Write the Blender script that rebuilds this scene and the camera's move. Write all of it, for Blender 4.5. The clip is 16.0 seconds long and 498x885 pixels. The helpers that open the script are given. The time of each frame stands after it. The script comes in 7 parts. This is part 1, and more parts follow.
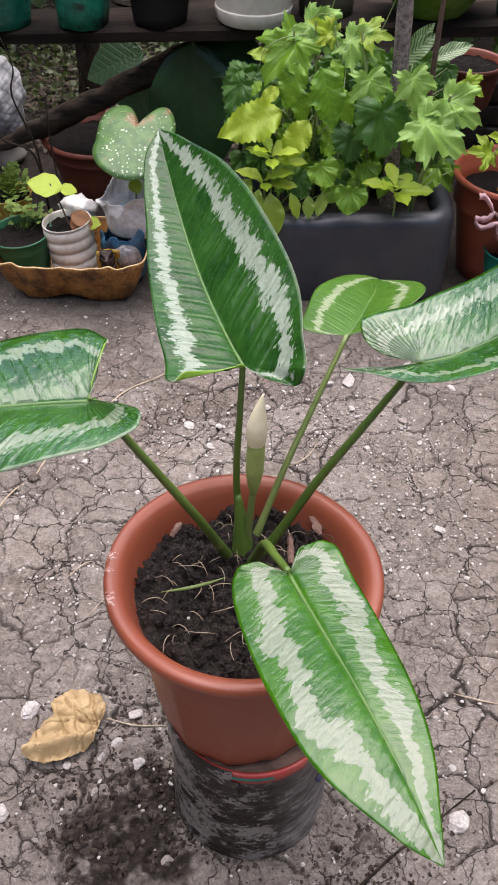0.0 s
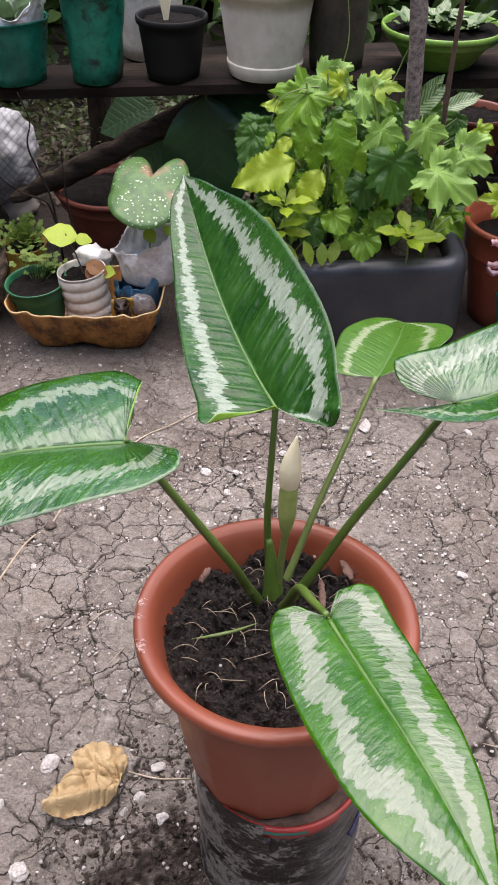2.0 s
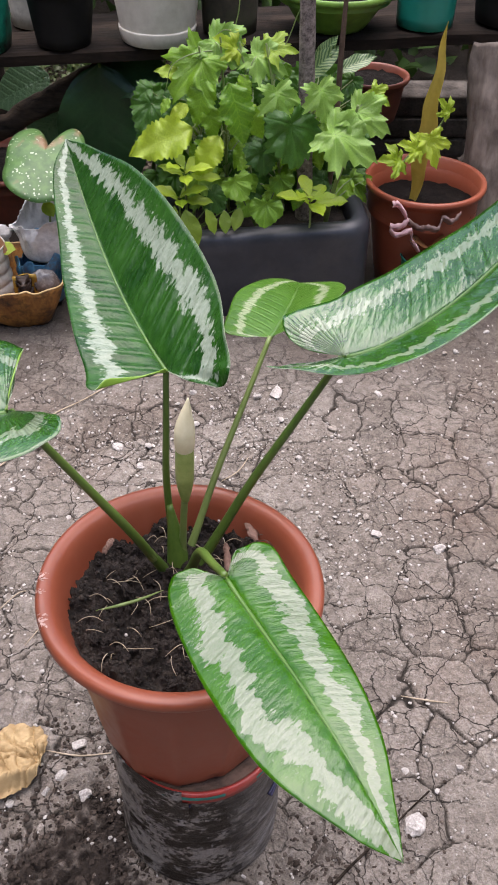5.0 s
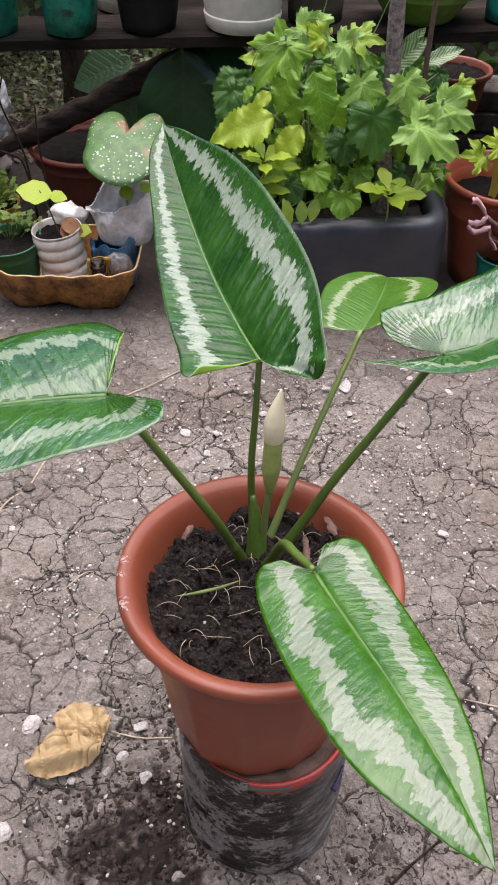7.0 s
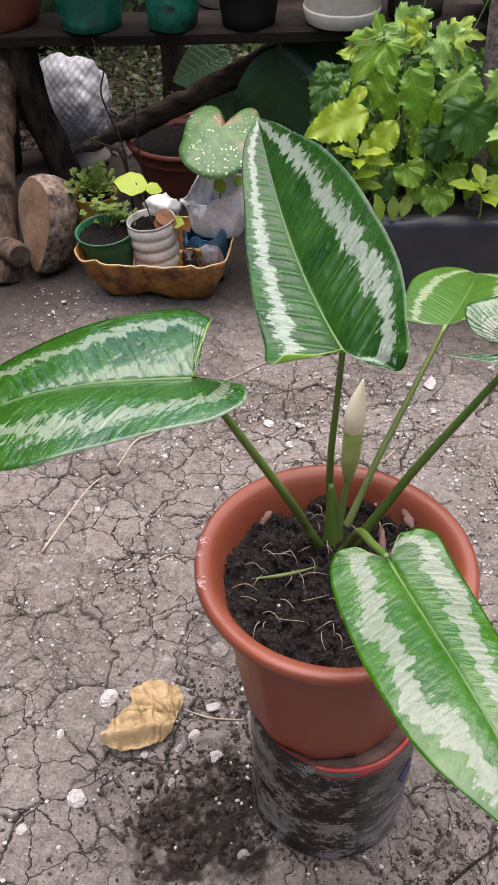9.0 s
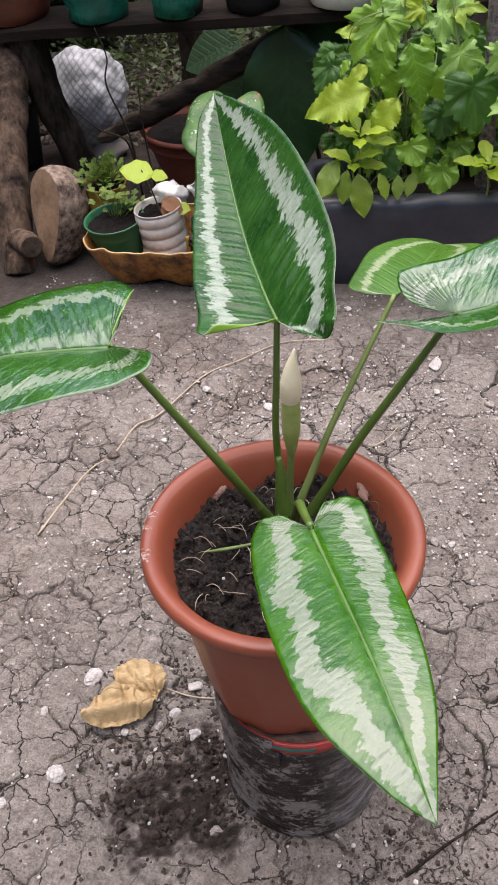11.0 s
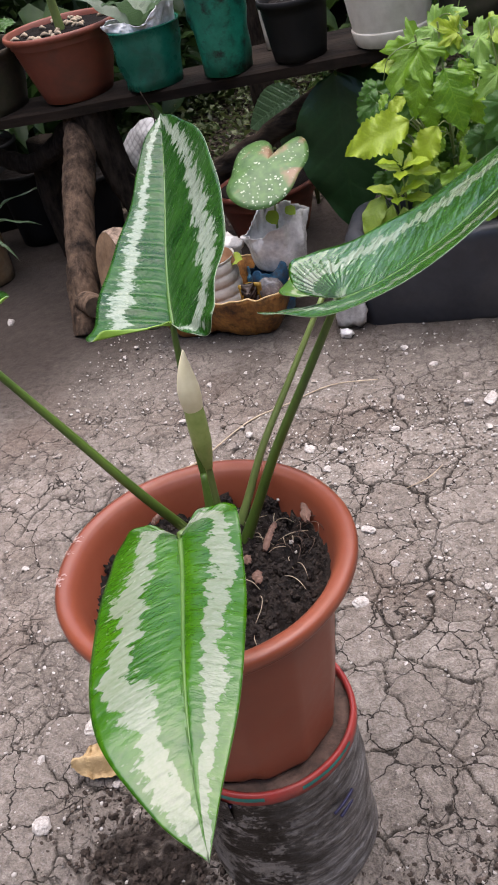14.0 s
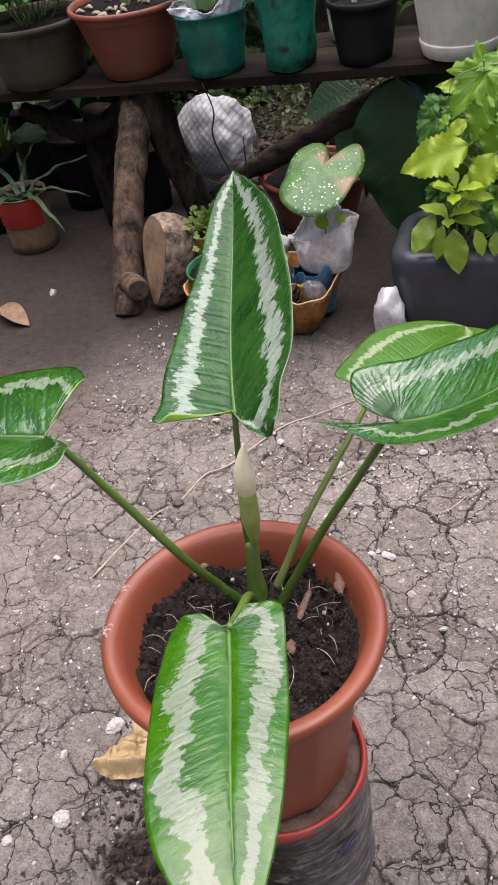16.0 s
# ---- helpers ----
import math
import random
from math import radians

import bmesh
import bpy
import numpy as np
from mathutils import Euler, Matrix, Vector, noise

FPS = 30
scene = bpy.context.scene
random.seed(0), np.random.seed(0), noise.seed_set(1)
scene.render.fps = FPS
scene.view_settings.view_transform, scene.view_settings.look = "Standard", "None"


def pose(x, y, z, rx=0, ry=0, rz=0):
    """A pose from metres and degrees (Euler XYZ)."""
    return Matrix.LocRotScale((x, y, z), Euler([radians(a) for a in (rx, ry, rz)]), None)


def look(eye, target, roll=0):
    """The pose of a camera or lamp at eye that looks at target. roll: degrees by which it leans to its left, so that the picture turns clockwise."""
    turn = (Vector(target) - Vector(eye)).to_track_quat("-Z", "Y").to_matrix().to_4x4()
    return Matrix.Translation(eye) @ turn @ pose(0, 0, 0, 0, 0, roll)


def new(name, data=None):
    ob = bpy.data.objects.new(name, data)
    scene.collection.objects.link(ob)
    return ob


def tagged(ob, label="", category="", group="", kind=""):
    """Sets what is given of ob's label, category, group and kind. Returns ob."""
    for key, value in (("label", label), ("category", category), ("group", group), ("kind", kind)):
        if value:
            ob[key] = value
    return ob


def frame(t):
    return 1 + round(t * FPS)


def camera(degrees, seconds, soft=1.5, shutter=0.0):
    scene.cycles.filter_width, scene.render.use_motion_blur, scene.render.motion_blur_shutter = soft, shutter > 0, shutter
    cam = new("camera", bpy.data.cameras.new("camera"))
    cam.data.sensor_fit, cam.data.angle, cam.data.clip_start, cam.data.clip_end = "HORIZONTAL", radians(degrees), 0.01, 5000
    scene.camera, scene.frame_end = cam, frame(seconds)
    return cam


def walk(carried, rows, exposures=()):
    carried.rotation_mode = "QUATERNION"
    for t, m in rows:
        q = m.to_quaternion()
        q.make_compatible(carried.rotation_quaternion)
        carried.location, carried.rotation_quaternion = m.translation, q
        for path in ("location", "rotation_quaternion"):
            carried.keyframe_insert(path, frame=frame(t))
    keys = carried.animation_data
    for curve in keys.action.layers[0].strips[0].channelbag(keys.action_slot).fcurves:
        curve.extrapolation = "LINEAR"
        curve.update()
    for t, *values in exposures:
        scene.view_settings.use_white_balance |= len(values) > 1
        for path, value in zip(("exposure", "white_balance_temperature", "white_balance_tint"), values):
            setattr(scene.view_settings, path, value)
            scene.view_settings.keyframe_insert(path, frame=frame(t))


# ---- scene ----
cam = camera(30.4, 16.0, soft=1.8)
PATH = [
    (0, (0.087, 0.153, 0.884), (0.035, 1.635, -0.458), 1.5),
    (0.5, (0.089, 0.162, 0.885), (0.057, 1.662, -0.438), 1.8),
    (1, (0.082, 0.162, 0.883), (0.048, 1.697, -0.4), 1.4),
    (1.5, (0.068, 0.161, 0.876), (0.009, 1.698, -0.402), 1.2),
    (2, (0.065, 0.154, 0.875), (0.004, 1.706, -0.385), 0.9),
    (2.5, (0.064, 0.157, 0.874), (0.021, 1.706, -0.39), 1.3),
    (3, (0.076, 0.16, 0.871), (0.1, 1.706, -0.398), 1.6),
    (3.5, (0.08, 0.159, 0.86), (0.103, 1.694, -0.421), 0.7),
    (4, (0.091, 0.152, 0.865), (0.185, 1.683, -0.419), 1.4),
    (6.5, (0.079, 0.156, 0.86), (0.153, 1.661, -0.455), 2.3),
    (7, (0.06, 0.157, 0.861), (0.053, 1.664, -0.454), 1.9),
    (7.5, (0.047, 0.158, 0.868), (-0.068, 1.656, -0.453), 1.1),
    (8, (0.043, 0.154, 0.871), (-0.172, 1.646, -0.444), 0.3),
    (8.5, (0.05, 0.154, 0.866), (-0.181, 1.635, -0.458), -0.5),
    (9, (0.063, 0.142, 0.866), (-0.125, 1.63, -0.458), -0.4),
    (11.3, (0.185, 0.146, 0.849), (-0.193, 1.594, -0.478), -6.7),
    (11.5, (0.211, 0.156, 0.848), (-0.207, 1.596, -0.475), -8.4),
    (12, (0.269, 0.171, 0.827), (-0.227, 1.622, -0.457), -10.9),
    (12.5, (0.297, 0.207, 0.807), (-0.321, 1.675, -0.402), -14.2),
    (13, (0.307, 0.213, 0.792), (-0.362, 1.684, -0.386), -15.2),
    (13.5, (0.314, 0.197, 0.766), (-0.364, 1.682, -0.389), -14.8),
    (14, (0.316, 0.189, 0.764), (-0.361, 1.676, -0.39), -13.9),
    (14.5, (0.304, 0.185, 0.792), (-0.351, 1.656, -0.394), -12.2),
    (15, (0.286, 0.191, 0.832), (-0.345, 1.623, -0.414), -10.2),
    (15.5, (0.276, 0.207, 0.857), (-0.372, 1.588, -0.436), -8.7),
    (16, (0.297, 0.217, 0.872), (-0.397, 1.608, -0.386), -9.9),
]
walk(cam, [(t, look(eye, target, roll)) for t, eye, target, roll in PATH],
     [(0.0, 1.59, 6600.0, 20.0), (16.0, 1.59, 6600.0, 20.0)])

# ---- light ----
world = bpy.data.worlds.new("overcast_sky")
scene.world = world
world.use_nodes = True
wn = world.node_tree.nodes
sky = wn.new("ShaderNodeTexSky")
sky.sky_type, sky.sun_disc = "NISHITA", False
sky.sun_elevation, sky.sun_rotation = radians(76), radians(0)
sky.air_density, sky.dust_density, sky.ozone_density = 1.0, 2.2, 1.0
world.node_tree.links.new(sky.outputs[0], wn["Background"].inputs[0])
wn["Background"].inputs[1].default_value = 0.095
sun = new("sun", bpy.data.lights.new("sun", "SUN"))
sun.data.energy, sun.data.angle, sun.data.color = 1.92, radians(80), (1.0, 0.98, 0.95)
sun.matrix_world = look((0.0, 0.5, 4.0), (0, 0, 0))


# ---- small tools ----
def mesh_object(name, verts, faces, material, parent=None, smooth=True, label=""):
    me = bpy.data.meshes.new(name)
    me.from_pydata([tuple(v) for v in verts], [], [tuple(f) for f in faces])
    for m in (material if isinstance(material, (list, tuple)) else [material]):
        me.materials.append(m)
    if smooth:
        me.shade_smooth()
    me.update()
    ob = new(name, me)
    ob.parent = parent
    if label:
        ob["label"] = label
    return ob


def part(name, geo, material, parent, label="", smooth=True):
    """One mesh under a thing; geo is (verts, faces) in the thing's own coordinates."""
    return mesh_object(name, geo[0], geo[1], material, parent, smooth, label)


def thing(name, place, label, category, group="", turn=0.0, kind=""):
    ob = new(name)
    ob.empty_display_size = 0.02
    ob.matrix_basis = pose(*place, 0, 0, turn)
    return tagged(ob, label, category, group, kind)


def moved(geo, m):
    return [tuple(m @ Vector(v)) for v in geo[0]], geo[1]


def lathe(profile, n=40, wobble=0.0, seed=0, facets=0, facet_depth=0.0):
    """Turns (radius, z) round the z axis. wobble: unevenness in metres; facets: soft flats round it."""
    verts, faces = [], []
    for r, z in profile:
        for i in range(n):
            a = 2 * math.pi * i / n
            rr = r
            if facets:
                rr -= facet_depth * (0.5 - 0.5 * math.cos(facets * a)) ** 0.5
            if wobble:
                rr += wobble * noise.noise((math.cos(a) * 1.6 + seed, math.sin(a) * 1.6, z * 30))
            verts.append((rr * math.cos(a), rr * math.sin(a), z))
    for j in range(len(profile) - 1):
        for i in range(n):
            k = (i + 1) % n
            faces.append((j * n + i, j * n + k, (j + 1) * n + k, (j + 1) * n + i))
    return verts, faces


def disc(r, z, n=40, bumps=0.0, rings=6, seed=0, scale=60.0):
    """A closed round sheet, lumpy by bumps metres."""
    verts, faces = [(0, 0, z + bumps * noise.noise((seed, 0, 0)))], []
    for j in range(1, rings + 1):
        for i in range(n):
            a = 2 * math.pi * i / n
            x, y = r * j / rings * math.cos(a), r * j / rings * math.sin(a)
            h = bumps * (noise.noise((x * scale + seed, y * scale, 0)) + 0.5 * noise.noise((x * scale * 2.7, y * scale * 2.7, seed)))
            verts.append((x, y, z + h))
    for i in range(n):
        faces.append((0, 1 + i, 1 + (i + 1) % n))
    for j in range(rings - 1):
        for i in range(n):
            k = (i + 1) % n
            faces.append((1 + j * n + i, 1 + (j + 1) * n + i, 1 + (j + 1) * n + k, 1 + j * n + k))
    return verts, faces


def curve_points(points, n):
    """A smooth line through the points."""
    P = [Vector(p) for p in points]
    P = [2 * P[0] - P[1]] + P + [2 * P[-1] - P[-2]]
    out = []
    spans = len(P) - 3
    for i in range(spans):
        a, b, c, d = P[i:i + 4]
        for k in range(n + (i == spans - 1)):
            t = k / n
            out.append(0.5 * (2 * b + (c - a) * t + (2 * a - 5 * b + 4 * c - d) * t * t + (3 * b - a - 3 * c + d) * t ** 3))
    return out


def tube(points, radii, n=8, steps=8, knobs=0.0, seed=0):
    """A round rod along a smooth line, with radii given at even steps and closed ends."""
    line = curve_points(points, steps)
    m = len(line)
    verts, faces = [], []
    side = None
    for j, p in enumerate(line):
        d = (line[min(j + 1, m - 1)] - line[max(j - 1, 0)]).normalized()
        side = (side - d * side.dot(d)).normalized() if side else d.orthogonal().normalized()
        up = d.cross(side)
        s = j / (m - 1) * (len(radii) - 1)
        i = min(int(s), len(radii) - 2)
        r = radii[i] + (radii[i + 1] - radii[i]) * (s - i)
        for k in range(n):
            a = 2 * math.pi * k / n
            q = (side * math.cos(a) + up * math.sin(a))
            rr = r * (1 + knobs * noise.noise(p * 22 + q * 0.9 + Vector((seed, 0, 0))))
            verts.append(p + q * rr)
    for j in range(m - 1):
        for k in range(n):
            l = (k + 1) % n
            faces.append((j * n + k, j * n + l, (j + 1) * n + l, (j + 1) * n + k))
    faces.append(tuple(reversed(range(n))))
    faces.append(tuple((m - 1) * n + k for k in range(n)))
    return verts, faces


def barked(geo, amount, seed=0, across=55.0, along=13.0):
    """Roughens a rod into split, ridged bark that runs upwards."""
    out = []
    for v in geo[0]:
        p = Vector(v)
        q = Vector((p.x * across + seed, p.y * across, p.z * along))
        out.append(p + noise.noise_vector(q) * amount + noise.noise_vector(q * 2.7) * amount * 0.5)
    return out, geo[1]


def rock(size, seed, rough=0.35, flat=0.7, level=2):
    bm = bmesh.new()
    bmesh.ops.create_icosphere(bm, subdivisions=level, radius=size)
    for v in bm.verts:
        n = v.co.normalized()
        v.co *= 1 + rough * noise.noise(n * 1.3 + Vector((seed * 7.1, 0, 0))) + 0.5 * rough * noise.noise(n * 3.1 + Vector((0, seed * 3.3, 0)))
        v.co.z *= flat
    geo = [tuple(v.co) for v in bm.verts], [tuple(v.index for v in f.verts) for f in bm.faces]
    bm.free()
    return geo


def chipped(size, seed, flat=0.7, cuts=11, rough=0.06, level=3):
    """A broken stone: flat chips struck off a ball, corners slightly worn."""
    r = random.Random(seed)
    planes = []
    for i in range(cuts):
        d = Vector((r.gauss(0, 1), r.gauss(0, 1), r.gauss(0, 1))).normalized()
        planes.append((d, r.uniform(0.58, 0.95)))
    bm = bmesh.new()
    bmesh.ops.create_icosphere(bm, subdivisions=level, radius=1.0)
    for v in bm.verts:
        d = v.co.normalized()
        k = min([1.15] + [h / d.dot(n) for n, h in planes if d.dot(n) > 0.05])
        v.co = d * size * k * (1 + rough * noise.noise(d * 5 + Vector((seed, 0, 0))) + rough * noise.noise(d * 11))
        v.co.z *= flat
    geo = [tuple(v.co) for v in bm.verts], [tuple(v.index for v in f.verts) for f in bm.faces]
    bm.free()
    return geo


# ---- materials ----
def material(name):
    m = bpy.data.materials.new(name)
    m.use_nodes = True
    nt = m.node_tree
    return m, nt, nt.nodes["Principled BSDF"]


def link(nt, a, b):
    nt.links.new(a, b)


def math_node(nt, op, a, b=None, c=None, clamp=False):
    n = nt.nodes.new("ShaderNodeMath")
    n.operation, n.use_clamp = op, clamp
    for i, v in enumerate((a, b, c)):
        if v is None:
            continue
        if isinstance(v, (int, float)):
            n.inputs[i].default_value = v
        else:
            link(nt, v, n.inputs[i])
    return n.outputs[0]


def ramp(nt, fac, stops):
    n = nt.nodes.new("ShaderNodeValToRGB")
    e = n.color_ramp.elements
    while len(e) < len(stops):
        e.new(0.5)
    for el, (p, c) in zip(e, stops):
        el.position, el.color = p, (*c, 1)
    link(nt, fac, n.inputs[0])
    return n.outputs[0]


def mix(nt, fac, a, b, mode="MIX"):
    n = nt.nodes.new("ShaderNodeMix")
    n.data_type, n.blend_type = "RGBA", mode
    for sock, v in ((n.inputs[0], fac), (n.inputs[6], a), (n.inputs[7], b)):
        if isinstance(v, tuple):
            sock.default_value = (*v, 1)
        elif isinstance(v, (int, float)):
            sock.default_value = v
        else:
            link(nt, v, sock)
    return n.outputs[2]


def noise_tex(nt, scale, detail=4, rough=0.55, vector=None, distortion=0.0):
    n = nt.nodes.new("ShaderNodeTexNoise")
    n.inputs["Scale"].default_value, n.inputs["Detail"].default_value = scale, detail
    n.inputs["Roughness"].default_value, n.inputs["Distortion"].default_value = rough, distortion
    link(nt, vector if vector else coords(nt), n.inputs["Vector"])
    return n.outputs["Fac"]


def coords(nt):
    return nt.nodes.new("ShaderNodeTexCoord").outputs["Object"]


def bump(nt, bsdf, height, strength, distance):
    n = nt.nodes.new("ShaderNodeBump")
    n.inputs["Strength"].default_value, n.inputs["Distance"].default_value = strength, distance
    link(nt, height, n.inputs["Height"])
    link(nt, n.outputs[0], bsdf.inputs["Normal"])


def stretched(nt, sx, sy, sz):
    n = nt.nodes.new("ShaderNodeMapping")
    n.inputs["Scale"].default_value = (sx, sy, sz)
    link(nt, coords(nt), n.inputs["Vector"])
    return n.outputs[0]


def mottled(name, a, b, scale=18, rough=0.6, fine=140, relief=0.0006, strength=0.4, specular=0.5, vector=None, dirt=None, dirt_amount=0.5):
    """Two tones at a broad and a fine scale, with slight relief and optional dirt patches."""
    m, nt, bs = material(name)
    vec = vector(nt) if vector else None
    n1, n2 = noise_tex(nt, scale, 5, 0.6, vec), noise_tex(nt, fine, 3, 0.6, vec)
    f = math_node(nt, "ADD", math_node(nt, "MULTIPLY", n1, 0.7), math_node(nt, "MULTIPLY", n2, 0.3))
    col = ramp(nt, f, [(0.36, a), (0.64, b)])
    if dirt:
        n3 = noise_tex(nt, scale * 0.7, 6, 0.7)
        col = mix(nt, math_node(nt, "MULTIPLY", ramp(nt, n3, [(0.48, (0, 0, 0)), (0.66, (1, 1, 1))]), dirt_amount), col, dirt)
    link(nt, col, bs.inputs["Base Color"])
    r = math_node(nt, "ADD", math_node(nt, "MULTIPLY", n2, 0.25), rough - 0.12)
    link(nt, r, bs.inputs["Roughness"])
    bs.inputs["Specular IOR Level"].default_value = specular
    bump(nt, bs, f, strength, relief)
    return m


def leaf_material(name, dark, mid, pale, low, high, tip=1.2, fleck=0.2, sheen=0.28, gloss=0.5, jag=0.5, blobs=0.35, coat=0.5, veins=1.0, fan=0.0, relief=1.0):
    """A glossy blade with a pale, ragged band on either side of the midrib. The attribute 'blade' holds the place
    along the margin and the share of the way from midrib to margin; 'flat' holds, in metres, the place along the
    side veins' feet and the distance from the midrib."""
    m, nt, bs = material(name)

    def split(attribute):
        at = nt.nodes.new("ShaderNodeAttribute")
        at.attribute_name = attribute
        sep = nt.nodes.new("ShaderNodeSeparateXYZ")
        link(nt, at.outputs["Vector"], sep.inputs[0])
        return sep.outputs

    def along_veins(p, q, detail=2, rough=0.5):
        comb = nt.nodes.new("ShaderNodeCombineXYZ")
        link(nt, math_node(nt, "MULTIPLY", foot, p), comb.inputs[0])
        link(nt, math_node(nt, "MULTIPLY", out, q), comb.inputs[1])
        link(nt, math_node(nt, "MULTIPLY", side, 7.3), comb.inputs[2])
        return math_node(nt, "SUBTRACT", noise_tex(nt, 1.0, detail, rough, comb.outputs[0]), 0.5)

    def total(*terms):
        f = terms[0]
        for t in terms[1:]:
            f = math_node(nt, "ADD", f, t)
        return f

    k, v, side = split("blade")
    foot, out, rib = split("flat")
    teeth, saw, fine = along_veins(165.0, 85.0), along_veins(400.0, 210.0), along_veins(950.0, 520.0)
    broad = math_node(nt, "SUBTRACT", noise_tex(nt, 24, 3, 0.55), 0.5)
    spots = math_node(nt, "SUBTRACT", noise_tex(nt, 330, 2, 0.5), 0.5)
    outer = math_node(nt, "MULTIPLY_ADD", v, 3.0, -0.25, clamp=True)
    rag = total(math_node(nt, "MULTIPLY", teeth, jag), math_node(nt, "MULTIPLY", saw, jag * 0.6),
                math_node(nt, "MULTIPLY", fine, jag * 0.3), math_node(nt, "MULTIPLY", broad, blobs))
    w = math_node(nt, "ADD", v, math_node(nt, "MULTIPLY", rag, outer))
    mid_band, half = (low + high) / 2, (high - low) / 2
    grow = math_node(nt, "MULTIPLY", math_node(nt, "MAXIMUM", math_node(nt, "SUBTRACT", k, tip), 0.0), 1.2)
    inside = math_node(nt, "SUBTRACT", math_node(nt, "ADD", grow, half), math_node(nt, "ABSOLUTE", math_node(nt, "SUBTRACT", w, mid_band)))
    band = math_node(nt, "MULTIPLY_ADD", inside, 26.0, 0.5, clamp=True)
    # loose pale flecks thicken towards the band and thin out again towards the midrib
    near = math_node(nt, "MULTIPLY_ADD", math_node(nt, "ABSOLUTE", math_node(nt, "SUBTRACT", v, high)), -1.7, 0.62, clamp=True)
    speck = total(math_node(nt, "MULTIPLY", saw, 0.7), math_node(nt, "MULTIPLY", fine, 0.5), math_node(nt, "MULTIPLY", spots, 0.5), math_node(nt, "MULTIPLY", near, 0.22))
    flecks = math_node(nt, "MULTIPLY", math_node(nt, "MULTIPLY_ADD", speck, 22.0, -5.6, clamp=True), fleck)
    tone = total(math_node(nt, "MULTIPLY", teeth, 0.7), math_node(nt, "MULTIPLY", broad, 1.1), math_node(nt, "MULTIPLY", fine, 0.3))
    green = mix(nt, math_node(nt, "MULTIPLY_ADD", tone, 1.7, 0.5, clamp=True), dark, mid)
    vein = math_node(nt, "POWER", math_node(nt, "MULTIPLY_ADD", math_node(nt, "COSINE", math_node(nt, "MULTIPLY", rib, 2 * math.pi)), 0.5, 0.5), 9.0)
    green = mix(nt, math_node(nt, "MULTIPLY", vein, 0.2 * veins), green, tuple(1.5 * c for c in mid))
    green = mix(nt, flecks, green, tuple(0.75 * a + 0.25 * b for a, b in zip(pale, mid)))
    cream = mix(nt, math_node(nt, "MULTIPLY_ADD", math_node(nt, "ADD", fine, spots), 1.1, 0.35, clamp=True), pale, tuple(0.62 * a + 0.38 * b for a, b in zip(pale, mid)))
    link(nt, mix(nt, band, green, cream), bs.inputs["Base Color"])
    link(nt, math_node(nt, "MULTIPLY_ADD", total(math_node(nt, "MULTIPLY", saw, 0.5), math_node(nt, "MULTIPLY", broad, 0.35)), 0.6, sheen, clamp=True), bs.inputs["Roughness"])
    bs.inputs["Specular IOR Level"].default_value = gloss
    bs.inputs["IOR"].default_value = 1.5
    bs.inputs["Coat Weight"].default_value = coat
    bs.inputs["Coat Roughness"].default_value = 0.16
    fade = math_node(nt, "MULTIPLY", math_node(nt, "MULTIPLY_ADD", v, 5.0, 0.0, clamp=True), math_node(nt, "MULTIPLY_ADD", v, -3.0, 3.0, clamp=True))
    h = math_node(nt, "MULTIPLY", math_node(nt, "SUBTRACT", math_node(nt, "MULTIPLY", saw, 0.3), math_node(nt, "MULTIPLY", vein, 0.7 * veins)), fade)
    h = total(h, math_node(nt, "MULTIPLY", fine, 0.10), math_node(nt, "MULTIPLY", broad, 1.6 * relief), math_node(nt, "MULTIPLY", teeth, 0.7 * (relief - 1.0)))
    if fan:
        # veins that spread from the stalk into the lobes
        ray = math_node(nt, "POWER", math_node(nt, "MULTIPLY_ADD", math_node(nt, "COSINE", math_node(nt, "MULTIPLY_ADD", k, 2 * math.pi * 34, math_node(nt, "MULTIPLY", teeth, 4.0))), 0.5, 0.5), 2.0)
        lobes = math_node(nt, "MULTIPLY", math_node(nt, "MULTIPLY_ADD", k, -4.0, 1.9, clamp=True), fade)
        h = math_node(nt, "ADD", h, math_node(nt, "MULTIPLY", math_node(nt, "MULTIPLY", ray, lobes), fan))
    bump(nt, bs, h, 0.85, 0.0020)
    return m


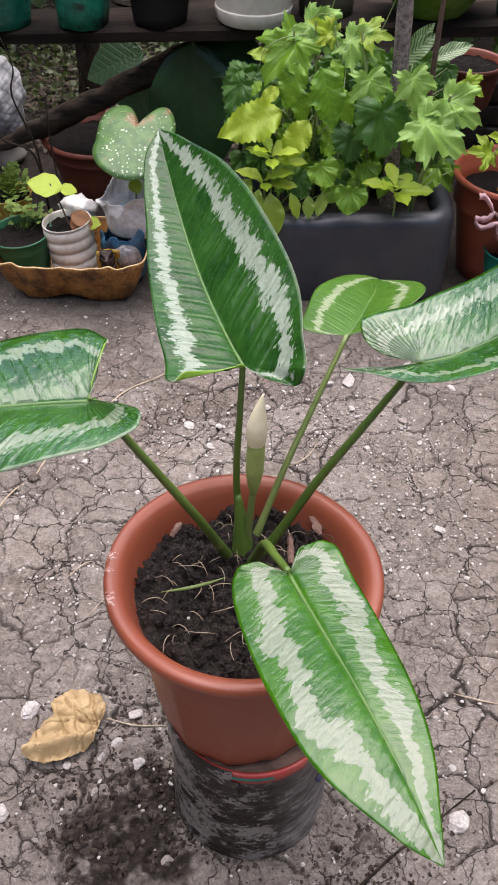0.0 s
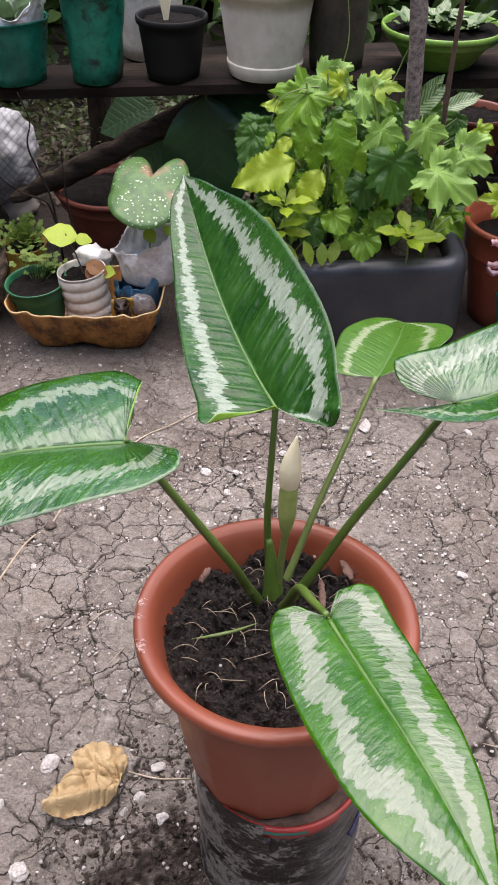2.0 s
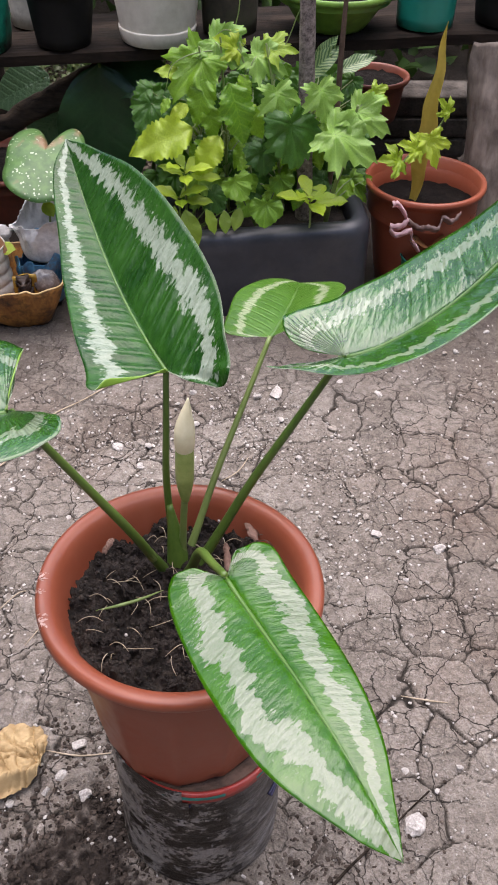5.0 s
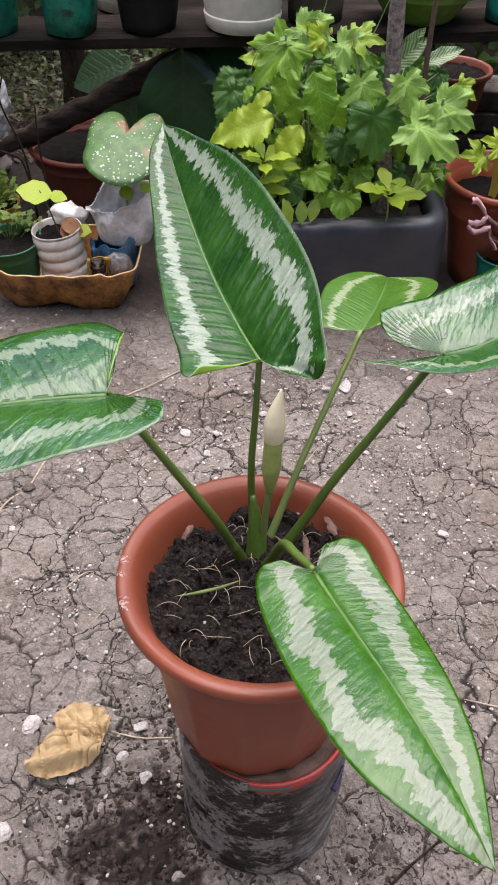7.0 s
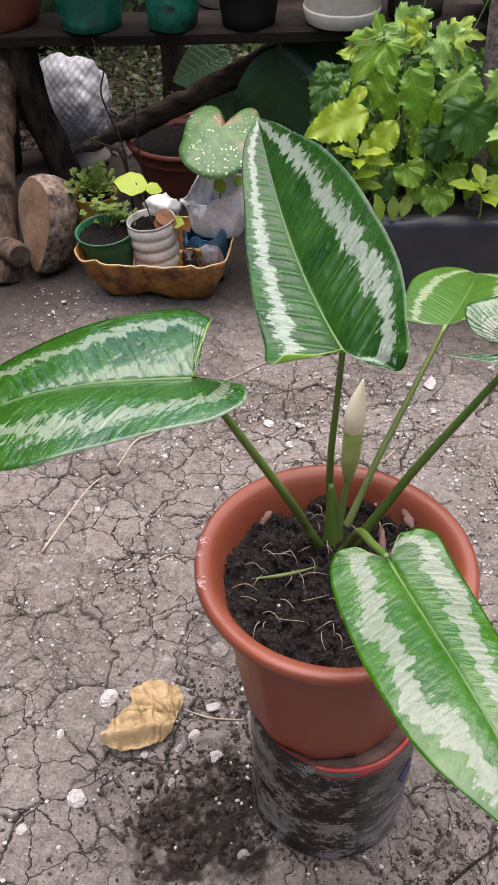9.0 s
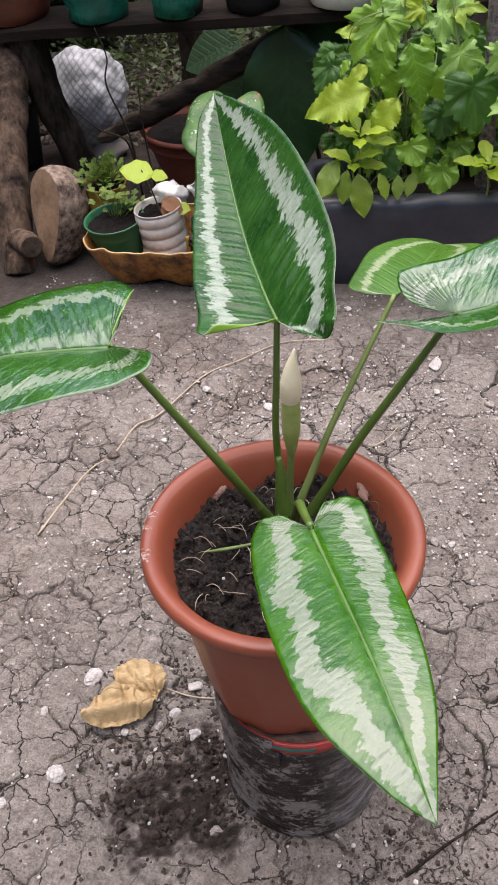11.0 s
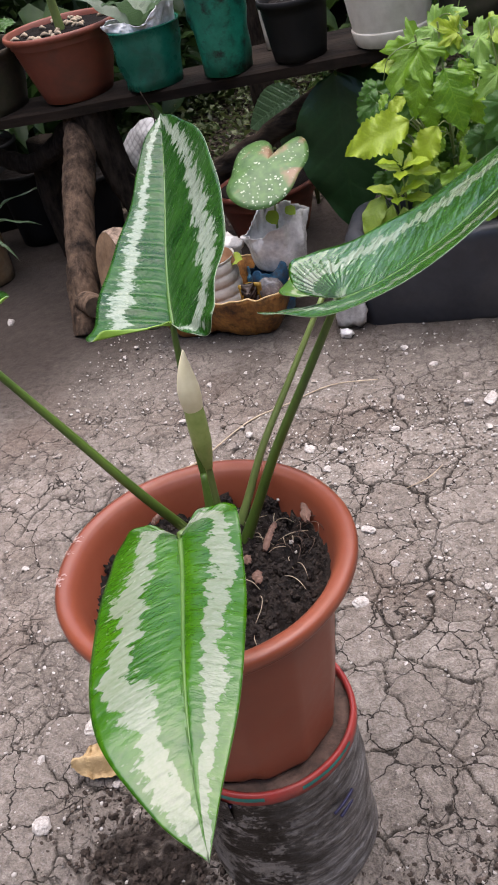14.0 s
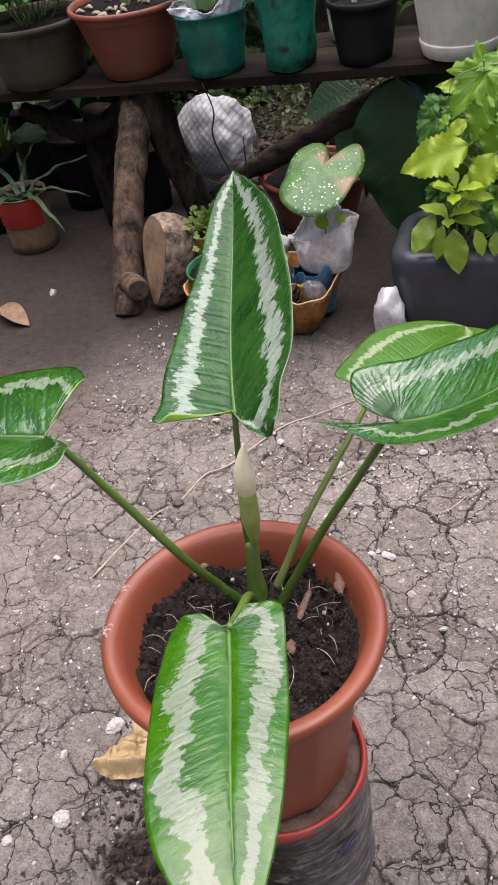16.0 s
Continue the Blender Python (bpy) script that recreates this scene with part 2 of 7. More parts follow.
def foliage(name, a, b, rough=0.45, veins=0.0):
    """Thin leaves that differ in tone from one to the next."""
    m, nt, bs = material(name)
    info = nt.nodes.new("ShaderNodeObjectInfo")
    geo = nt.nodes.new("ShaderNodeNewGeometry")
    n1, n2 = noise_tex(nt, 35, 4, 0.6), noise_tex(nt, 260, 2, 0.5)
    f = math_node(nt, "ADD", math_node(nt, "MULTIPLY", n1, 0.45), math_node(nt, "MULTIPLY", info.outputs["Random"], 0.35))
    f = math_node(nt, "ADD", f, math_node(nt, "MULTIPLY", geo.outputs["Random Per Island"], 0.3))
    col = ramp(nt, f, [(0.25, a), (0.8, b)])
    link(nt, col, bs.inputs["Base Color"])
    link(nt, math_node(nt, "MULTIPLY_ADD", n1, 0.2, rough - 0.1), bs.inputs["Roughness"])
    bs.inputs["Specular IOR Level"].default_value = 0.6
    tr = nt.nodes.new("ShaderNodeBsdfTranslucent")
    link(nt, mix(nt, 0.5, col, (0.35, 0.5, 0.05), "MULTIPLY"), tr.inputs["Color"])
    link(nt, col, tr.inputs["Color"])
    mx = nt.nodes.new("ShaderNodeMixShader")
    mx.inputs[0].default_value = 0.36
    link(nt, bs.outputs[0], mx.inputs[1])
    link(nt, tr.outputs[0], mx.inputs[2])
    link(nt, mx.outputs[0], nt.nodes["Material Output"].inputs["Surface"])
    height = math_node(nt, "ADD", n1, math_node(nt, "MULTIPLY", n2, 0.3))
    if veins < 0:
        sep = nt.nodes.new("ShaderNodeSeparateXYZ")
        link(nt, coords(nt), sep.inputs[0])
        turn = math_node(nt, "ARCTAN2", sep.outputs[0], sep.outputs[1])
        ridge = math_node(nt, "POWER", math_node(nt, "MULTIPLY_ADD", math_node(nt, "COSINE", math_node(nt, "MULTIPLY", turn, 6.1)), 0.5, 0.5), 40.0)
        net = nt.nodes.new("ShaderNodeTexVoronoi")
        net.feature = "DISTANCE_TO_EDGE"
        net.inputs["Scale"].default_value = 9
        link(nt, coords(nt), net.inputs["Vector"])
        rib = math_node(nt, "MAXIMUM", ridge, math_node(nt, "MULTIPLY", math_node(nt, "MULTIPLY_ADD", net.outputs["Distance"], -9.0, 1.0, clamp=True), 0.45))
        height = math_node(nt, "SUBTRACT", height, math_node(nt, "MULTIPLY", rib, 0.8))
        link(nt, mix(nt, math_node(nt, "MULTIPLY", rib, 0.3), col, tuple(min(1, 1.6 * c) for c in b)), bs.inputs["Base Color"])
    elif veins:
        sep = nt.nodes.new("ShaderNodeSeparateXYZ")
        link(nt, coords(nt), sep.inputs[0])
        ax = math_node(nt, "ABSOLUTE", sep.outputs[0])
        along = math_node(nt, "SUBTRACT", sep.outputs[1], math_node(nt, "MULTIPLY", ax, 0.8))
        ridge = math_node(nt, "POWER", math_node(nt, "MULTIPLY_ADD", math_node(nt, "SINE", math_node(nt, "MULTIPLY", along, 50.0)), 0.5, 0.5), 5.0)
        rib = math_node(nt, "MAXIMUM", ridge, math_node(nt, "MULTIPLY_ADD", ax, -60.0, 1.0, clamp=True))
        height = math_node(nt, "SUBTRACT", height, math_node(nt, "MULTIPLY", rib, 0.8 * veins))
        link(nt, mix(nt, math_node(nt, "MULTIPLY", rib, 0.35 * min(1.0, veins)), col, tuple(min(1, 1.7 * c) for c in b)), bs.inputs["Base Color"])
    bump(nt, bs, height, 0.45, 0.002)
    return m


def striped_material(name, a, b):
    m, nt, bs = material(name)
    sep = nt.nodes.new("ShaderNodeSeparateXYZ")
    link(nt, coords(nt), sep.inputs[0])
    along = math_node(nt, "SUBTRACT", sep.outputs[1], math_node(nt, "MULTIPLY", math_node(nt, "ABSOLUTE", sep.outputs[0]), 1.3))
    along = math_node(nt, "ADD", along, math_node(nt, "MULTIPLY", noise_tex(nt, 6, 3), 0.12))
    s = math_node(nt, "MULTIPLY_ADD", math_node(nt, "SINE", math_node(nt, "MULTIPLY", along, 75.0)), 2.0, 0.5, clamp=True)
    link(nt, mix(nt, s, a, b), bs.inputs["Base Color"])
    bs.inputs["Roughness"].default_value = 0.35
    bump(nt, bs, noise_tex(nt, 20), 0.3, 0.002)
    return m


def ground_material():
    m, nt, bs = material("cracked_earth")
    at = nt.nodes.new("ShaderNodeAttribute")
    at.attribute_name = "earth"
    sep = nt.nodes.new("ShaderNodeSeparateXYZ")
    link(nt, at.outputs["Vector"], sep.inputs[0])
    crack, damp_shade, plate = sep.outputs
    n1, n2, n3 = noise_tex(nt, 7, 5, 0.6), noise_tex(nt, 60, 5, 0.65), noise_tex(nt, 420, 3, 0.6)
    f = math_node(nt, "ADD", math_node(nt, "MULTIPLY", n1, 0.22), math_node(nt, "MULTIPLY", n2, 0.43))
    f = math_node(nt, "ADD", f, math_node(nt, "MULTIPLY", n3, 0.35))
    f = math_node(nt, "ADD", f, math_node(nt, "MULTIPLY", math_node(nt, "SUBTRACT", plate, 0.5), 0.10))
    col = ramp(nt, f, [(0.32, (0.102, 0.086, 0.071)), (0.5, (0.214, 0.187, 0.160)), (0.66, (0.335, 0.303, 0.265))])
    col = mix(nt, ramp(nt, noise_tex(nt, 3.1, 4, 0.6), [(0.5, (0, 0, 0)), (0.68, (0.45, 0.45, 0.45))]), col, (0.155, 0.105, 0.078))
    vor = nt.nodes.new("ShaderNodeTexVoronoi")
    vor.inputs["Scale"].default_value = 150
    link(nt, coords(nt), vor.inputs["Vector"])
    grit = math_node(nt, "LESS_THAN", math_node(nt, "ADD", vor.outputs["Distance"], math_node(nt, "MULTIPLY", n2, 0.5)), 0.33)
    col = mix(nt, math_node(nt, "MULTIPLY", grit, 0.55), col, (0.42, 0.40, 0.37))
    # dust-fine grains, light and dark
    n4, n5 = noise_tex(nt, 1100, 2, 0.6), noise_tex(nt, 170, 4, 0.7)
    grain = math_node(nt, "ADD", math_node(nt, "MULTIPLY", n4, 0.5), math_node(nt, "MULTIPLY", n5, 0.5))
    col = mix(nt, 1.0, col, ramp(nt, grain, [(0.36, (0.62, 0.60, 0.58)), (0.50, (1.0, 1.0, 1.0)), (0.63, (1.32, 1.31, 1.29))]), "MULTIPLY")
    # dark tone for damp earth and for the painted shade by the shelf
    col = mix(nt, damp_shade, col, mix(nt, n2, (0.011, 0.008, 0.006), (0.046, 0.034, 0.026)))
    warp = nt.nodes.new("ShaderNodeVectorMath")
    warp.operation = "MULTIPLY_ADD"
    wn3 = nt.nodes.new("ShaderNodeTexNoise")
    wn3.inputs["Scale"].default_value, wn3.inputs["Detail"].default_value = 60, 3
    link(nt, coords(nt), wn3.inputs["Vector"])
    link(nt, wn3.outputs["Color"], warp.inputs[0])
    warp.inputs[1].default_value = (0.02, 0.02, 0.02)
    link(nt, coords(nt), warp.inputs[2])
    def fissures(scale, thin, lo, gain, kind):
        hv = nt.nodes.new("ShaderNodeTexVoronoi")
        hv.feature = "DISTANCE_TO_EDGE"
        hv.inputs["Scale"].default_value = scale
        link(nt, warp.outputs[0], hv.inputs["Vector"])
        line = math_node(nt, "MULTIPLY_ADD", hv.outputs["Distance"], -1.0 / thin, 1.35, clamp=True)
        here = math_node(nt, "MULTIPLY_ADD", noise_tex(nt, kind, 3, 0.5), gain, -lo * gain, clamp=True)
        return math_node(nt, "MULTIPLY", line, here)

    hair = math_node(nt, "MAXIMUM", fissures(21.0, 0.013, 0.38, 9.0, 6.3), math_node(nt, "MULTIPLY", fissures(39.0, 0.018, 0.47, 9.0, 9.1), 0.6))
    hair = math_node(nt, "MULTIPLY", hair, math_node(nt, "SUBTRACT", 1.0, damp_shade))
    crack = math_node(nt, "MAXIMUM", crack, hair)
    col = mix(nt, math_node(nt, "MULTIPLY", crack, 0.95), col, (0.022, 0.018, 0.014))
    link(nt, col, bs.inputs["Base Color"])
    bs.inputs["Roughness"].default_value = 0.9
    bs.inputs["Specular IOR Level"].default_value = 0.25
    h = math_node(nt, "ADD", math_node(nt, "MULTIPLY", n2, 0.8), math_node(nt, "MULTIPLY", n3, 0.9))
    h = math_node(nt, "ADD", h, math_node(nt, "MULTIPLY", n5, 0.8))
    h = math_node(nt, "SUBTRACT", h, math_node(nt, "MULTIPLY", hair, 0.9))
    bump(nt, bs, h, 0.85, 0.005)
    return m


def pail_material():
    """Dark grime behind clear film, with broken pale dashes where the film clings."""
    m, nt, bs = material("grimy_clear_film")
    n1 = noise_tex(nt, 190, 6, 0.75, stretched(nt, 0.8, 0.8, 1.3))
    n2, n3 = noise_tex(nt, 26, 4, 0.65), noise_tex(nt, 300, 2, 0.6)
    dash = ramp(nt, math_node(nt, "ADD", math_node(nt, "MULTIPLY", n1, 0.55), math_node(nt, "MULTIPLY", n2, 0.5)), [(0.52, (0, 0, 0)), (0.56, (1, 1, 1))])
    col = mix(nt, dash, mix(nt, n2, (0.006, 0.005, 0.004), (0.030, 0.022, 0.017)), mix(nt, n3, (0.11, 0.10, 0.09), (0.34, 0.315, 0.295)))
    # on one side the film hangs loose, cloudy and creased
    sep = nt.nodes.new("ShaderNodeSeparateXYZ")
    link(nt, coords(nt), sep.inputs[0])
    loose = math_node(nt, "MULTIPLY_ADD", math_node(nt, "ADD", sep.outputs[0], math_node(nt, "MULTIPLY", n2, 0.05)), 22.0, -0.9, clamp=True)
    crease = noise_tex(nt, 75, 5, 0.7, stretched(nt, 0.6, 0.6, 3.2), 0.6)
    col = mix(nt, math_node(nt, "MULTIPLY", loose, 0.85), col, ramp(nt, crease, [(0.38, (0.05, 0.045, 0.04)), (0.55, (0.19, 0.18, 0.175)), (0.68, (0.48, 0.47, 0.47))]))
    link(nt, col, bs.inputs["Base Color"])
    link(nt, math_node(nt, "MULTIPLY_ADD", n1, 0.35, 0.18), bs.inputs["Roughness"])
    bs.inputs["Specular IOR Level"].default_value = 0.35
    bs.inputs["Coat Weight"].default_value, bs.inputs["Coat Roughness"].default_value = 0.1, 0.14
    bump(nt, bs, math_node(nt, "ADD", n1, math_node(nt, "MULTIPLY", n2, 0.6)), 0.7, 0.002)
    return m


EARTH = ground_material()
TERRACOTTA = mottled("terracotta_plastic", (0.250, 0.062, 0.029), (0.305, 0.080, 0.040), 9, 0.38, 90, 0.0003, 0.25, 0.5, dirt=(0.33, 0.14, 0.09), dirt_amount=0.25)
TERRACOTTA_DARK = mottled("old_terracotta_plastic", (0.17, 0.042, 0.022), (0.24, 0.065, 0.035), 12, 0.5, 90, 0.0004, 0.3, dirt=(0.07, 0.045, 0.03), dirt_amount=0.5)
SOIL = mottled("potting_soil", (0.004, 0.003, 0.0025), (0.034, 0.024, 0.018), 110, 0.75, 480, 0.005, 1.0, 0.3)
DAMP_CRUMB = mottled("damp_crumb", (0.012, 0.009, 0.007), (0.085, 0.066, 0.053), 90, 0.95, 400, 0.003, 1.0, 0.15)
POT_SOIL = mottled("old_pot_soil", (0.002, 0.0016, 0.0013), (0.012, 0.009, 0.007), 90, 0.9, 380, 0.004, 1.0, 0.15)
CLOD = mottled("dark_clod", (0.045, 0.035, 0.028), (0.19, 0.155, 0.128), 90, 0.95, 400, 0.004, 1.0, 0.15)
STONE = mottled("pale_stone", (0.28, 0.255, 0.225), (0.64, 0.61, 0.57), 2.6, 0.85, 9, 0.002, 0.8, 0.3, dirt=(0.22, 0.18, 0.15), dirt_amount=0.5)
GRIT = mottled("pale_grit", (0.26, 0.235, 0.205), (0.60, 0.57, 0.53), 40, 0.85, 300, 0.001, 0.4, 0.3)
GREYSTONE = mottled("grey_stone", (0.17, 0.145, 0.125), (0.40, 0.36, 0.31), 2.6, 0.9, 9, 0.002, 0.8, 0.3)
PETIOLE = mottled("green_petiole", (0.045, 0.10, 0.014), (0.10, 0.17, 0.028), 30, 0.4, 400, 0.0004, 0.4, vector=lambda nt: stretched(nt, 1, 1, 0.3))
PETIOLE_PALE = mottled("pale_petiole", (0.13, 0.20, 0.05), (0.20, 0.26, 0.08), 30, 0.42, 400, 0.0004, 0.4, vector=lambda nt: stretched(nt, 1, 1, 0.3))
SPATHE = mottled("cream_spathe", (0.66, 0.60, 0.36), (0.78, 0.73, 0.52), 30, 0.5, 200, 0.0004, 0.3)
SPATHE_GREEN = mottled("green_spathe_tube", (0.17, 0.26, 0.05), (0.34, 0.40, 0.13), 30, 0.45, 200, 0.0004, 0.3)
BLADE_EDGE = mottled("blade_edge", (0.20, 0.27, 0.16), (0.32, 0.38, 0.27), 60, 0.45, 200, 0.0004, 0.3)
LIMBACK = mottled("blade_underside", (0.13, 0.26, 0.02), (0.20, 0.35, 0.04), 20, 0.5, 200, 0.0004, 0.3)
MIDRIB = mottled("pale_green_rib", (0.05, 0.125, 0.02), (0.09, 0.175, 0.035), 40, 0.4, 300, 0.0003, 0.3)
DRY_LEAF = mottled("dry_tan_leaf", (0.29, 0.195, 0.090), (0.54, 0.405, 0.215), 28, 0.75, 160, 0.0015, 0.7, 0.3, dirt=(0.22, 0.12, 0.04), dirt_amount=0.4)
DEAD_BROWN = mottled("dead_brown_leaf", (0.13, 0.075, 0.04), (0.27, 0.17, 0.10), 40, 0.8, 200, 0.001, 0.6)
STRAW = mottled("dry_fibre", (0.30, 0.23, 0.15), (0.48, 0.40, 0.29), 50, 0.8, 300, 0.0004, 0.4)
BARK_CHIP = mottled("bark_chip", (0.11, 0.055, 0.040), (0.25, 0.150, 0.110), 60, 0.8, 300, 0.001, 0.7)
WOOD_OLD = mottled("weathered_log", (0.022, 0.015, 0.010), (0.15, 0.10, 0.066), 30, 0.9, 130, 0.008, 1.0, 0.2, vector=lambda nt: stretched(nt, 1.6, 1.6, 0.16), dirt=(0.008, 0.006, 0.005), dirt_amount=0.95)
WOOD_DARK = mottled("dark_damp_wood", (0.020, 0.015, 0.011), (0.10, 0.072, 0.048), 34, 0.85, 150, 0.006, 1.0, 0.2, vector=lambda nt: stretched(nt, 0.25, 1, 1))
WOOD_CUT = mottled("sawn_end_grain", (0.14, 0.085, 0.046), (0.30, 0.195, 0.115), 22, 0.85, 160, 0.002, 0.6, 0.3, dirt=(0.09, 0.065, 0.05), dirt_amount=0.6)
BLACK_PLASTIC = mottled("black_plastic", (0.005, 0.005, 0.005), (0.012, 0.012, 0.012), 14, 0.6, 90, 0.0004, 0.3, 0.2)
GREY_TUB = mottled("charcoal_plastic", (0.026, 0.029, 0.036), (0.045, 0.049, 0.058), 9, 0.38, 70, 0.0008, 0.35, 0.5, dirt=(0.090, 0.085, 0.08), dirt_amount=0.5)
WHITE_PLASTIC = mottled("dirty_white_plastic", (0.46, 0.43, 0.37), (0.68, 0.65, 0.58), 22, 0.5, 140, 0.0006, 0.4, dirt=(0.20, 0.165, 0.12), dirt_amount=0.75)
CREAM_PLASTIC = mottled("cream_plastic", (0.62, 0.58, 0.48), (0.78, 0.74, 0.64), 12, 0.5, 90, 0.0004, 0.3, dirt=(0.40, 0.35, 0.26), dirt_amount=0.4)
YELLOW_PLASTIC = mottled("stained_yellow_plastic", (0.17, 0.055, 0.012), (0.52, 0.25, 0.06), 40, 0.45, 220, 0.0010, 0.5, 0.5, vector=lambda nt: stretched(nt, 1, 1, 0.35), dirt=(0.030, 0.015, 0.008), dirt_amount=0.95)
GREEN_PLASTIC = mottled("green_plastic", (0.012, 0.10, 0.042), (0.025, 0.15, 0.07), 14, 0.4, 80, 0.0004, 0.3, dirt=(0.04, 0.06, 0.035), dirt_amount=0.4)
TEAL_PLASTIC = mottled("teal_bottle_plastic", (0.002, 0.12, 0.080), (0.006, 0.19, 0.125), 14, 0.28, 60, 0.0006, 0.3, 0.35, dirt=(0.006, 0.05, 0.035), dirt_amount=0.8)
BRIGHT_TEAL = mottled("bright_teal_plastic", (0.003, 0.17, 0.125), (0.008, 0.23, 0.17), 10, 0.35, 60, 0.0003, 0.2)
LIME_PLASTIC = mottled("lime_plastic", (0.12, 0.26, 0.03), (0.20, 0.36, 0.06), 14, 0.4, 70, 0.0004, 0.3, dirt=(0.05, 0.09, 0.025), dirt_amount=0.7)
SILVER_FOIL = mottled("silver_plastic_film", (0.55, 0.54, 0.52), (0.84, 0.83, 0.80), 30, 0.20, 120, 0.002, 0.5, 0.8, dirt=(0.18, 0.17, 0.16), dirt_amount=0.5)
NETTING = mottled("grey_white_sack", (0.55, 0.57, 0.57), (0.80, 0.82, 0.82), 40, 0.7, 130, 0.003, 0.8)
BLUE_FILM = mottled("blue_packet_film", (0.008, 0.06, 0.13), (0.05, 0.20, 0.32), 45, 0.35, 100, 0.001, 0.4, 0.6, dirt=(0.07, 0.045, 0.03), dirt_amount=1.0)
YELLOW_FILM = mottled("yellow_packet_film", (0.28, 0.15, 0.018), (0.50, 0.33, 0.05), 24, 0.4, 100, 0.001, 0.4, dirt=(0.06, 0.045, 0.03), dirt_amount=0.7)
RED_PAINT = mottled("red_paint", (0.30, 0.018, 0.012), (0.42, 0.035, 0.02), 16, 0.45, 90, 0.0004, 0.3, dirt=(0.10, 0.03, 0.02), dirt_amount=0.4)
TIN = mottled("stained_tin", (0.11, 0.075, 0.045), (0.26, 0.19, 0.11), 14, 0.5, 90, 0.0006, 0.3, dirt=(0.16, 0.07, 0.02), dirt_amount=0.8)
RED_RING = mottled("red_plastic_ring", (0.34, 0.03, 0.025), (0.46, 0.06, 0.045), 30, 0.4, 120, 0.0004, 0.3, dirt=(0.16, 0.10, 0.08), dirt_amount=0.4)
TEAL_RING = mottled("teal_print", (0.01, 0.16, 0.13), (0.02, 0.24, 0.2), 30, 0.4, 120, 0.0003, 0.3)
FILM_WRAP = pail_material()
MOSSY = mottled("mossy_clay", (0.022, 0.020, 0.012), (0.075, 0.058, 0.038), 16, 0.85, 120, 0.002, 0.7, dirt=(0.03, 0.045, 0.012), dirt_amount=0.6)
DARK_BARK = mottled("dark_bark", (0.008, 0.006, 0.005), (0.040, 0.031, 0.023), 40, 0.95, 160, 0.006, 1.0, 0.1, vector=lambda nt: stretched(nt, 1, 1, 0.35))
STAKE_BARK = mottled("speckled_stake_bark", (0.045, 0.033, 0.028), (0.30, 0.25, 0.225), 130, 0.9, 420, 0.002, 0.8)
STEM_RED = mottled("reddish_stem", (0.05, 0.03, 0.02), (0.12, 0.075, 0.05), 60, 0.7, 330, 0.001, 0.6)
VINE = foliage("vine_leaf_green", (0.050, 0.17, 0.012), (0.24, 0.45, 0.035), 0.22, -1)
VINE_PLAIN = foliage("broad_vine_leaf_green", (0.06, 0.20, 0.012), (0.25, 0.46, 0.03), 0.22, 0.5)
PALE_VINE = foliage("pale_vine_leaf", (0.14, 0.32, 0.04), (0.33, 0.54, 0.11), 0.22, -1)
VINE_DEEP = foliage("vine_leaf_deep_green", (0.022, 0.095, 0.012), (0.085, 0.22, 0.03), 0.20, -1)
CHARTREUSE = foliage("chartreuse_leaf", (0.18, 0.33, 0.012), (0.44, 0.58, 0.04), 0.33, 0.3)
DEEP = foliage("deep_green_leaf", (0.010, 0.045, 0.014), (0.028, 0.085, 0.026), 0.33, 0.5)
HERB = foliage("herb_leaf_green", (0.06, 0.14, 0.020), (0.24, 0.34, 0.06), 0.5)
STRAPPY = foliage("strap_leaf_green", (0.03, 0.07, 0.025), (0.10, 0.17, 0.08), 0.4)
SNAKE = foliage("yellow_sword_leaf", (0.28, 0.23, 0.03), (0.48, 0.37, 0.07), 0.4)
PINK = foliage("pink_frilled_leaf", (0.66, 0.32, 0.36), (0.90, 0.64, 0.66), 0.45)
RUST = foliage("rust_seedling_leaf", (0.22, 0.09, 0.03), (0.42, 0.20, 0.08), 0.5)
PALE_STRIPED = striped_material("pale_striped_leaf", (0.035, 0.09, 0.022), (0.15, 0.22, 0.08))
MOULDY_TEAL = mottled("mouldy_teal_plastic", (0.003, 0.12, 0.075), (0.008, 0.19, 0.12), 55, 0.35, 150, 0.001, 0.4, 0.35, dirt=(0.008, 0.012, 0.009), dirt_amount=1.0)
PALE_RIM = mottled("pale_cut_edge", (0.42, 0.27, 0.10), (0.60, 0.43, 0.22), 60, 0.6, 200, 0.0006, 0.4)
BLOTCHED_BARK = mottled("blotched_bark", (0.03, 0.021, 0.016), (0.36, 0.27, 0.20), 55, 0.9, 170, 0.005, 1.0, 0.2, dirt=(0.02, 0.015, 0.012), dirt_amount=0.8)
LITTER = foliage("leaf_litter", (0.035, 0.026, 0.018), (0.24, 0.19, 0.135), 0.8)
FAR_HERB = foliage("far_herb_green", (0.025, 0.045, 0.012), (0.10, 0.13, 0.04), 0.5)
HEDGE = foliage("background_leaf", (0.018, 0.05, 0.012), (0.09, 0.17, 0.035), 0.5)


# ---- ground ----
def hashed(ix, iy, k):
    h = np.sin(ix * 127.1 + iy * 311.7 + k * 74.7) * 43758.5453
    return h - np.floor(h)


def lattice(x, y, scale, k=0):
    x, y = x * scale, y * scale
    ix, iy = np.floor(x), np.floor(y)
    fx, fy = x - ix, y - iy
    fx, fy = fx * fx * (3 - 2 * fx), fy * fy * (3 - 2 * fy)
    a = hashed(ix, iy, k) * (1 - fx) + hashed(ix + 1, iy, k) * fx
    b = hashed(ix, iy + 1, k) * (1 - fx) + hashed(ix + 1, iy + 1, k) * fx
    return a * (1 - fy) + b * fy


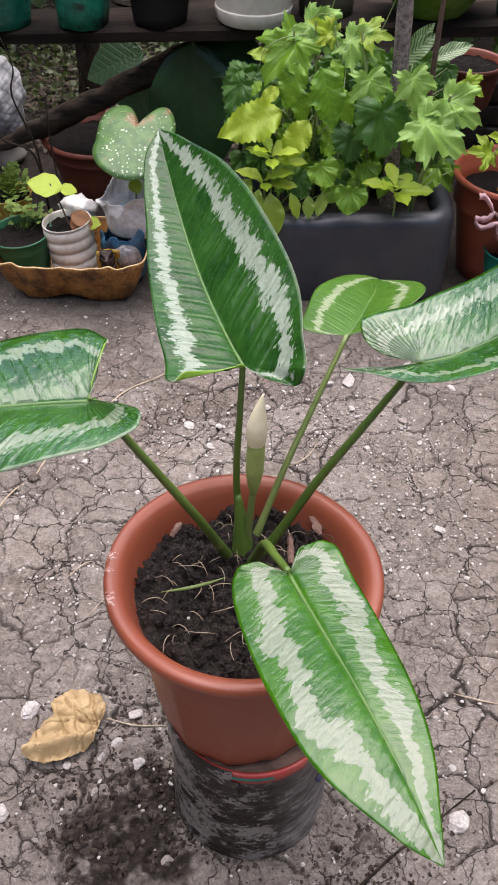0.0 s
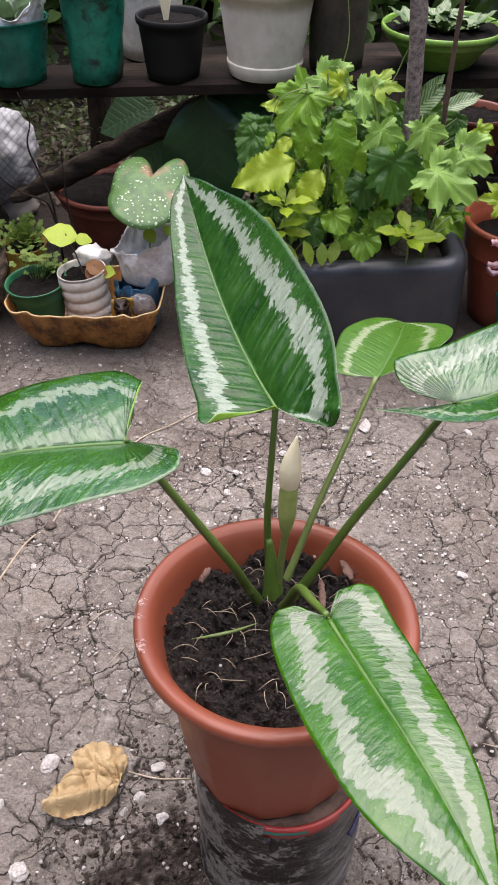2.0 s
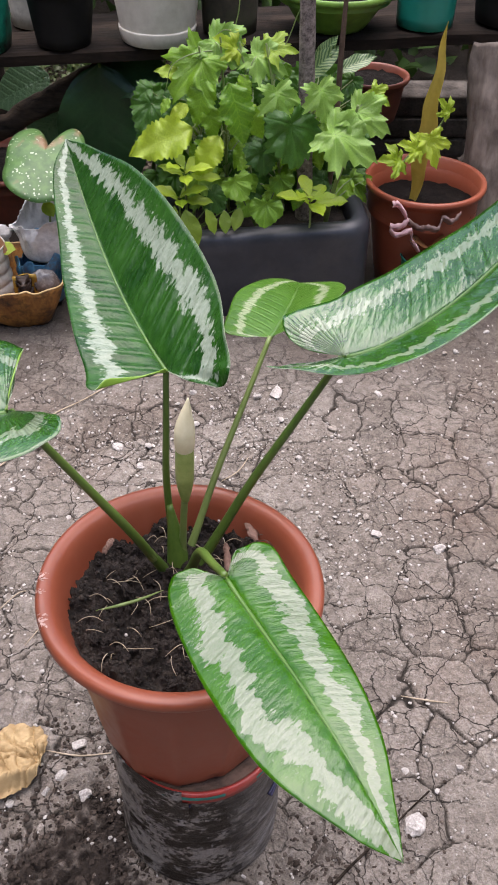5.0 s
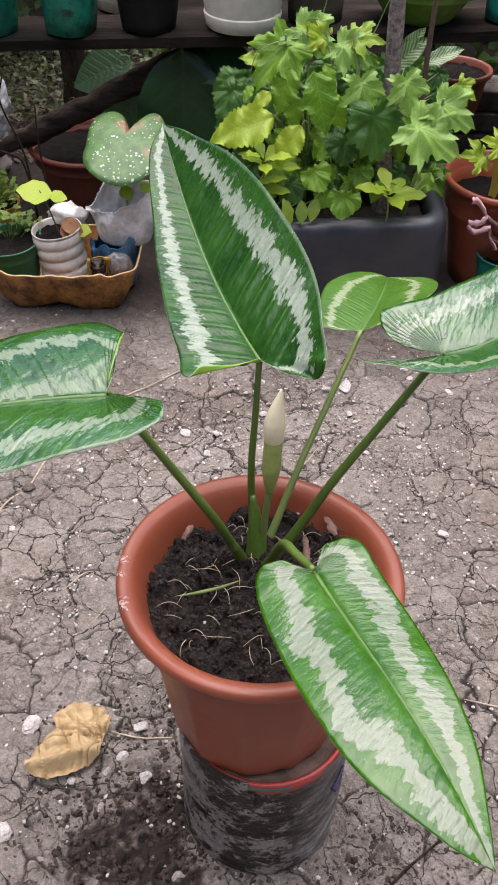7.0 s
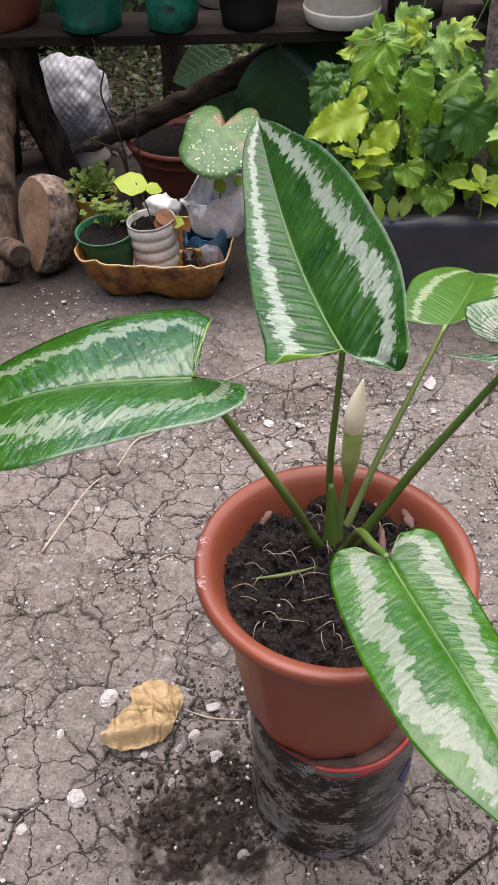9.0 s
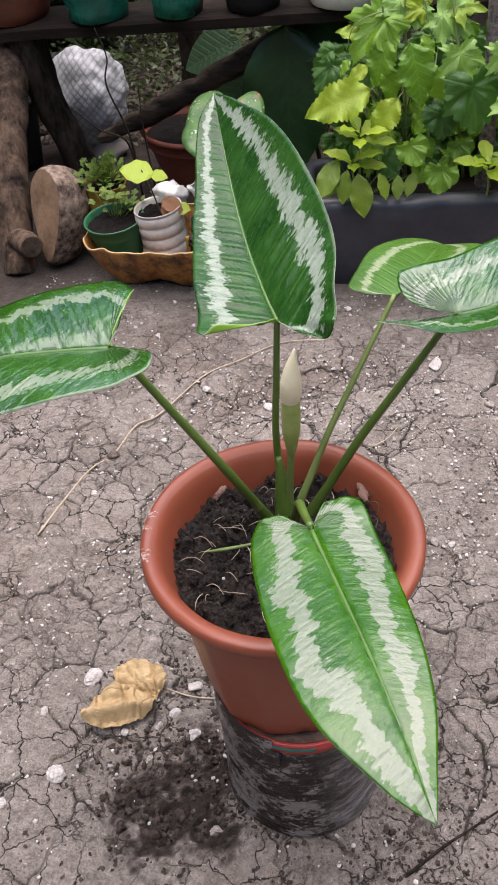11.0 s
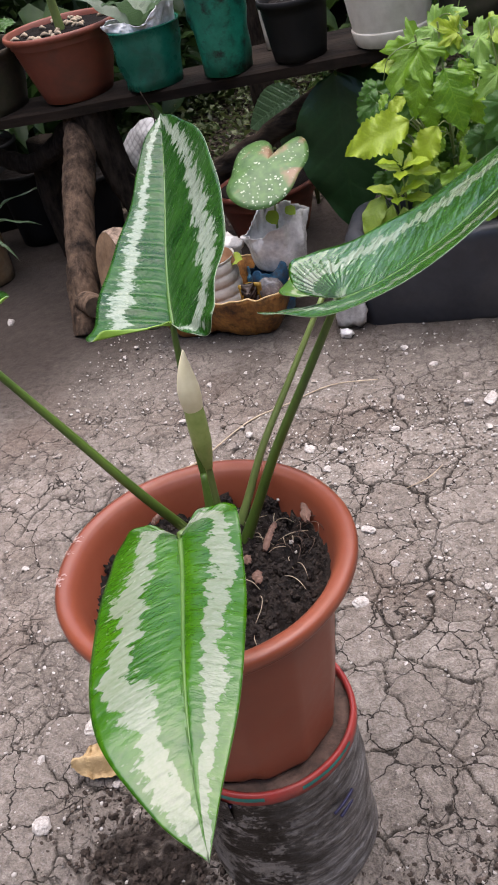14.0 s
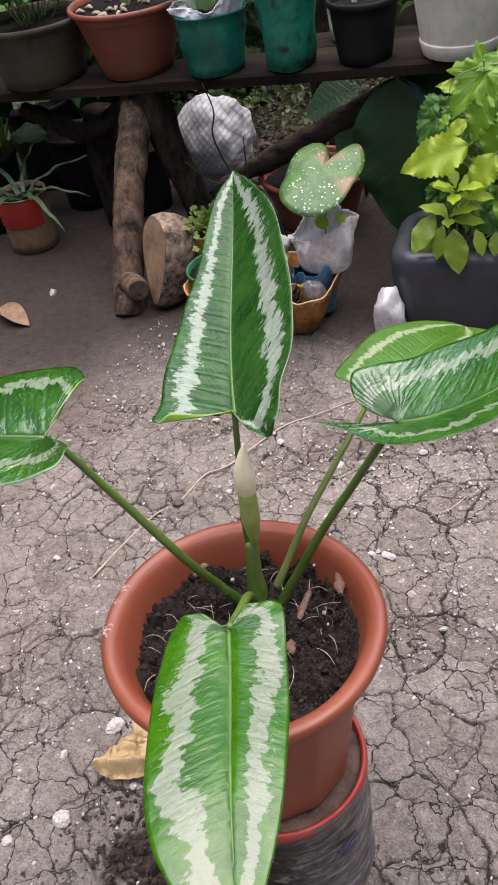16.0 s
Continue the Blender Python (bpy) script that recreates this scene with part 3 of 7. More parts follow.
def cells(x, y, size, k):
    """Distance to the nearest border of uneven cells, and a number for each cell."""
    x, y = x / size, y / size
    ix, iy = np.floor(x), np.floor(y)
    best = np.full(x.shape, 9.0)
    px, py, tag = np.zeros_like(x), np.zeros_like(x), np.zeros_like(x)
    offsets = [(i, j) for i in (-2, -1, 0, 1, 2) for j in (-2, -1, 0, 1, 2)]
    for i, j in offsets:
        qx = ix + i + 0.1 + 0.8 * hashed(ix + i, iy + j, k)
        qy = iy + j + 0.1 + 0.8 * hashed(ix + i, iy + j, k + 1)
        d = (qx - x) ** 2 + (qy - y) ** 2
        near = d < best
        best = np.where(near, d, best)
        px, py, tag = np.where(near, qx, px), np.where(near, qy, py), np.where(near, hashed(ix + i, iy + j, k + 2), tag)
    edge = np.full(x.shape, 9.0)
    for i, j in offsets:
        qx = ix + i + 0.1 + 0.8 * hashed(ix + i, iy + j, k)
        qy = iy + j + 0.1 + 0.8 * hashed(ix + i, iy + j, k + 1)
        dx, dy = qx - px, qy - py
        n = np.sqrt(dx * dx + dy * dy)
        far = n > 1e-6
        e = ((px + qx) / 2 - x) * dx + ((py + qy) / 2 - y) * dy
        edge = np.where(far, np.minimum(edge, e / np.maximum(n, 1e-6)), edge)
    return edge * size, tag


def step(a, b, x):
    t = np.clip((x - a) / (b - a), 0, 1)
    return t * t * (3 - 2 * t)


def spread(lo, fine_lo, fine_hi, hi, fine, coarse):
    """Grid lines: fine in the middle, coarse round it, then widening out to 60 m."""
    s = list(np.arange(fine_lo, fine_hi, fine))
    left = list(np.arange(lo, fine_lo, coarse))
    right = list(np.arange(fine_hi, hi, coarse))
    out_l, out_r, g = [], [], coarse
    while g < 25:
        g *= 1.9
        out_l.append((out_l[-1] if out_l else lo) - g)
        out_r.append((out_r[-1] if out_r else hi) + g)
    return np.array(out_l[::-1] + left + s + right + out_r)


def build_ground():
    xs = spread(-1.0, -0.42, 0.56, 0.95, 0.0017, 0.006)
    ys = spread(0.1, 0.42, 1.42, 2.5, 0.0017, 0.0065)
    X, Y = np.meshgrid(xs, ys)
    x, y = X.ravel(), Y.ravel()
    wx = x + 0.016 * (lattice(x, y, 38, 3) - 0.5) + 0.007 * (lattice(x, y, 110, 5) - 0.5)
    wy = y + 0.016 * (lattice(x, y, 38, 4) - 0.5) + 0.007 * (lattice(x, y, 110, 6) - 0.5)
    wx, wy = wx + 0.03 * (lattice(x, y, 13, 41) - 0.5), wy + 0.03 * (lattice(x, y, 13, 42) - 0.5)
    e1, plate = cells(wx, wy, 0.078, 11)
    e2, plate2 = cells(wx, wy, 0.036, 21)
    ux = x + 0.11 * (lattice(x, y, 15, 51) - 0.5) + 0.05 * (lattice(x, y, 37, 53) - 0.5)
    uy = y + 0.11 * (lattice(x, y, 15, 52) - 0.5) + 0.05 * (lattice(x, y, 37, 54) - 0.5)
    some = step(0.48, 0.72, lattice(ux, uy, 9, 8))
    width = 0.0004 + 0.0020 * lattice(ux, uy, 16, 9) ** 1.6
    c1 = (1 - step(width * 0.35, width * 1.2 + 0.0007, e1)) * (0.15 + 0.85 * step(0.22, 0.52, lattice(ux, uy, 8, 43)))
    c2 = (1 - step(width * 0.15, width * 0.75 + 0.0006, e2)) * 0.8 * some
    patch = np.exp(-(((x + 0.040) / 0.085) ** 2 + ((y - 0.535) / 0.075) ** 2)) * 0.9
    patch = np.maximum(patch, np.exp(-(((x - 0.2) / 0.10) ** 2 + ((y - 0.57) / 0.07) ** 2)) * 0.42)
    patch = np.maximum(patch, np.exp(-(((x + 0.02) / 0.07) ** 2 + ((y - 0.60) / 0.06) ** 2)) * 0.75)
    patch = np.maximum(patch, 0.35 * np.exp(-(((x + 0.17) / 0.06) ** 2 + ((y - 0.80) / 0.05) ** 2)))
    damp_shade = step(0.36, 0.72, patch * (0.30 + 0.65 * lattice(x, y, 45, 12) + 0.65 * lattice(x, y, 160, 15)))
    # band by the shelf: moist soil, with the shelf's shade painted in
    damp_shade = np.maximum(damp_shade, 0.92 * step(-2.2, -1.3, x) * step(2.2, 1.3, x) * step(1.15, 1.70, y + 0.12 * (lattice(x, y, 9, 14) - 0.5) + 0.30 * step(-0.35, -0.7, x)))
    dry = 1 - damp_shade * 0.85
    near = step(2.45, 2.2, y) * step(0.12, 0.25, y) * step(-0.97, -0.8, x) * step(0.92, 0.8, x)
    crack = np.maximum(c1, c2 * 0.85) * dry * near
    z = 0.006 * (lattice(x, y, 5, 1) - 0.5) + 0.003 * (lattice(x, y, 26, 2) - 0.5) + 0.0012 * (lattice(x, y, 120, 7) - 0.5)
    plate = 0.5 + (plate - 0.5) * near
    z += 0.0022 * (plate - 0.5) * dry - (0.0036 * c1 + 0.0020 * c2) * dry * near
    z += 0.0007 * np.minimum(e1 / 0.012, 1) * dry * near
    z += patch * (0.010 * (lattice(x, y, 60, 31) - 0.45) + 0.012 * (lattice(x, y, 150, 32) - 0.5) + 0.008 * (lattice(x, y, 310, 33) - 0.5))
    z += 0.0016 * (lattice(x, y, 240, 34) - 0.5) * near
    far = np.maximum(np.abs(x), np.abs(y - 1)) > 2.6
    z = np.where(far, -0.01, z)
    nx, ny = len(xs), len(ys)
    idx = np.arange(nx * ny).reshape(ny, nx)
    quads = np.stack([idx[:-1, :-1], idx[:-1, 1:], idx[1:, 1:], idx[1:, :-1]], -1).reshape(-1, 4)
    me = bpy.data.meshes.new("ground")
    me.vertices.add(len(x))
    me.vertices.foreach_set("co", np.stack([x, y, z], 1).astype(np.float32).ravel())
    me.loops.add(len(quads) * 4)
    me.loops.foreach_set("vertex_index", quads.astype(np.int32).ravel())
    me.polygons.add(len(quads))
    me.polygons.foreach_set("loop_start", np.arange(0, len(quads) * 4, 4, dtype=np.int32))
    me.update(calc_edges=True)
    at = me.attributes.new("earth", "FLOAT_VECTOR", "POINT")
    at.data.foreach_set("vector", np.stack([crack, damp_shade, plate], 1).astype(np.float32).ravel())
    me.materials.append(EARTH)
    me.shade_smooth()
    ob = new("ground", me)
    tagged(ob, "bare grey-brown earth, dried and cracked into plates", "ground", kind="structure")


build_ground()

# ---- the potted aroid ----
POT_X, POT_Y, RIM_Z, SEAT_Z = 0.070, 0.609, 0.339, 0.165


def build_stand():
    """A film-wrapped, soil-filled pail on which the pot stands."""
    s = thing("upturned_pail", (0.080, 0.606, 0), "grimy film-wrapped pail with a red rim under the clay-red pot", "pail")
    rnd = random.Random(3)
    prof = [(0.0, 0.002), (0.071, 0.0), (0.0735, 0.006)]
    for i in range(26):
        z = 0.008 + i * 0.0056
        prof.append((0.0732 + 0.0009 * math.sin(i * 2.3) + 0.0006 * rnd.uniform(-1, 1), z))
    prof += [(0.0730, 0.157)]
    part("wall", lathe(prof, 72, 0.0022, 4), FILM_WRAP, s)
    part("rim", lathe([(0.0735, 0.1545), (0.0752, 0.156), (0.0755, 0.162), (0.0748, 0.167), (0.0725, 0.168), (0.0705, 0.1665), (0.070, 0.160)], 64, 0.0009, 8), RED_RING, s, "red plastic rim, grimy and scuffed")
    v, f = lathe([(0.0757, 0.1612), (0.0762, 0.163), (0.0756, 0.1655)], 64, 0.0009, 8)
    keep = [q for q in f if v[q[0]][1] < -0.02 and v[q[0]][0] > -0.03 and (v[q[0]][0] > 0.045 or v[q[0]][0] < 0.02)]
    part("printed_band", (v, keep), TEAL_RING, s, "teal printed strip on the rim")
    part("soil_fill", disc(0.0715, 0.161, 48, 0.0022, 8, 5, 90), EARTH_FILL, s)
    v, f = lathe([(0.0745, 0.10), (0.0757, 0.13), (0.0766, 0.158), (0.0764, 0.1695), (0.0748, 0.172)], 90, 0.0016, 21)
    keep = [q for q in f if 2.75 < math.atan2(v[q[0]][1], v[q[0]][0]) % 6.283 < 4.45 - 0.4 * noise.noise((v[q[0]][2] * 80, 0, 0))]
    part("film_flap", (v, keep), FILM_WRAP, s, "torn grimy film folded over the rim")
    # unreadable print as plain bars
    for k, (a0, a1, z) in enumerate([(-0.62, -0.3, 0.108), (-0.55, -0.34, 0.098), (-1.9, -1.66, 0.146)]):
        pts = [(0.0745 * math.cos(a0 + (a1 - a0) * t / 6), 0.0745 * math.sin(a0 + (a1 - a0) * t / 6), z + 0.004 * t / 6) for t in range(7)]
        part("print_bar", tube(pts, [0.0014, 0.0014], 5, 2), INK, s, "faded blue unreadable print")


EARTH_FILL = mottled("reddish_soil", (0.055, 0.034, 0.024), (0.17, 0.105, 0.075), 60, 0.9, 300, 0.003, 0.8)
FILM_SHINE = mottled("clear_film_crease", (0.10, 0.095, 0.09), (0.24, 0.22, 0.21), 60, 0.25, 200, 0.001, 0.5, 0.7)
INK = mottled("blue_print", (0.015, 0.015, 0.05), (0.03, 0.03, 0.09), 60, 0.5, 200, 0.0003, 0.3)
build_stand()


def build_pot():
    p = thing("plant_pot", (POT_X, POT_Y, SEAT_Z), "clay-red plastic flower pot with a rolled rim, scuffed", "flower pot")
    h = RIM_Z - SEAT_Z
    body = [(0.064, 0.0), (0.0685, 0.0005), (0.070, 0.003)]
    for i in range(12):
        t = i / 11
        body.append((0.0705 + 0.0195 * t ** 0.92, 0.006 + (h - 0.028) * t))
    v, f = lathe(body, 144, 0.0004, 2)
    out = []
    for x, y, z in v:
        a = math.atan2(y, x)
        flat = math.cos(math.pi / 12) / math.cos((a + 0.1) % (math.pi / 6) - math.pi / 12)
        keep = 1 + (flat - 1) * min(1.0, max(0.0, 1.25 - z / (h - 0.022)))
        x, y = x * keep, y * keep
        notch = max(0.0, math.cos(4 * (a - 0.35))) ** 6
        out.append((x, y, max(z, 0.008 * notch) if z < 0.009 else z))
    part("body", (out, f), TERRACOTTA, p)
    rim = [(0.0890, h - 0.0245), (0.0945, h - 0.0238), (0.0965, h - 0.0205), (0.0990, h - 0.0178), (0.1025, h - 0.0160), (0.1036, h - 0.0142), (0.1028, h - 0.0126), (0.1060, h - 0.0108), (0.1078, h - 0.0075), (0.1079, h - 0.0035), (0.1064, h - 0.0006), (0.1035, h), (0.0985, h - 0.0006),
           (0.0950, h - 0.003), (0.0910, h - 0.010), (0.0850, h - 0.030), (0.0800, h - 0.05)]
    rim_part = part("rim", lathe(rim, 96, 0.0006, 9), TERRACOTTA, p, "rolled rim with pale scuffs")
    # pale scraped patches that follow the roll of the rim
    for k, (a0, a1) in enumerate([(3.02, 3.13), (3.40, 3.56), (3.18, 3.24)]):
        verts, faces, na, ns = [], [], 22, 14
        for i in range(na + 1):
            for j in range(ns + 1):
                f = 9.2 + 2.7 * j / ns
                q = min(int(f), 11)
                r = rim[q][0] + (rim[q + 1][0] - rim[q][0]) * (f - q)
                z = rim[q][1] + (rim[q + 1][1] - rim[q][1]) * (f - q)
                t = a0 + (a1 - a0) * i / na
                up = 0.0007 + 0.0005 * noise.noise((t * 60, j * 0.5, 4))
                verts.append(((r + up * 0.6) * math.cos(t), (r + up * 0.6) * math.sin(t), z + up * 0.8))
        for i in range(na):
            for j in range(ns):
                d = max(abs(2 * i / na - 1), abs(2 * j / ns - 1))
                if noise.noise((i * 0.33 + 9 * k, j * 0.4, 2)) + 0.5 * noise.noise((i * 0.8, j * 0.9, k)) > -0.1 + 0.7 * d * d:
                    c = i * (ns + 1) + j
                    faces.append((c, c + ns + 1, c + ns + 2, c + 1))
        part("scuff", (verts, faces), SCUFF, rim_part)


SCUFF = mottled("pale_scuff", (0.42, 0.22, 0.17), (0.62, 0.42, 0.36), 90, 0.6, 400, 0.001, 0.5)
build_pot()


SOIL_LUMP = mottled("soil_lump", (0.004, 0.003, 0.0025), (0.030, 0.021, 0.016), 1.5, 0.75, 7, 0.002, 1.0, 0.3)
SOIL_CRUMB = mottled("soil_crumb", (0.005, 0.0038, 0.003), (0.052, 0.038, 0.029), 160, 0.7, 600, 0.003, 0.8, 0.35)


def build_soil():
    v, f = disc(0.0868, 0, 200, 0.0, 64)
    def surface(x, y):
        q = Vector((x, y, 0))
        r = math.hypot(x, y)
        h = 0.009 * noise.noise(q * 42 + Vector((3, 1, 0))) + 0.008 * noise.noise(q * 105) + 0.0055 * noise.noise(q * 230) + 0.003 * noise.noise(q * 480) + 0.007 * abs(noise.noise(q * 80 + Vector((0, 5, 2)))) - 0.002
        return h - 0.004 * (r / 0.09) ** 6 + 0.004 * math.exp(-((x / 0.03) ** 2 + ((y - 0.03) / 0.03) ** 2))

    ob = mesh_object("potting_soil", [(x, y, surface(x, y)) for x, y, z in v], f, SOIL)
    ob.matrix_basis = pose(POT_X, POT_Y, 0.314)
    tagged(ob, "dark crumbly damp potting soil filling the clay-red pot", "soil", kind="stuff")
    rnd = random.Random(5)
    shapes = [chipped(1.0, 40 + i, 0.8, 15, 0.45) for i in range(5)]
    for i in range(5):
        shapes[i] = mesh_object("soil_lump", *shapes[i], SOIL_LUMP, None, False).data
        bpy.data.objects.remove(bpy.data.objects["soil_lump"])
    for i in range(150):
        a, r = rnd.uniform(0, 6.28), 0.083 * rnd.random() ** 0.5
        s = rnd.uniform(0.0015, 0.0048) if i > 8 else rnd.uniform(0.006, 0.009)
        o = new("soil_lump", shapes[i % 5])
        o.matrix_basis = pose(POT_X + r * math.cos(a), POT_Y + r * math.sin(a), 0.315 + 0.002 * rnd.random(), rnd.uniform(0, 360), rnd.uniform(0, 360), 0) @ Matrix.Diagonal((s, s, s, 1))
        tagged(o, "small dark lump of damp potting soil", "soil lump", "lumps in the pot")
    r = np.random.RandomState(14)
    verts, faces = [], []
    base, tri = chipped(1.0, 3, 0.9, 9, 0.2, 1)
    base = np.array(base)
    for k in range(4200):
        a, q = r.rand() * 6.283, 0.083 * r.rand() ** 0.5
        x, y = q * math.cos(a), q * math.sin(a)
        size = 0.0004 + 0.0017 * r.rand() ** 2.5
        m = np.array(Euler(tuple(r.uniform(0, 6.28, 3))).to_matrix())
        n = len(verts)
        verts += [tuple(p) for p in (base * r.uniform(0.6, 1.3, (1, 3))) @ m * size + np.array((x, y, surface(x, y) + size * 0.4))]
        faces += [tuple(i + n for i in t) for t in tri]
    ob = mesh_object("soil_crumbs", verts, faces, SOIL_CRUMB, None, False)
    ob.matrix_basis = pose(POT_X, POT_Y, 0.314)
    tagged(ob, "fine dark crumbs on the potting soil", "soil", kind="stuff")
    # pale fibres and roots
    for i in range(64):
        a, r = rnd.uniform(0, 6.28), 0.082 * rnd.random() ** 0.5
        x, y, b, ln = r * math.cos(a), r * math.sin(a), rnd.uniform(0, 6.28), rnd.uniform(0.005, 0.020)
        c = rnd.uniform(-0.25, 0.25)
        pts = [(0.4 * k * ln * math.cos(b + c * k), 0.4 * k * ln * math.sin(b + c * k), 0.003 * math.sin(k * 1.2) + 0.001 * rnd.random()) for k in range(4)]
        o = mesh_object("root_fibre", *tube(pts, [0.0002, 0.00035, 0.0002], 4, 4), STRAW)
        o.matrix_basis = pose(POT_X + x * 0.92, POT_Y + y * 0.92, 0.3195)
        tagged(o, "thin pale dry root fibre on dark soil", "root fibre", "fibres in the pot")
    # a tuft of fine reddish roots by the far wall
    for i in range(14):
        x, y, b = 0.137 + rnd.uniform(-0.012, 0.010), 0.648 + rnd.uniform(-0.022, 0.022), rnd.uniform(0.6, 2.6)
        pts = [(0.006 * k * math.cos(b + 0.3 * k), 0.006 * k * math.sin(b + 0.3 * k), 0.004 * math.sin(k * 1.1) + 0.001 * rnd.random()) for k in range(4)]
        o = mesh_object("root_fibre", *tube(pts, [0.00018, 0.0003, 0.00015], 4, 4), STEM_RED)
        o.matrix_basis = pose(x, y, 0.3195)
        tagged(o, "fine reddish root fibre on dark soil", "root fibre", "fibres in the pot")
    chips = [((0.116, 0.705), (0.130, 0.664), 0.0055), ((0.105, 0.662), (0.106, 0.632), 0.0030), ((0.106, 0.612), (0.110, 0.600), 0.0045), ((0.135, 0.690), (0.142, 0.672), 0.003), ((0.093, 0.625), (0.098, 0.618), 0.004), ((0.025, 0.690), (0.038, 0.698), 0.003), ((0.008, 0.655), (0.014, 0.668), 0.0028), ((0.090, 0.560), (0.098, 0.566), 0.004)]
    for c, (a, b, w) in enumerate(chips):
        d = Vector((b[0] - a[0], b[1] - a[1], 0))
        side = Vector((-d.y, d.x, 0)).normalized()
        verts, faces = [], []
        for i in range(15):
            t = i / 14
            half = w * (0.55 + 0.5 * noise.noise((t * 4, c * 3, 1)) + 0.25 * noise.noise((t * 13, c, 2))) * min(1, 5 * t + 0.35, 5 - 5 * t + 0.2)
            for j in range(-2, 3):
                p = d * t + side * (half * j / 2 + 0.0012 * noise.noise((t * 3, c, 5)))
                verts.append(p + Vector((0, 0, 0.004 + 0.003 * math.sin(t * 2.6) - 0.0016 * (j / 2) ** 2 + 0.0008 * noise.noise((t * 12, j, c)))))
        for i in range(14):
            for j in range(4):
                faces.append((i * 5 + j, i * 5 + j + 1, i * 5 + j + 6, i * 5 + j + 5))
        o = mesh_object("bark_chip", verts, faces, BARK_CHIP, None, False)
        o.matrix_basis = pose(a[0], a[1], 0.318)
        m = o.modifiers.new("thickness", "SOLIDIFY")
        m.thickness = 0.0012
        tagged(o, "reddish brown strip of bark lying on dark soil", "bark chip", "bark chips in the pot")
    o = mesh_object("grass_blade", *tube([(0, 0, 0), (0.02, 0.002, 0.004), (0.036, 0.009, 0.003), (0.05, 0.018, 0.001)], [0.0004, 0.0015, 0.0012, 0.0003], 5, 6), PETIOLE_PALE)
    o.matrix_basis = pose(0.006, 0.598, 0.320)
    tagged(o, "cut green grass blade lying on dark soil", "grass blade")
    for k, (x, y, s) in enumerate([(0.122, 0.645, 0.002), (0.10, 0.69, 0.0016), (0.04, 0.66, 0.002), (0.03, 0.575, 0.0016), (0.128, 0.635, 0.0013)]):
        o = mesh_object("perlite_grain", *rock(s, 80 + k, 0.4, 0.8, 1), STONE)
        o.matrix_basis = pose(x, y, 0.320)
        tagged(o, "white grain of perlite on dark soil", "perlite grain", "perlite in the pot")


build_soil()

CROWN = Vector((0.067, 0.652, 0.303))
aroid = thing("aroid_plant", CROWN, "potted aroid with silver-banded glossy green arrow leaves and one bud", "plant")


def blade_margin(back, lobe, wide, s1, s2, s3):
    return [(0, 0), (-back * 0.75, lobe * 0.35), (-back, lobe * 0.8), (-back * 0.55, lobe * 1.15), (0.12, wide), (0.42, wide * s1), (0.7, wide * s2), (0.9, wide * s3), (1, 0)]


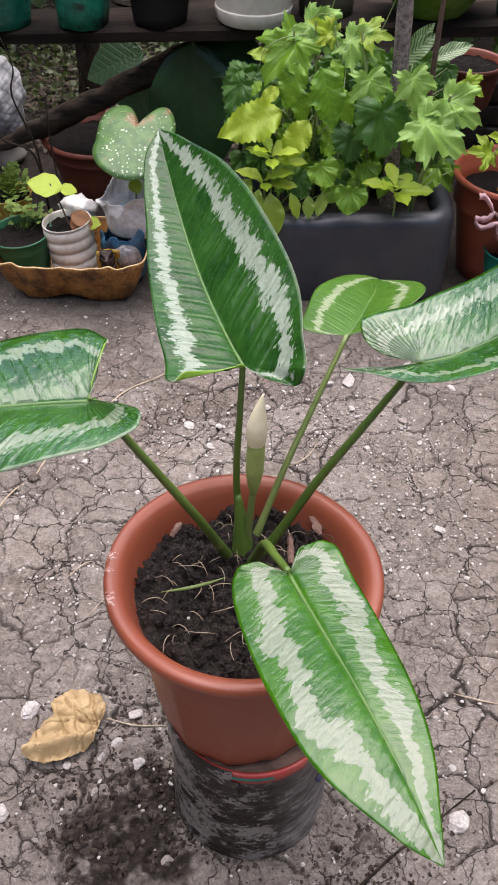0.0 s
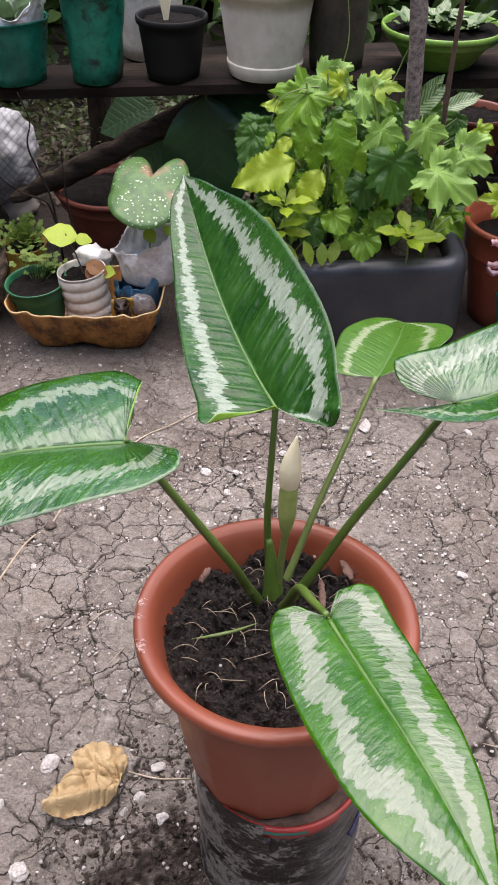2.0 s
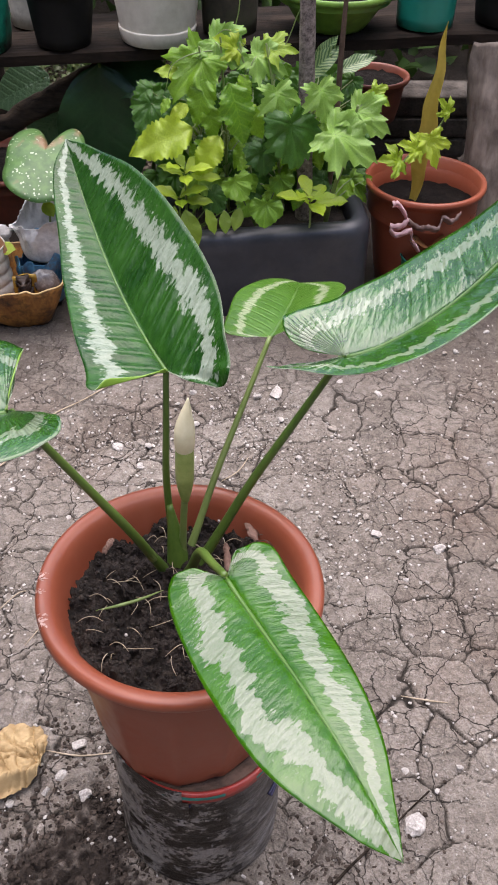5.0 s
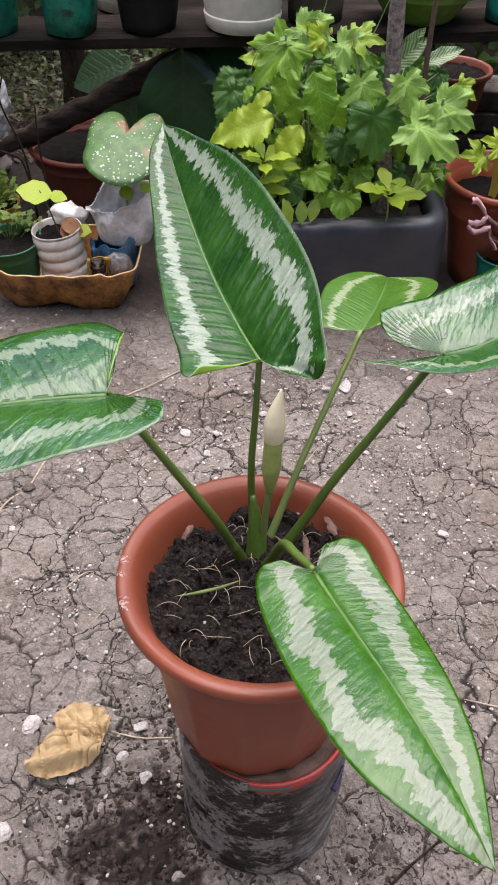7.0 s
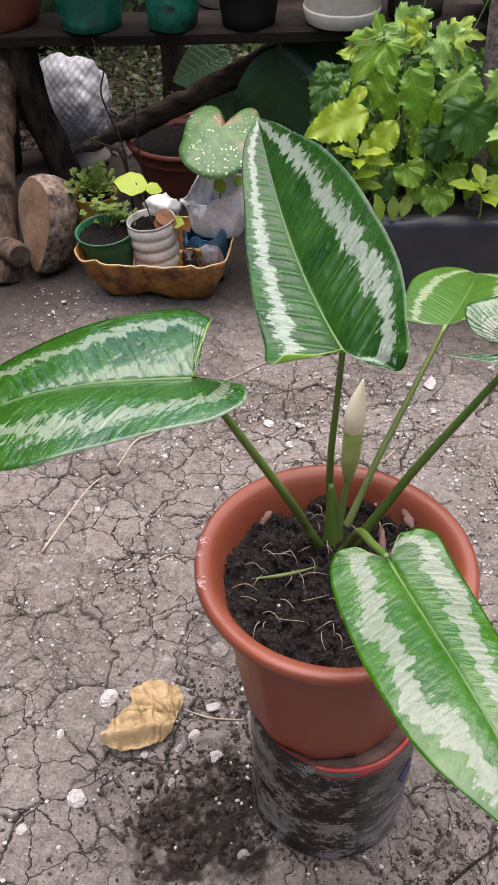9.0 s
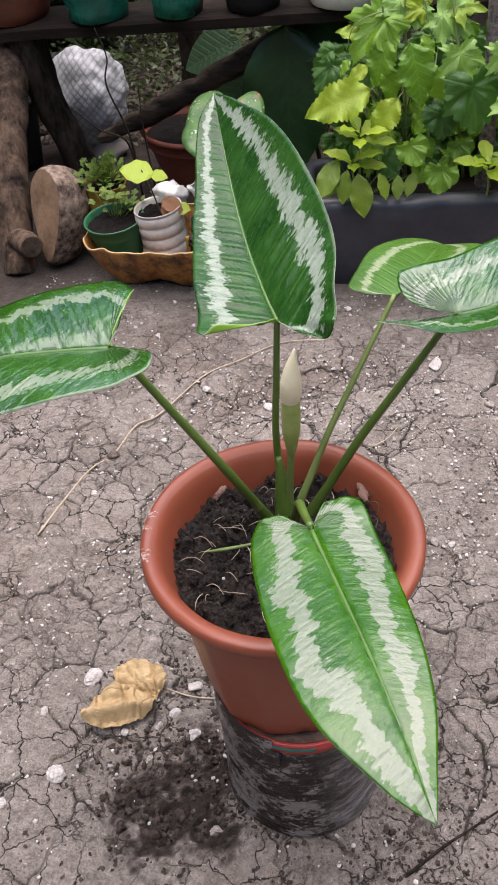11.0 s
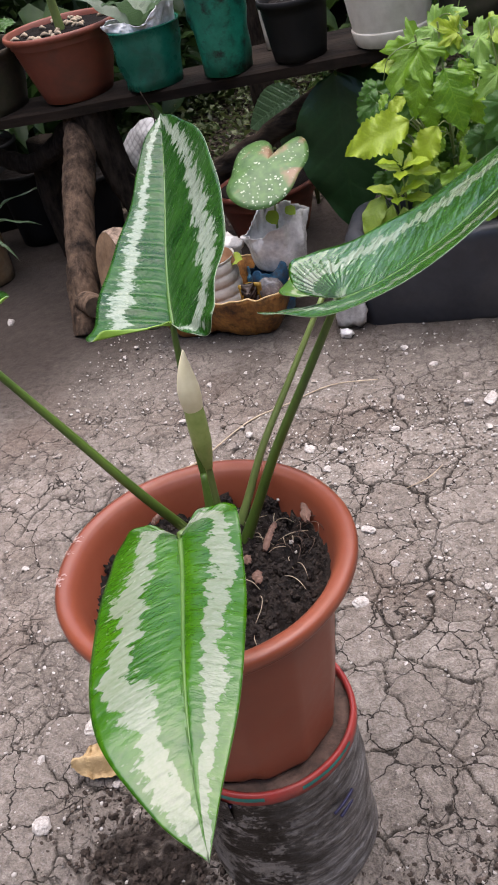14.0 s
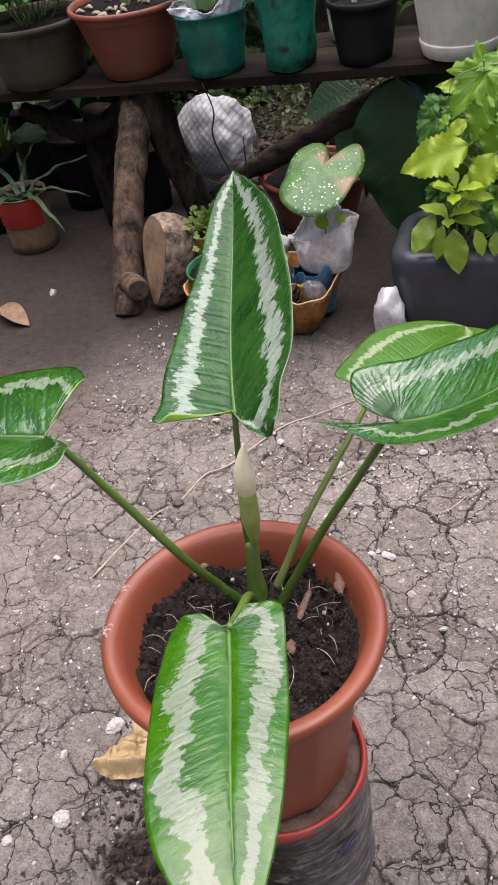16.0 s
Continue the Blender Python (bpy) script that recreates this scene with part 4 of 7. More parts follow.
def build_blade(base, yaw, pitch, roll, length, rise, rise3, bend, twist, fold_l, fold_r, fold_grow, cup, left, right, mat, phase=0.0, wave=0.010, label="", pleat=0.0022, ribs=15):
    """An arrow-shaped blade on a bent midrib: rows run along the side veins from midrib to margin."""
    cy, sy, cp, sp = math.cos(yaw), math.sin(yaw), math.cos(pitch), math.sin(pitch)
    T, Bh = Vector((cp * cy, cp * sy, sp)), Vector((-sy, cy, 0))
    Nh = T.cross(Bh)
    B, N = Bh * math.cos(roll) + Nh * math.sin(roll), Nh * math.cos(roll) - Bh * math.sin(roll)
    origin = Vector(base) - CROWN

    def at(u, v, k, r):
        nu = (N - T * (rise * u + rise3 * u * u)).normalized()
        bu = (B - T * (bend * u)).normalized()
        ct, st = math.cos(twist * u), math.sin(twist * u)
        bt, n2 = bu * ct + nu * st, nu * ct - bu * st
        f = (fold_l if v > 0 else fold_r) + fold_grow * u
        p = T * u + N * (rise * u * u / 2 + rise3 * u ** 3 / 3) + B * (bend * u * u / 2)
        p += bt * (v * math.cos(f)) + n2 * (abs(v) * math.sin(f) + cup * v * v)
        foot = u - 0.46 * abs(v)
        p += n2 * (pleat * math.cos(2 * math.pi * ribs * foot) * math.sin(math.pi * min(1.0, r * 1.15) if r < 0.87 else 0.0) * (1 - k) ** 0.7 * min(1.0, max(0.0, 9 * foot + 0.5)))
        p += n2 * (wave * r ** 3 * (math.sin(2 * math.pi * (3.2 * k + phase + (0.3 if v > 0 else 0))) + 0.5 * math.sin(2 * math.pi * (7.7 * k + 2 * phase))) * min(1, 6 * k) * (1 - k))
        p += n2 * (-0.010 * (1 - min(1, r * 5)) ** 2 * (1 - u if u < 1 else 0))
        return origin + p * length

    rows, cols = 150, 20
    verts, faces, coord, flat = [], [], [], []
    for sign, outline in ((1, left), (-1, right)):
        edge = curve_points([(u, v, 0) for u, v in blade_margin(*outline)], 14)
        first = len(verts)
        for i in range(rows + 1):
            k = i / rows
            e = edge[min(int(k * (len(edge) - 1)), len(edge) - 2)].lerp(edge[min(int(k * (len(edge) - 1)), len(edge) - 2) + 1], k * (len(edge) - 1) % 1 if i < rows else 1)
            inner = max(0.0, e.x - 0.34 * math.sqrt(max(0.0, 1 - e.x))) if i < rows else 1.0
            for j in range(cols + 1):
                r = j / cols
                sag = r ** 1.25
                u = inner + (e.x - inner) * sag
                v = max(e.y, 0) * r
                verts.append(at(u, sign * max(v, 1e-5), k, r))
                coord.append((k, r, sign))
                flat.append(((u - 0.46 * v) * length, v * length, ribs * (u - 0.46 * v)))
        for i in range(rows):
            for j in range(cols):
                a, b = first + i * (cols + 1) + j, first + (i + 1) * (cols + 1) + j
                q = (a, b, b + 1, a + 1)
                faces.append(q if sign > 0 else q[::-1])
    ob = mesh_object("leaf_blade", verts, faces, [mat, LIMBACK, BLADE_EDGE], aroid, True, label)
    me = ob.data
    attr = me.attributes.new("blade", "FLOAT_VECTOR", "POINT")
    attr.data.foreach_set("vector", np.array(coord, np.float32).ravel())
    attr = me.attributes.new("flat", "FLOAT_VECTOR", "POINT")
    attr.data.foreach_set("vector", np.array(flat, np.float32).ravel())
    bm = bmesh.new()
    bm.from_mesh(me)
    bmesh.ops.remove_doubles(bm, verts=bm.verts, dist=2e-5)
    bm.to_mesh(me)
    bm.free()
    thick = ob.modifiers.new("thickness", "SOLIDIFY")
    thick.thickness, thick.offset, thick.material_offset, thick.material_offset_rim = 0.0005, -1, 1, 2
    pts = [at(u, 1e-5, u, 0) for u in (0.0, 0.12, 0.3, 0.5, 0.7, 0.88)]
    part("midrib", tube(pts, [0.0017, 0.0014, 0.0012, 0.0010, 0.0007, 0.0002], 8, 6), MIDRIB, ob, "raised pale green midrib")
    return T


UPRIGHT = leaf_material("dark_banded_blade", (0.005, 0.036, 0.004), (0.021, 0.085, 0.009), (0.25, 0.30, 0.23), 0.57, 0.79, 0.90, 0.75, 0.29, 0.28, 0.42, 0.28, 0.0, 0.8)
SIDEWAYS = leaf_material("banded_blade", (0.008, 0.054, 0.003), (0.032, 0.118, 0.008), (0.19, 0.24, 0.15), 0.58, 0.73, 0.92, 0.60, 0.17, 0.6, 0.38, 0.30, 0.45, 0.3, 1.3, 2.0)
FRONT = leaf_material("broad_banded_blade", (0.011, 0.066, 0.001), (0.035, 0.122, 0.002), (0.18, 0.21, 0.145), 0.43, 0.77, 0.82, 0.55, 0.20, 0.38, 0.45, 0.95, 0.25, 0.2, 0.2, 1.5)
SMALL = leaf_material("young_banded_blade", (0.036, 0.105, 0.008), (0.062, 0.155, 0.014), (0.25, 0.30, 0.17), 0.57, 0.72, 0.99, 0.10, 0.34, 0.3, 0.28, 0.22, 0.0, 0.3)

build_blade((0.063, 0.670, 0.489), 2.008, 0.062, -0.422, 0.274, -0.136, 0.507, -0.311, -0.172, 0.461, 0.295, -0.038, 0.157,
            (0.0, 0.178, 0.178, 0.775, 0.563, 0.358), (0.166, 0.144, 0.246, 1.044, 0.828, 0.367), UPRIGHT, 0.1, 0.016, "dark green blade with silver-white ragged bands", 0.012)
build_blade((-0.027, 0.581, 0.526), 3.133, -0.133, 0.074, 0.234, 0.278, -1.525, 0.372, 0.113, 0.283, 0.362, -0.228, -0.651,
            (0.186, 0.221, 0.314, 1.092, 0.671, 0.274), (0.014, 0.216, 0.333, 0.842, 0.602, 0.28), SIDEWAYS, 0.4, 0.008, "green blade with pale bands, spreading flat")
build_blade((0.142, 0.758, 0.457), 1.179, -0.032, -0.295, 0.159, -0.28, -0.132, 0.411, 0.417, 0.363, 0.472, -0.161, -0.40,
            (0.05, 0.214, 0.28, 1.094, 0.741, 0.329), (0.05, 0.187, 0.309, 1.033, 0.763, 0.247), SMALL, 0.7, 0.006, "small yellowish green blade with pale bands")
build_blade((0.184, 0.653, 0.512), -0.072, 0.328, -0.007, 0.217, 1.112, -0.585, 0.993, -0.198, 0.251, 0.195, -0.306, -0.132,
            (0.221, 0.198, 0.292, 1.022, 0.718, 0.278), (0.233, 0.063, 0.169, 1.089, 0.627, 0.28), SIDEWAYS, 0.2, 0.008, "green blade with pale bands, curled upwards")
build_blade((0.102, 0.534, 0.427), -1.147, 0.034, 0.122, 0.199, 0.927, -1.465, -0.029, -0.222, 0.140, 0.170, -0.026, -0.760,
            (0.084, 0.158, 0.179, 0.916, 0.671, 0.25), (0.091, 0.161, 0.224, 1.063, 0.931, 0.44), FRONT, 0.55, 0.010, "bright green blade with broad cream bands", 0.0016)


def build_petiole(foot, mid, top, r0, r1, mat, sheath):
    a, m, b = (Vector(p) for p in (foot, mid, top))
    ob = part("petiole", tube([a - CROWN, a.lerp(m, 0.5) - CROWN, m - CROWN, m.lerp(b, 0.5) - CROWN, b - CROWN], [r0 * 1.5, r0 * 1.1, r0, (r0 + r1) / 2, r1], 10, 8), mat, aroid)
    if sheath:
        q = a.lerp(m, sheath)
        d = (m - a).normalized() * 0.006
        part("sheath_tip", tube([q - CROWN - d * 3 + Vector((0, -0.0006, 0)), q - CROWN - d, q - CROWN + d + Vector((-0.0012, -0.0014, 0.0005))], [r0 * 1.12, r0 * 1.1, 0.0005], 8, 6), PETIOLE_PALE, ob, "papery sheath tip")


build_petiole((0.064, 0.655, 0.300), (0.060, 0.662, 0.395), (0.063, 0.672, 0.488), 0.0028, 0.0022, PETIOLE, 0.35)
build_petiole((0.060, 0.648, 0.300), (0.034, 0.610, 0.395), (-0.025, 0.583, 0.523), 0.0034, 0.0024, PETIOLE, 0.6)
build_petiole((0.070, 0.655, 0.300), (0.098, 0.692, 0.372), (0.142, 0.757, 0.458), 0.0028, 0.0020, PETIOLE_PALE, 0.4)
build_petiole((0.078, 0.650, 0.300), (0.124, 0.652, 0.400), (0.182, 0.654, 0.510), 0.0034, 0.0024, PETIOLE, 0.0)
build_petiole((0.072, 0.645, 0.300), (0.085, 0.600, 0.380), (0.101, 0.538, 0.425), 0.0036, 0.0025, PETIOLE, 0.0)
part("leaf_sheath", tube([Vector((0.067, 0.648, 0.298)) - CROWN, Vector((0.066, 0.650, 0.335)) - CROWN, Vector((0.062, 0.656, 0.372)) - CROWN], [0.0105, 0.0075, 0.0022], 10, 8), PETIOLE, aroid, "overlapping green sheaths at the crown")
bud = part("spathe", tube([Vector(p) - CROWN for p in ((0.0748, 0.645, 0.432), (0.0750, 0.645, 0.443), (0.0754, 0.645, 0.455), (0.0766, 0.645, 0.468), (0.0785, 0.646, 0.483))], [0.0052, 0.0068, 0.0077, 0.0075, 0.0060, 0.0036, 0.0005], 20, 8), SPATHE, aroid, "cream closed flower spathe")
part("spathe_tube", tube([Vector(p) - CROWN for p in ((0.0742, 0.6445, 0.388), (0.0743, 0.6446, 0.402), (0.0746, 0.6448, 0.420), (0.0750, 0.645, 0.440))], [0.0028, 0.0050, 0.0068, 0.0070, 0.0066], 20, 8), SPATHE_GREEN, bud, "swollen pale green tube")
part("peduncle", tube([Vector(p) - CROWN for p in ((0.070, 0.650, 0.302), (0.0715, 0.647, 0.35), (0.0742, 0.6447, 0.398))], [0.0036, 0.0028, 0.0026], 8, 6), PETIOLE_PALE, aroid)


# ---- loose things on the ground ----
def strewn(name, geo, mat, place, label, category, group="", turn=0.0, smooth=True):
    ob = mesh_object(name, geo[0], geo[1], mat, None, smooth)
    ob.matrix_basis = pose(*place, 0, 0, turn)
    return tagged(ob, label, category, group)


def build_dry_leaf():
    """A torn, crumpled leaf lying flat, one side creased and folded up into a ridge."""
    corners = [(-0.047, -0.049), (-0.046, -0.033), (-0.034, -0.004), (-0.020, 0.012), (-0.026, 0.036), (-0.002, 0.052), (0.030, 0.049), (0.047, 0.032), (0.041, 0.006), (0.042, -0.018), (0.022, -0.036), (-0.016, -0.052)]
    rim = [q.to_2d() * 0.80 for q in curve_points([(x, y, 0) for x, y in corners + corners[:1]], 12)][:-1]
    n, rings = len(rim), 30
    mid = Vector((0.006, 0.002))
    r = random.Random(12)
    lines = [(r.uniform(0, math.pi), r.uniform(-0.03, 0.03), r.uniform(0.3, 1.0)) for k in range(11)]
    fold = Vector((-0.30, 0.954))
    verts, faces = [], []

    def height(p):
        s = p.dot(fold) + 0.011
        z = -0.012 + 0.014 * math.exp(-((s + 0.010) / 0.007) ** 2) - 0.004 * (s < 0) * min(1.0, -s / 0.02)
        z += 0.010 * max(0.0, 1 - (p - Vector((-0.012, -0.002))).length / 0.016)
        for a, c, w in lines:
            z -= 0.0055 * w * math.exp(-abs(p.x * math.cos(a) + p.y * math.sin(a) - c + 0.006 * noise.noise((p.x * 50, p.y * 50, a))) / 0.0014) - 0.0022
        q = Vector((p.x, p.y, 0))
        z += 0.005 * abs(noise.noise(q * 34)) + 0.004 * abs(noise.noise(q * 85 + Vector((1, 4, 1)))) + 0.0012 * abs(noise.noise(q * 190))
        return z

    for k in range(rings + 1):
        for i, e in enumerate(rim):
            t = k / rings
            p = mid.lerp(e * (1 + 0.05 * noise.noise((i * 0.45, 0, 1)) + 0.02 * noise.noise((i * 1.7, 3, 1))), max(t, 0.002))
            z = height(p) + 0.004 * max(0.0, t - 0.85) / 0.15 * noise.noise((i * 0.22, 5, 0))
            verts.append((p.x, p.y, max(z, 0.002)))
    for k in range(rings):
        for i in range(n):
            j = (i + 1) % n
            faces.append((k * n + i, k * n + j, (k + 1) * n + j, (k + 1) * n + i))
    ob = strewn("dry_leaf", (verts, faces), DRY_LEAF, (-0.115, 0.658, 0), "crumpled dry tan leaf lying on cracked earth", "leaf", smooth=False)
    t = ob.modifiers.new("thickness", "SOLIDIFY")
    t.thickness = 0.0006


build_dry_leaf()


def build_pebbles():
    shapes = []
    for i in range(7):
        o = mesh_object("pebble", *chipped(1.0, 20 + i, 0.6, 12, 0.12), STONE if i < 5 else GREYSTONE, None, False)
        shapes.append(o.data)
        bpy.data.objects.remove(o)
    rnd = random.Random(8)

    def put(x, y, s, k, turn):
        o = new("pebble", shapes[k])
        o.matrix_basis = pose(x, y, s * 0.28, rnd.uniform(-15, 15), rnd.uniform(-15, 15), turn) @ Matrix.Diagonal((s, s * rnd.uniform(0.7, 1), s, 1))
        tagged(o, "small rough pale stone lying on cracked earth" if k < 5 else "small rough grey stone lying on cracked earth", "stone", "stones on the earth")

    known = [(-0.164, 0.566, 0.0105), (-0.047, 0.682, 0.009), (-0.16, 0.679, 0.011), (-0.074, 0.631, 0.006), (-0.035, 0.625, 0.008), (-0.049, 0.757, 0.010), (-0.107, 0.62, 0.005), (-0.241, 0.955, 0.007), (0.075, 1.0, 0.010),
             (0.117, 0.945, 0.007), (0.164, 0.902, 0.006), (0.205, 0.921, 0.0065), (-0.035, 1.158, 0.009), (0.008, 1.160, 0.007), (0.088, 0.88, 0.009), (0.071, 1.285, 0.007), (0.386, 0.945, 0.010), (0.278, 1.193, 0.0085),
             (0.287, 0.585, 0.012), (0.198, 1.277, 0.014), (0.359, 1.275, 0.008), (-0.439, 1.023, 0.008), (0.169, 1.271, 0.009), (-0.426, 1.13, 0.006), (0.106, 1.371, 0.008), (-0.254, 1.222, 0.006), (-0.20, 0.631, 0.006), (-0.737, 1.542, 0.013)]
    for i, (x, y, s) in enumerate(known):
        put(x, y, s * 0.95, (0, 1, 2, 3, 4, 6)[i % 6] if i != 5 else 5, rnd.uniform(0, 360))
    for i in range(210):
        x, y = rnd.uniform(-0.45, 0.6), rnd.uniform(0.42, 1.45)
        if math.hypot(x - 0.08, y - 0.606) < 0.09:
            continue
        put(x, y, 0.0018 + 0.0048 * rnd.random() ** 2, rnd.randrange(7), rnd.uniform(0, 360))
    # grit too small to pick apart
    for name, mat, count, lo, hi, seed in (("white_grit", GRIT, 9000, 0.0005, 0.0027, 1), ("earth_crumbs", CLOD, 3500, 0.0006, 0.0024, 2), ("loose_earth", DAMP_CRUMB, 6000, 0.0005, 0.0026, 3)):
        r = np.random.RandomState(seed)
        base, tri = chipped(1.1, 5 + seed, 0.75, 8, 0.3, 1)
        base = np.array(base)
        verts, faces = [], []
        for k in range(count):
            x, y = r.uniform(-0.5, 0.62), 0.4 + 1.1 * r.rand()
            if seed == 3:
                cx, cy, sx, sy = ((-0.040, 0.54, 0.05, 0.04), (-0.025, 0.59, 0.045, 0.04), (0.20, 0.56, 0.05, 0.035), (-0.03, 0.66, 0.06, 0.035), (-0.040, 0.53, 0.04, 0.035))[k % 5]
                x, y = cx + sx * r.randn(), cy + sy * r.randn()
            elif k % 3 == 0:
                cx, cy = [(-0.05, 1.15), (0.15, 1.2), (-0.12, 1.0), (0.3, 1.1), (-0.2, 0.9), (0.22, 0.9)][k // 3 % 6]
                x, y = cx + 0.07 * r.randn(), cy + 0.07 * r.randn()
            s = lo + (hi - lo) * r.rand() ** 2.8
            a = r.rand() * 6.28
            c, d = math.cos(a), math.sin(a)
            p = base * (s * (0.7 + 0.6 * r.rand(1, 3)))
            n = len(verts)
            verts += [(x + q[0] * c - q[1] * d, y + q[0] * d + q[1] * c, s * 0.45 + q[2]) for q in p]
            faces += [tuple(i + n for i in f) for f in tri]
        ob = mesh_object(name, verts, faces, mat, None, False)
        tagged(ob, ("scattered white grit on bare earth", "dusty brown crumbs on bare earth", "crumbs of dark loose earth beside the pail")[seed - 1], "grit", kind="stuff")
    for i, (x, y, s) in enumerate([(-0.069, 0.561, 0.015), (-0.032, 0.539, 0.012), (-0.094, 0.546, 0.011), (-0.016, 0.612, 0.007), (-0.097, 0.585, 0.008), (-0.05, 0.515, 0.016), (-0.085, 0.52, 0.010), (-0.02, 0.57, 0.008), (-0.005, 0.52, 0.010), (-0.055, 0.59, 0.007), (0.17, 0.55, 0.006), (0.24, 0.62, 0.006)] + [(-0.045 + 0.05 * math.cos(k * 2.4) * (k / 26) ** 0.5 * 1.6, 0.545 + 0.045 * math.sin(k * 2.4) * (k / 26) ** 0.5 * 1.5, 0.004 + 0.004 * ((k * 7) % 5) / 5) for k in range(26)]):
        strewn("earth_clod", chipped(s * 0.62, 60 + i, 0.8, 14, 0.5), DAMP_CRUMB, (x, y, s * 0.2), "dark crumbly clod of loose earth", "clod", "clods of earth", i * 50)


build_pebbles()


def lying(name, points, radii, mat, label, category, n=6):
    p0 = Vector((points[0][0], points[0][1], 0))
    pts = [Vector((*p, 0.0025 + 0.0015 * math.sin(i * 1.7))) - p0 if len(p) == 2 else Vector(p) - p0 for i, p in enumerate(points)]
    return strewn(name, tube(pts, radii, n, 7, 0.2), mat, tuple(p0), label, category)


dry_vine = lying("dry_vine", [(-0.293, 0.876), (-0.27, 0.969), (-0.257, 1.009), (-0.238, 1.034), (-0.221, 1.095), (-0.193, 1.123), (-0.147, 1.222), (-0.097, 1.268), (-0.04, 1.314), (0.03, 1.33)], [0.0016, 0.0013, 0.0015, 0.0011, 0.0008], STRAW, "long thin dry vine lying across the earth", "vine")
strewn("earth_clod", rock(0.008, 91, 0.6, 0.7, 2), CLOD, (-0.236, 1.032, 0.003), "dark crumbly clod of loose earth", "clod", "clods of earth")
lying("twig", [(0.185, 0.512), (0.215, 0.54), (0.242, 0.563), (0.31, 0.619)], [0.0016, 0.0014, 0.0009], DARK_BARK, "thin dark twig lying on the earth", "twig")
lying("twig", [(-0.08, 0.676), (-0.045, 0.668), (-0.012, 0.671)], [0.0007, 0.0011, 0.0008], STRAW, "thin pale twig lying on the earth", "twig")
lying("twig", [(0.11, 1.08), (0.135, 1.10), (0.15, 1.13)], [0.0005, 0.0008, 0.0005], STRAW, "thin pale twig lying on the earth", "twig")
lying("twig", [(0.30, 0.73), (0.33, 0.722), (0.35, 0.72)], [0.0005, 0.0011, 0.0005], STRAW, "thin pale twig lying on the earth", "twig")
lying("twig", [(-0.16, 0.86), (-0.14, 0.885), (-0.13, 0.892)], [0.0004, 0.0007, 0.0004], STRAW, "thin pale twig lying on the earth", "twig")
lying("twig", [(-0.12, 0.81), (-0.105, 0.835)], [0.0004, 0.0006, 0.0004], STRAW, "thin pale twig lying on the earth", "twig")


# ---- leaves of many kinds, one mesh for each shape ----
def leaf_mesh(name, outline, mat, droop=0.35, fold=0.25, rows=14, cols=4, ripple=0.03, back=None):
    """A unit-long leaf along +y with its face up; outline(t) gives half its width at t, and may reach behind the stalk."""
    verts, faces = [], []
    for i in range(rows + 1):
        t = i / rows
        w = outline(t)
        for j in range(-cols, cols + 1):
            r = j / cols
            x = w * r
            sweep = 0.0 if back is None else back * max(0, 1 - t * 2.6) * abs(r) ** 1.5
            y = t - sweep
            z = abs(x) * fold - droop * t * t * 0.5 + ripple * math.sin(t * 19 + r * 3) * abs(r) ** 2 - droop * 0.7 * x * x
            verts.append((x, y, z))
    n = 2 * cols + 1
    for i in range(rows):
        for j in range(n - 1):
            faces.append((i * n + j, i * n + j + 1, (i + 1) * n + j + 1, (i + 1) * n + j))
    o = mesh_object(name, verts, faces, mat)
    me = o.data
    bpy.data.objects.remove(o)
    return me


def lobed_mesh(name, mat, lobes=5, depth=0.3, teeth=0.06, droop=0.3, seed=0, base_gap=0.5):
    """A vine leaf: pointed lobes and teeth all round the point where the stalk meets it, at the origin."""
    n, rings = 120, 5
    heads = [(0.0, 1.0), (1.0, 0.80), (-1.0, 0.84), (2.05, 0.62), (-2.05, 0.58)][:lobes]
    verts, faces = [(0, 0, 0.0)], []
    for k in range(1, rings + 1):
        for i in range(n):
            a = -math.pi + 2 * math.pi * i / n
            r, off = 0.30, 9.0
            for c, ln in heads:
                d = abs(a - c)
                r = max(r, ln * (1 - depth * (d / 0.52) ** 0.9) if d < 1.0 else 0)
                off = min(off, d)
            saw = (i % 5) / 5
            r *= 1 + teeth * (saw - 0.5) * 1.6 * (k == rings)
            r *= 1 - base_gap * math.exp(-((abs(a) - math.pi) / 0.42) ** 2)
            r *= k / rings
            x, y = r * math.sin(a), r * math.cos(a)
            z = 0.08 * abs(x) - droop * 0.5 * (x * x + y * y) + 0.17 * noise.noise((x * 3 + seed, y * 3, 0)) + 0.05 * noise.noise((x * 9 + seed, y * 9, 2)) + 0.13 * min(off, 0.5) * r
            verts.append((x, y, z))
    for i in range(n):
        faces.append((0, 1 + (i + 1) % n, 1 + i)[::-1])
    for k in range(rings - 1):
        for i in range(n):
            j = (i + 1) % n
            faces.append((1 + k * n + i, 1 + k * n + j, 1 + (k + 1) * n + j, 1 + (k + 1) * n + i)[::-1])
    o = mesh_object(name, verts, faces, mat)
    me = o.data
    bpy.data.objects.remove(o)
    return me


def put_leaf(parent, mesh, base, way, up, size, name="leaf", label=""):
    """A leaf at base (in the thing's coordinates) that points along way with its face towards up."""
    y = Vector(way).normalized()
    z = Vector(up)
    z = (z - y * z.dot(y)).normalized()
    x = y.cross(z)
    m = Matrix((x, y, z)).transposed().to_4x4()
    m.translation = Vector(base)
    o = new(name, mesh)
    o.parent = parent
    s = size if isinstance(size, tuple) else (size, size, size)
    o.matrix_basis = m @ Matrix.Diagonal((*s, 1))
    if label:
        o["label"] = label
    return o


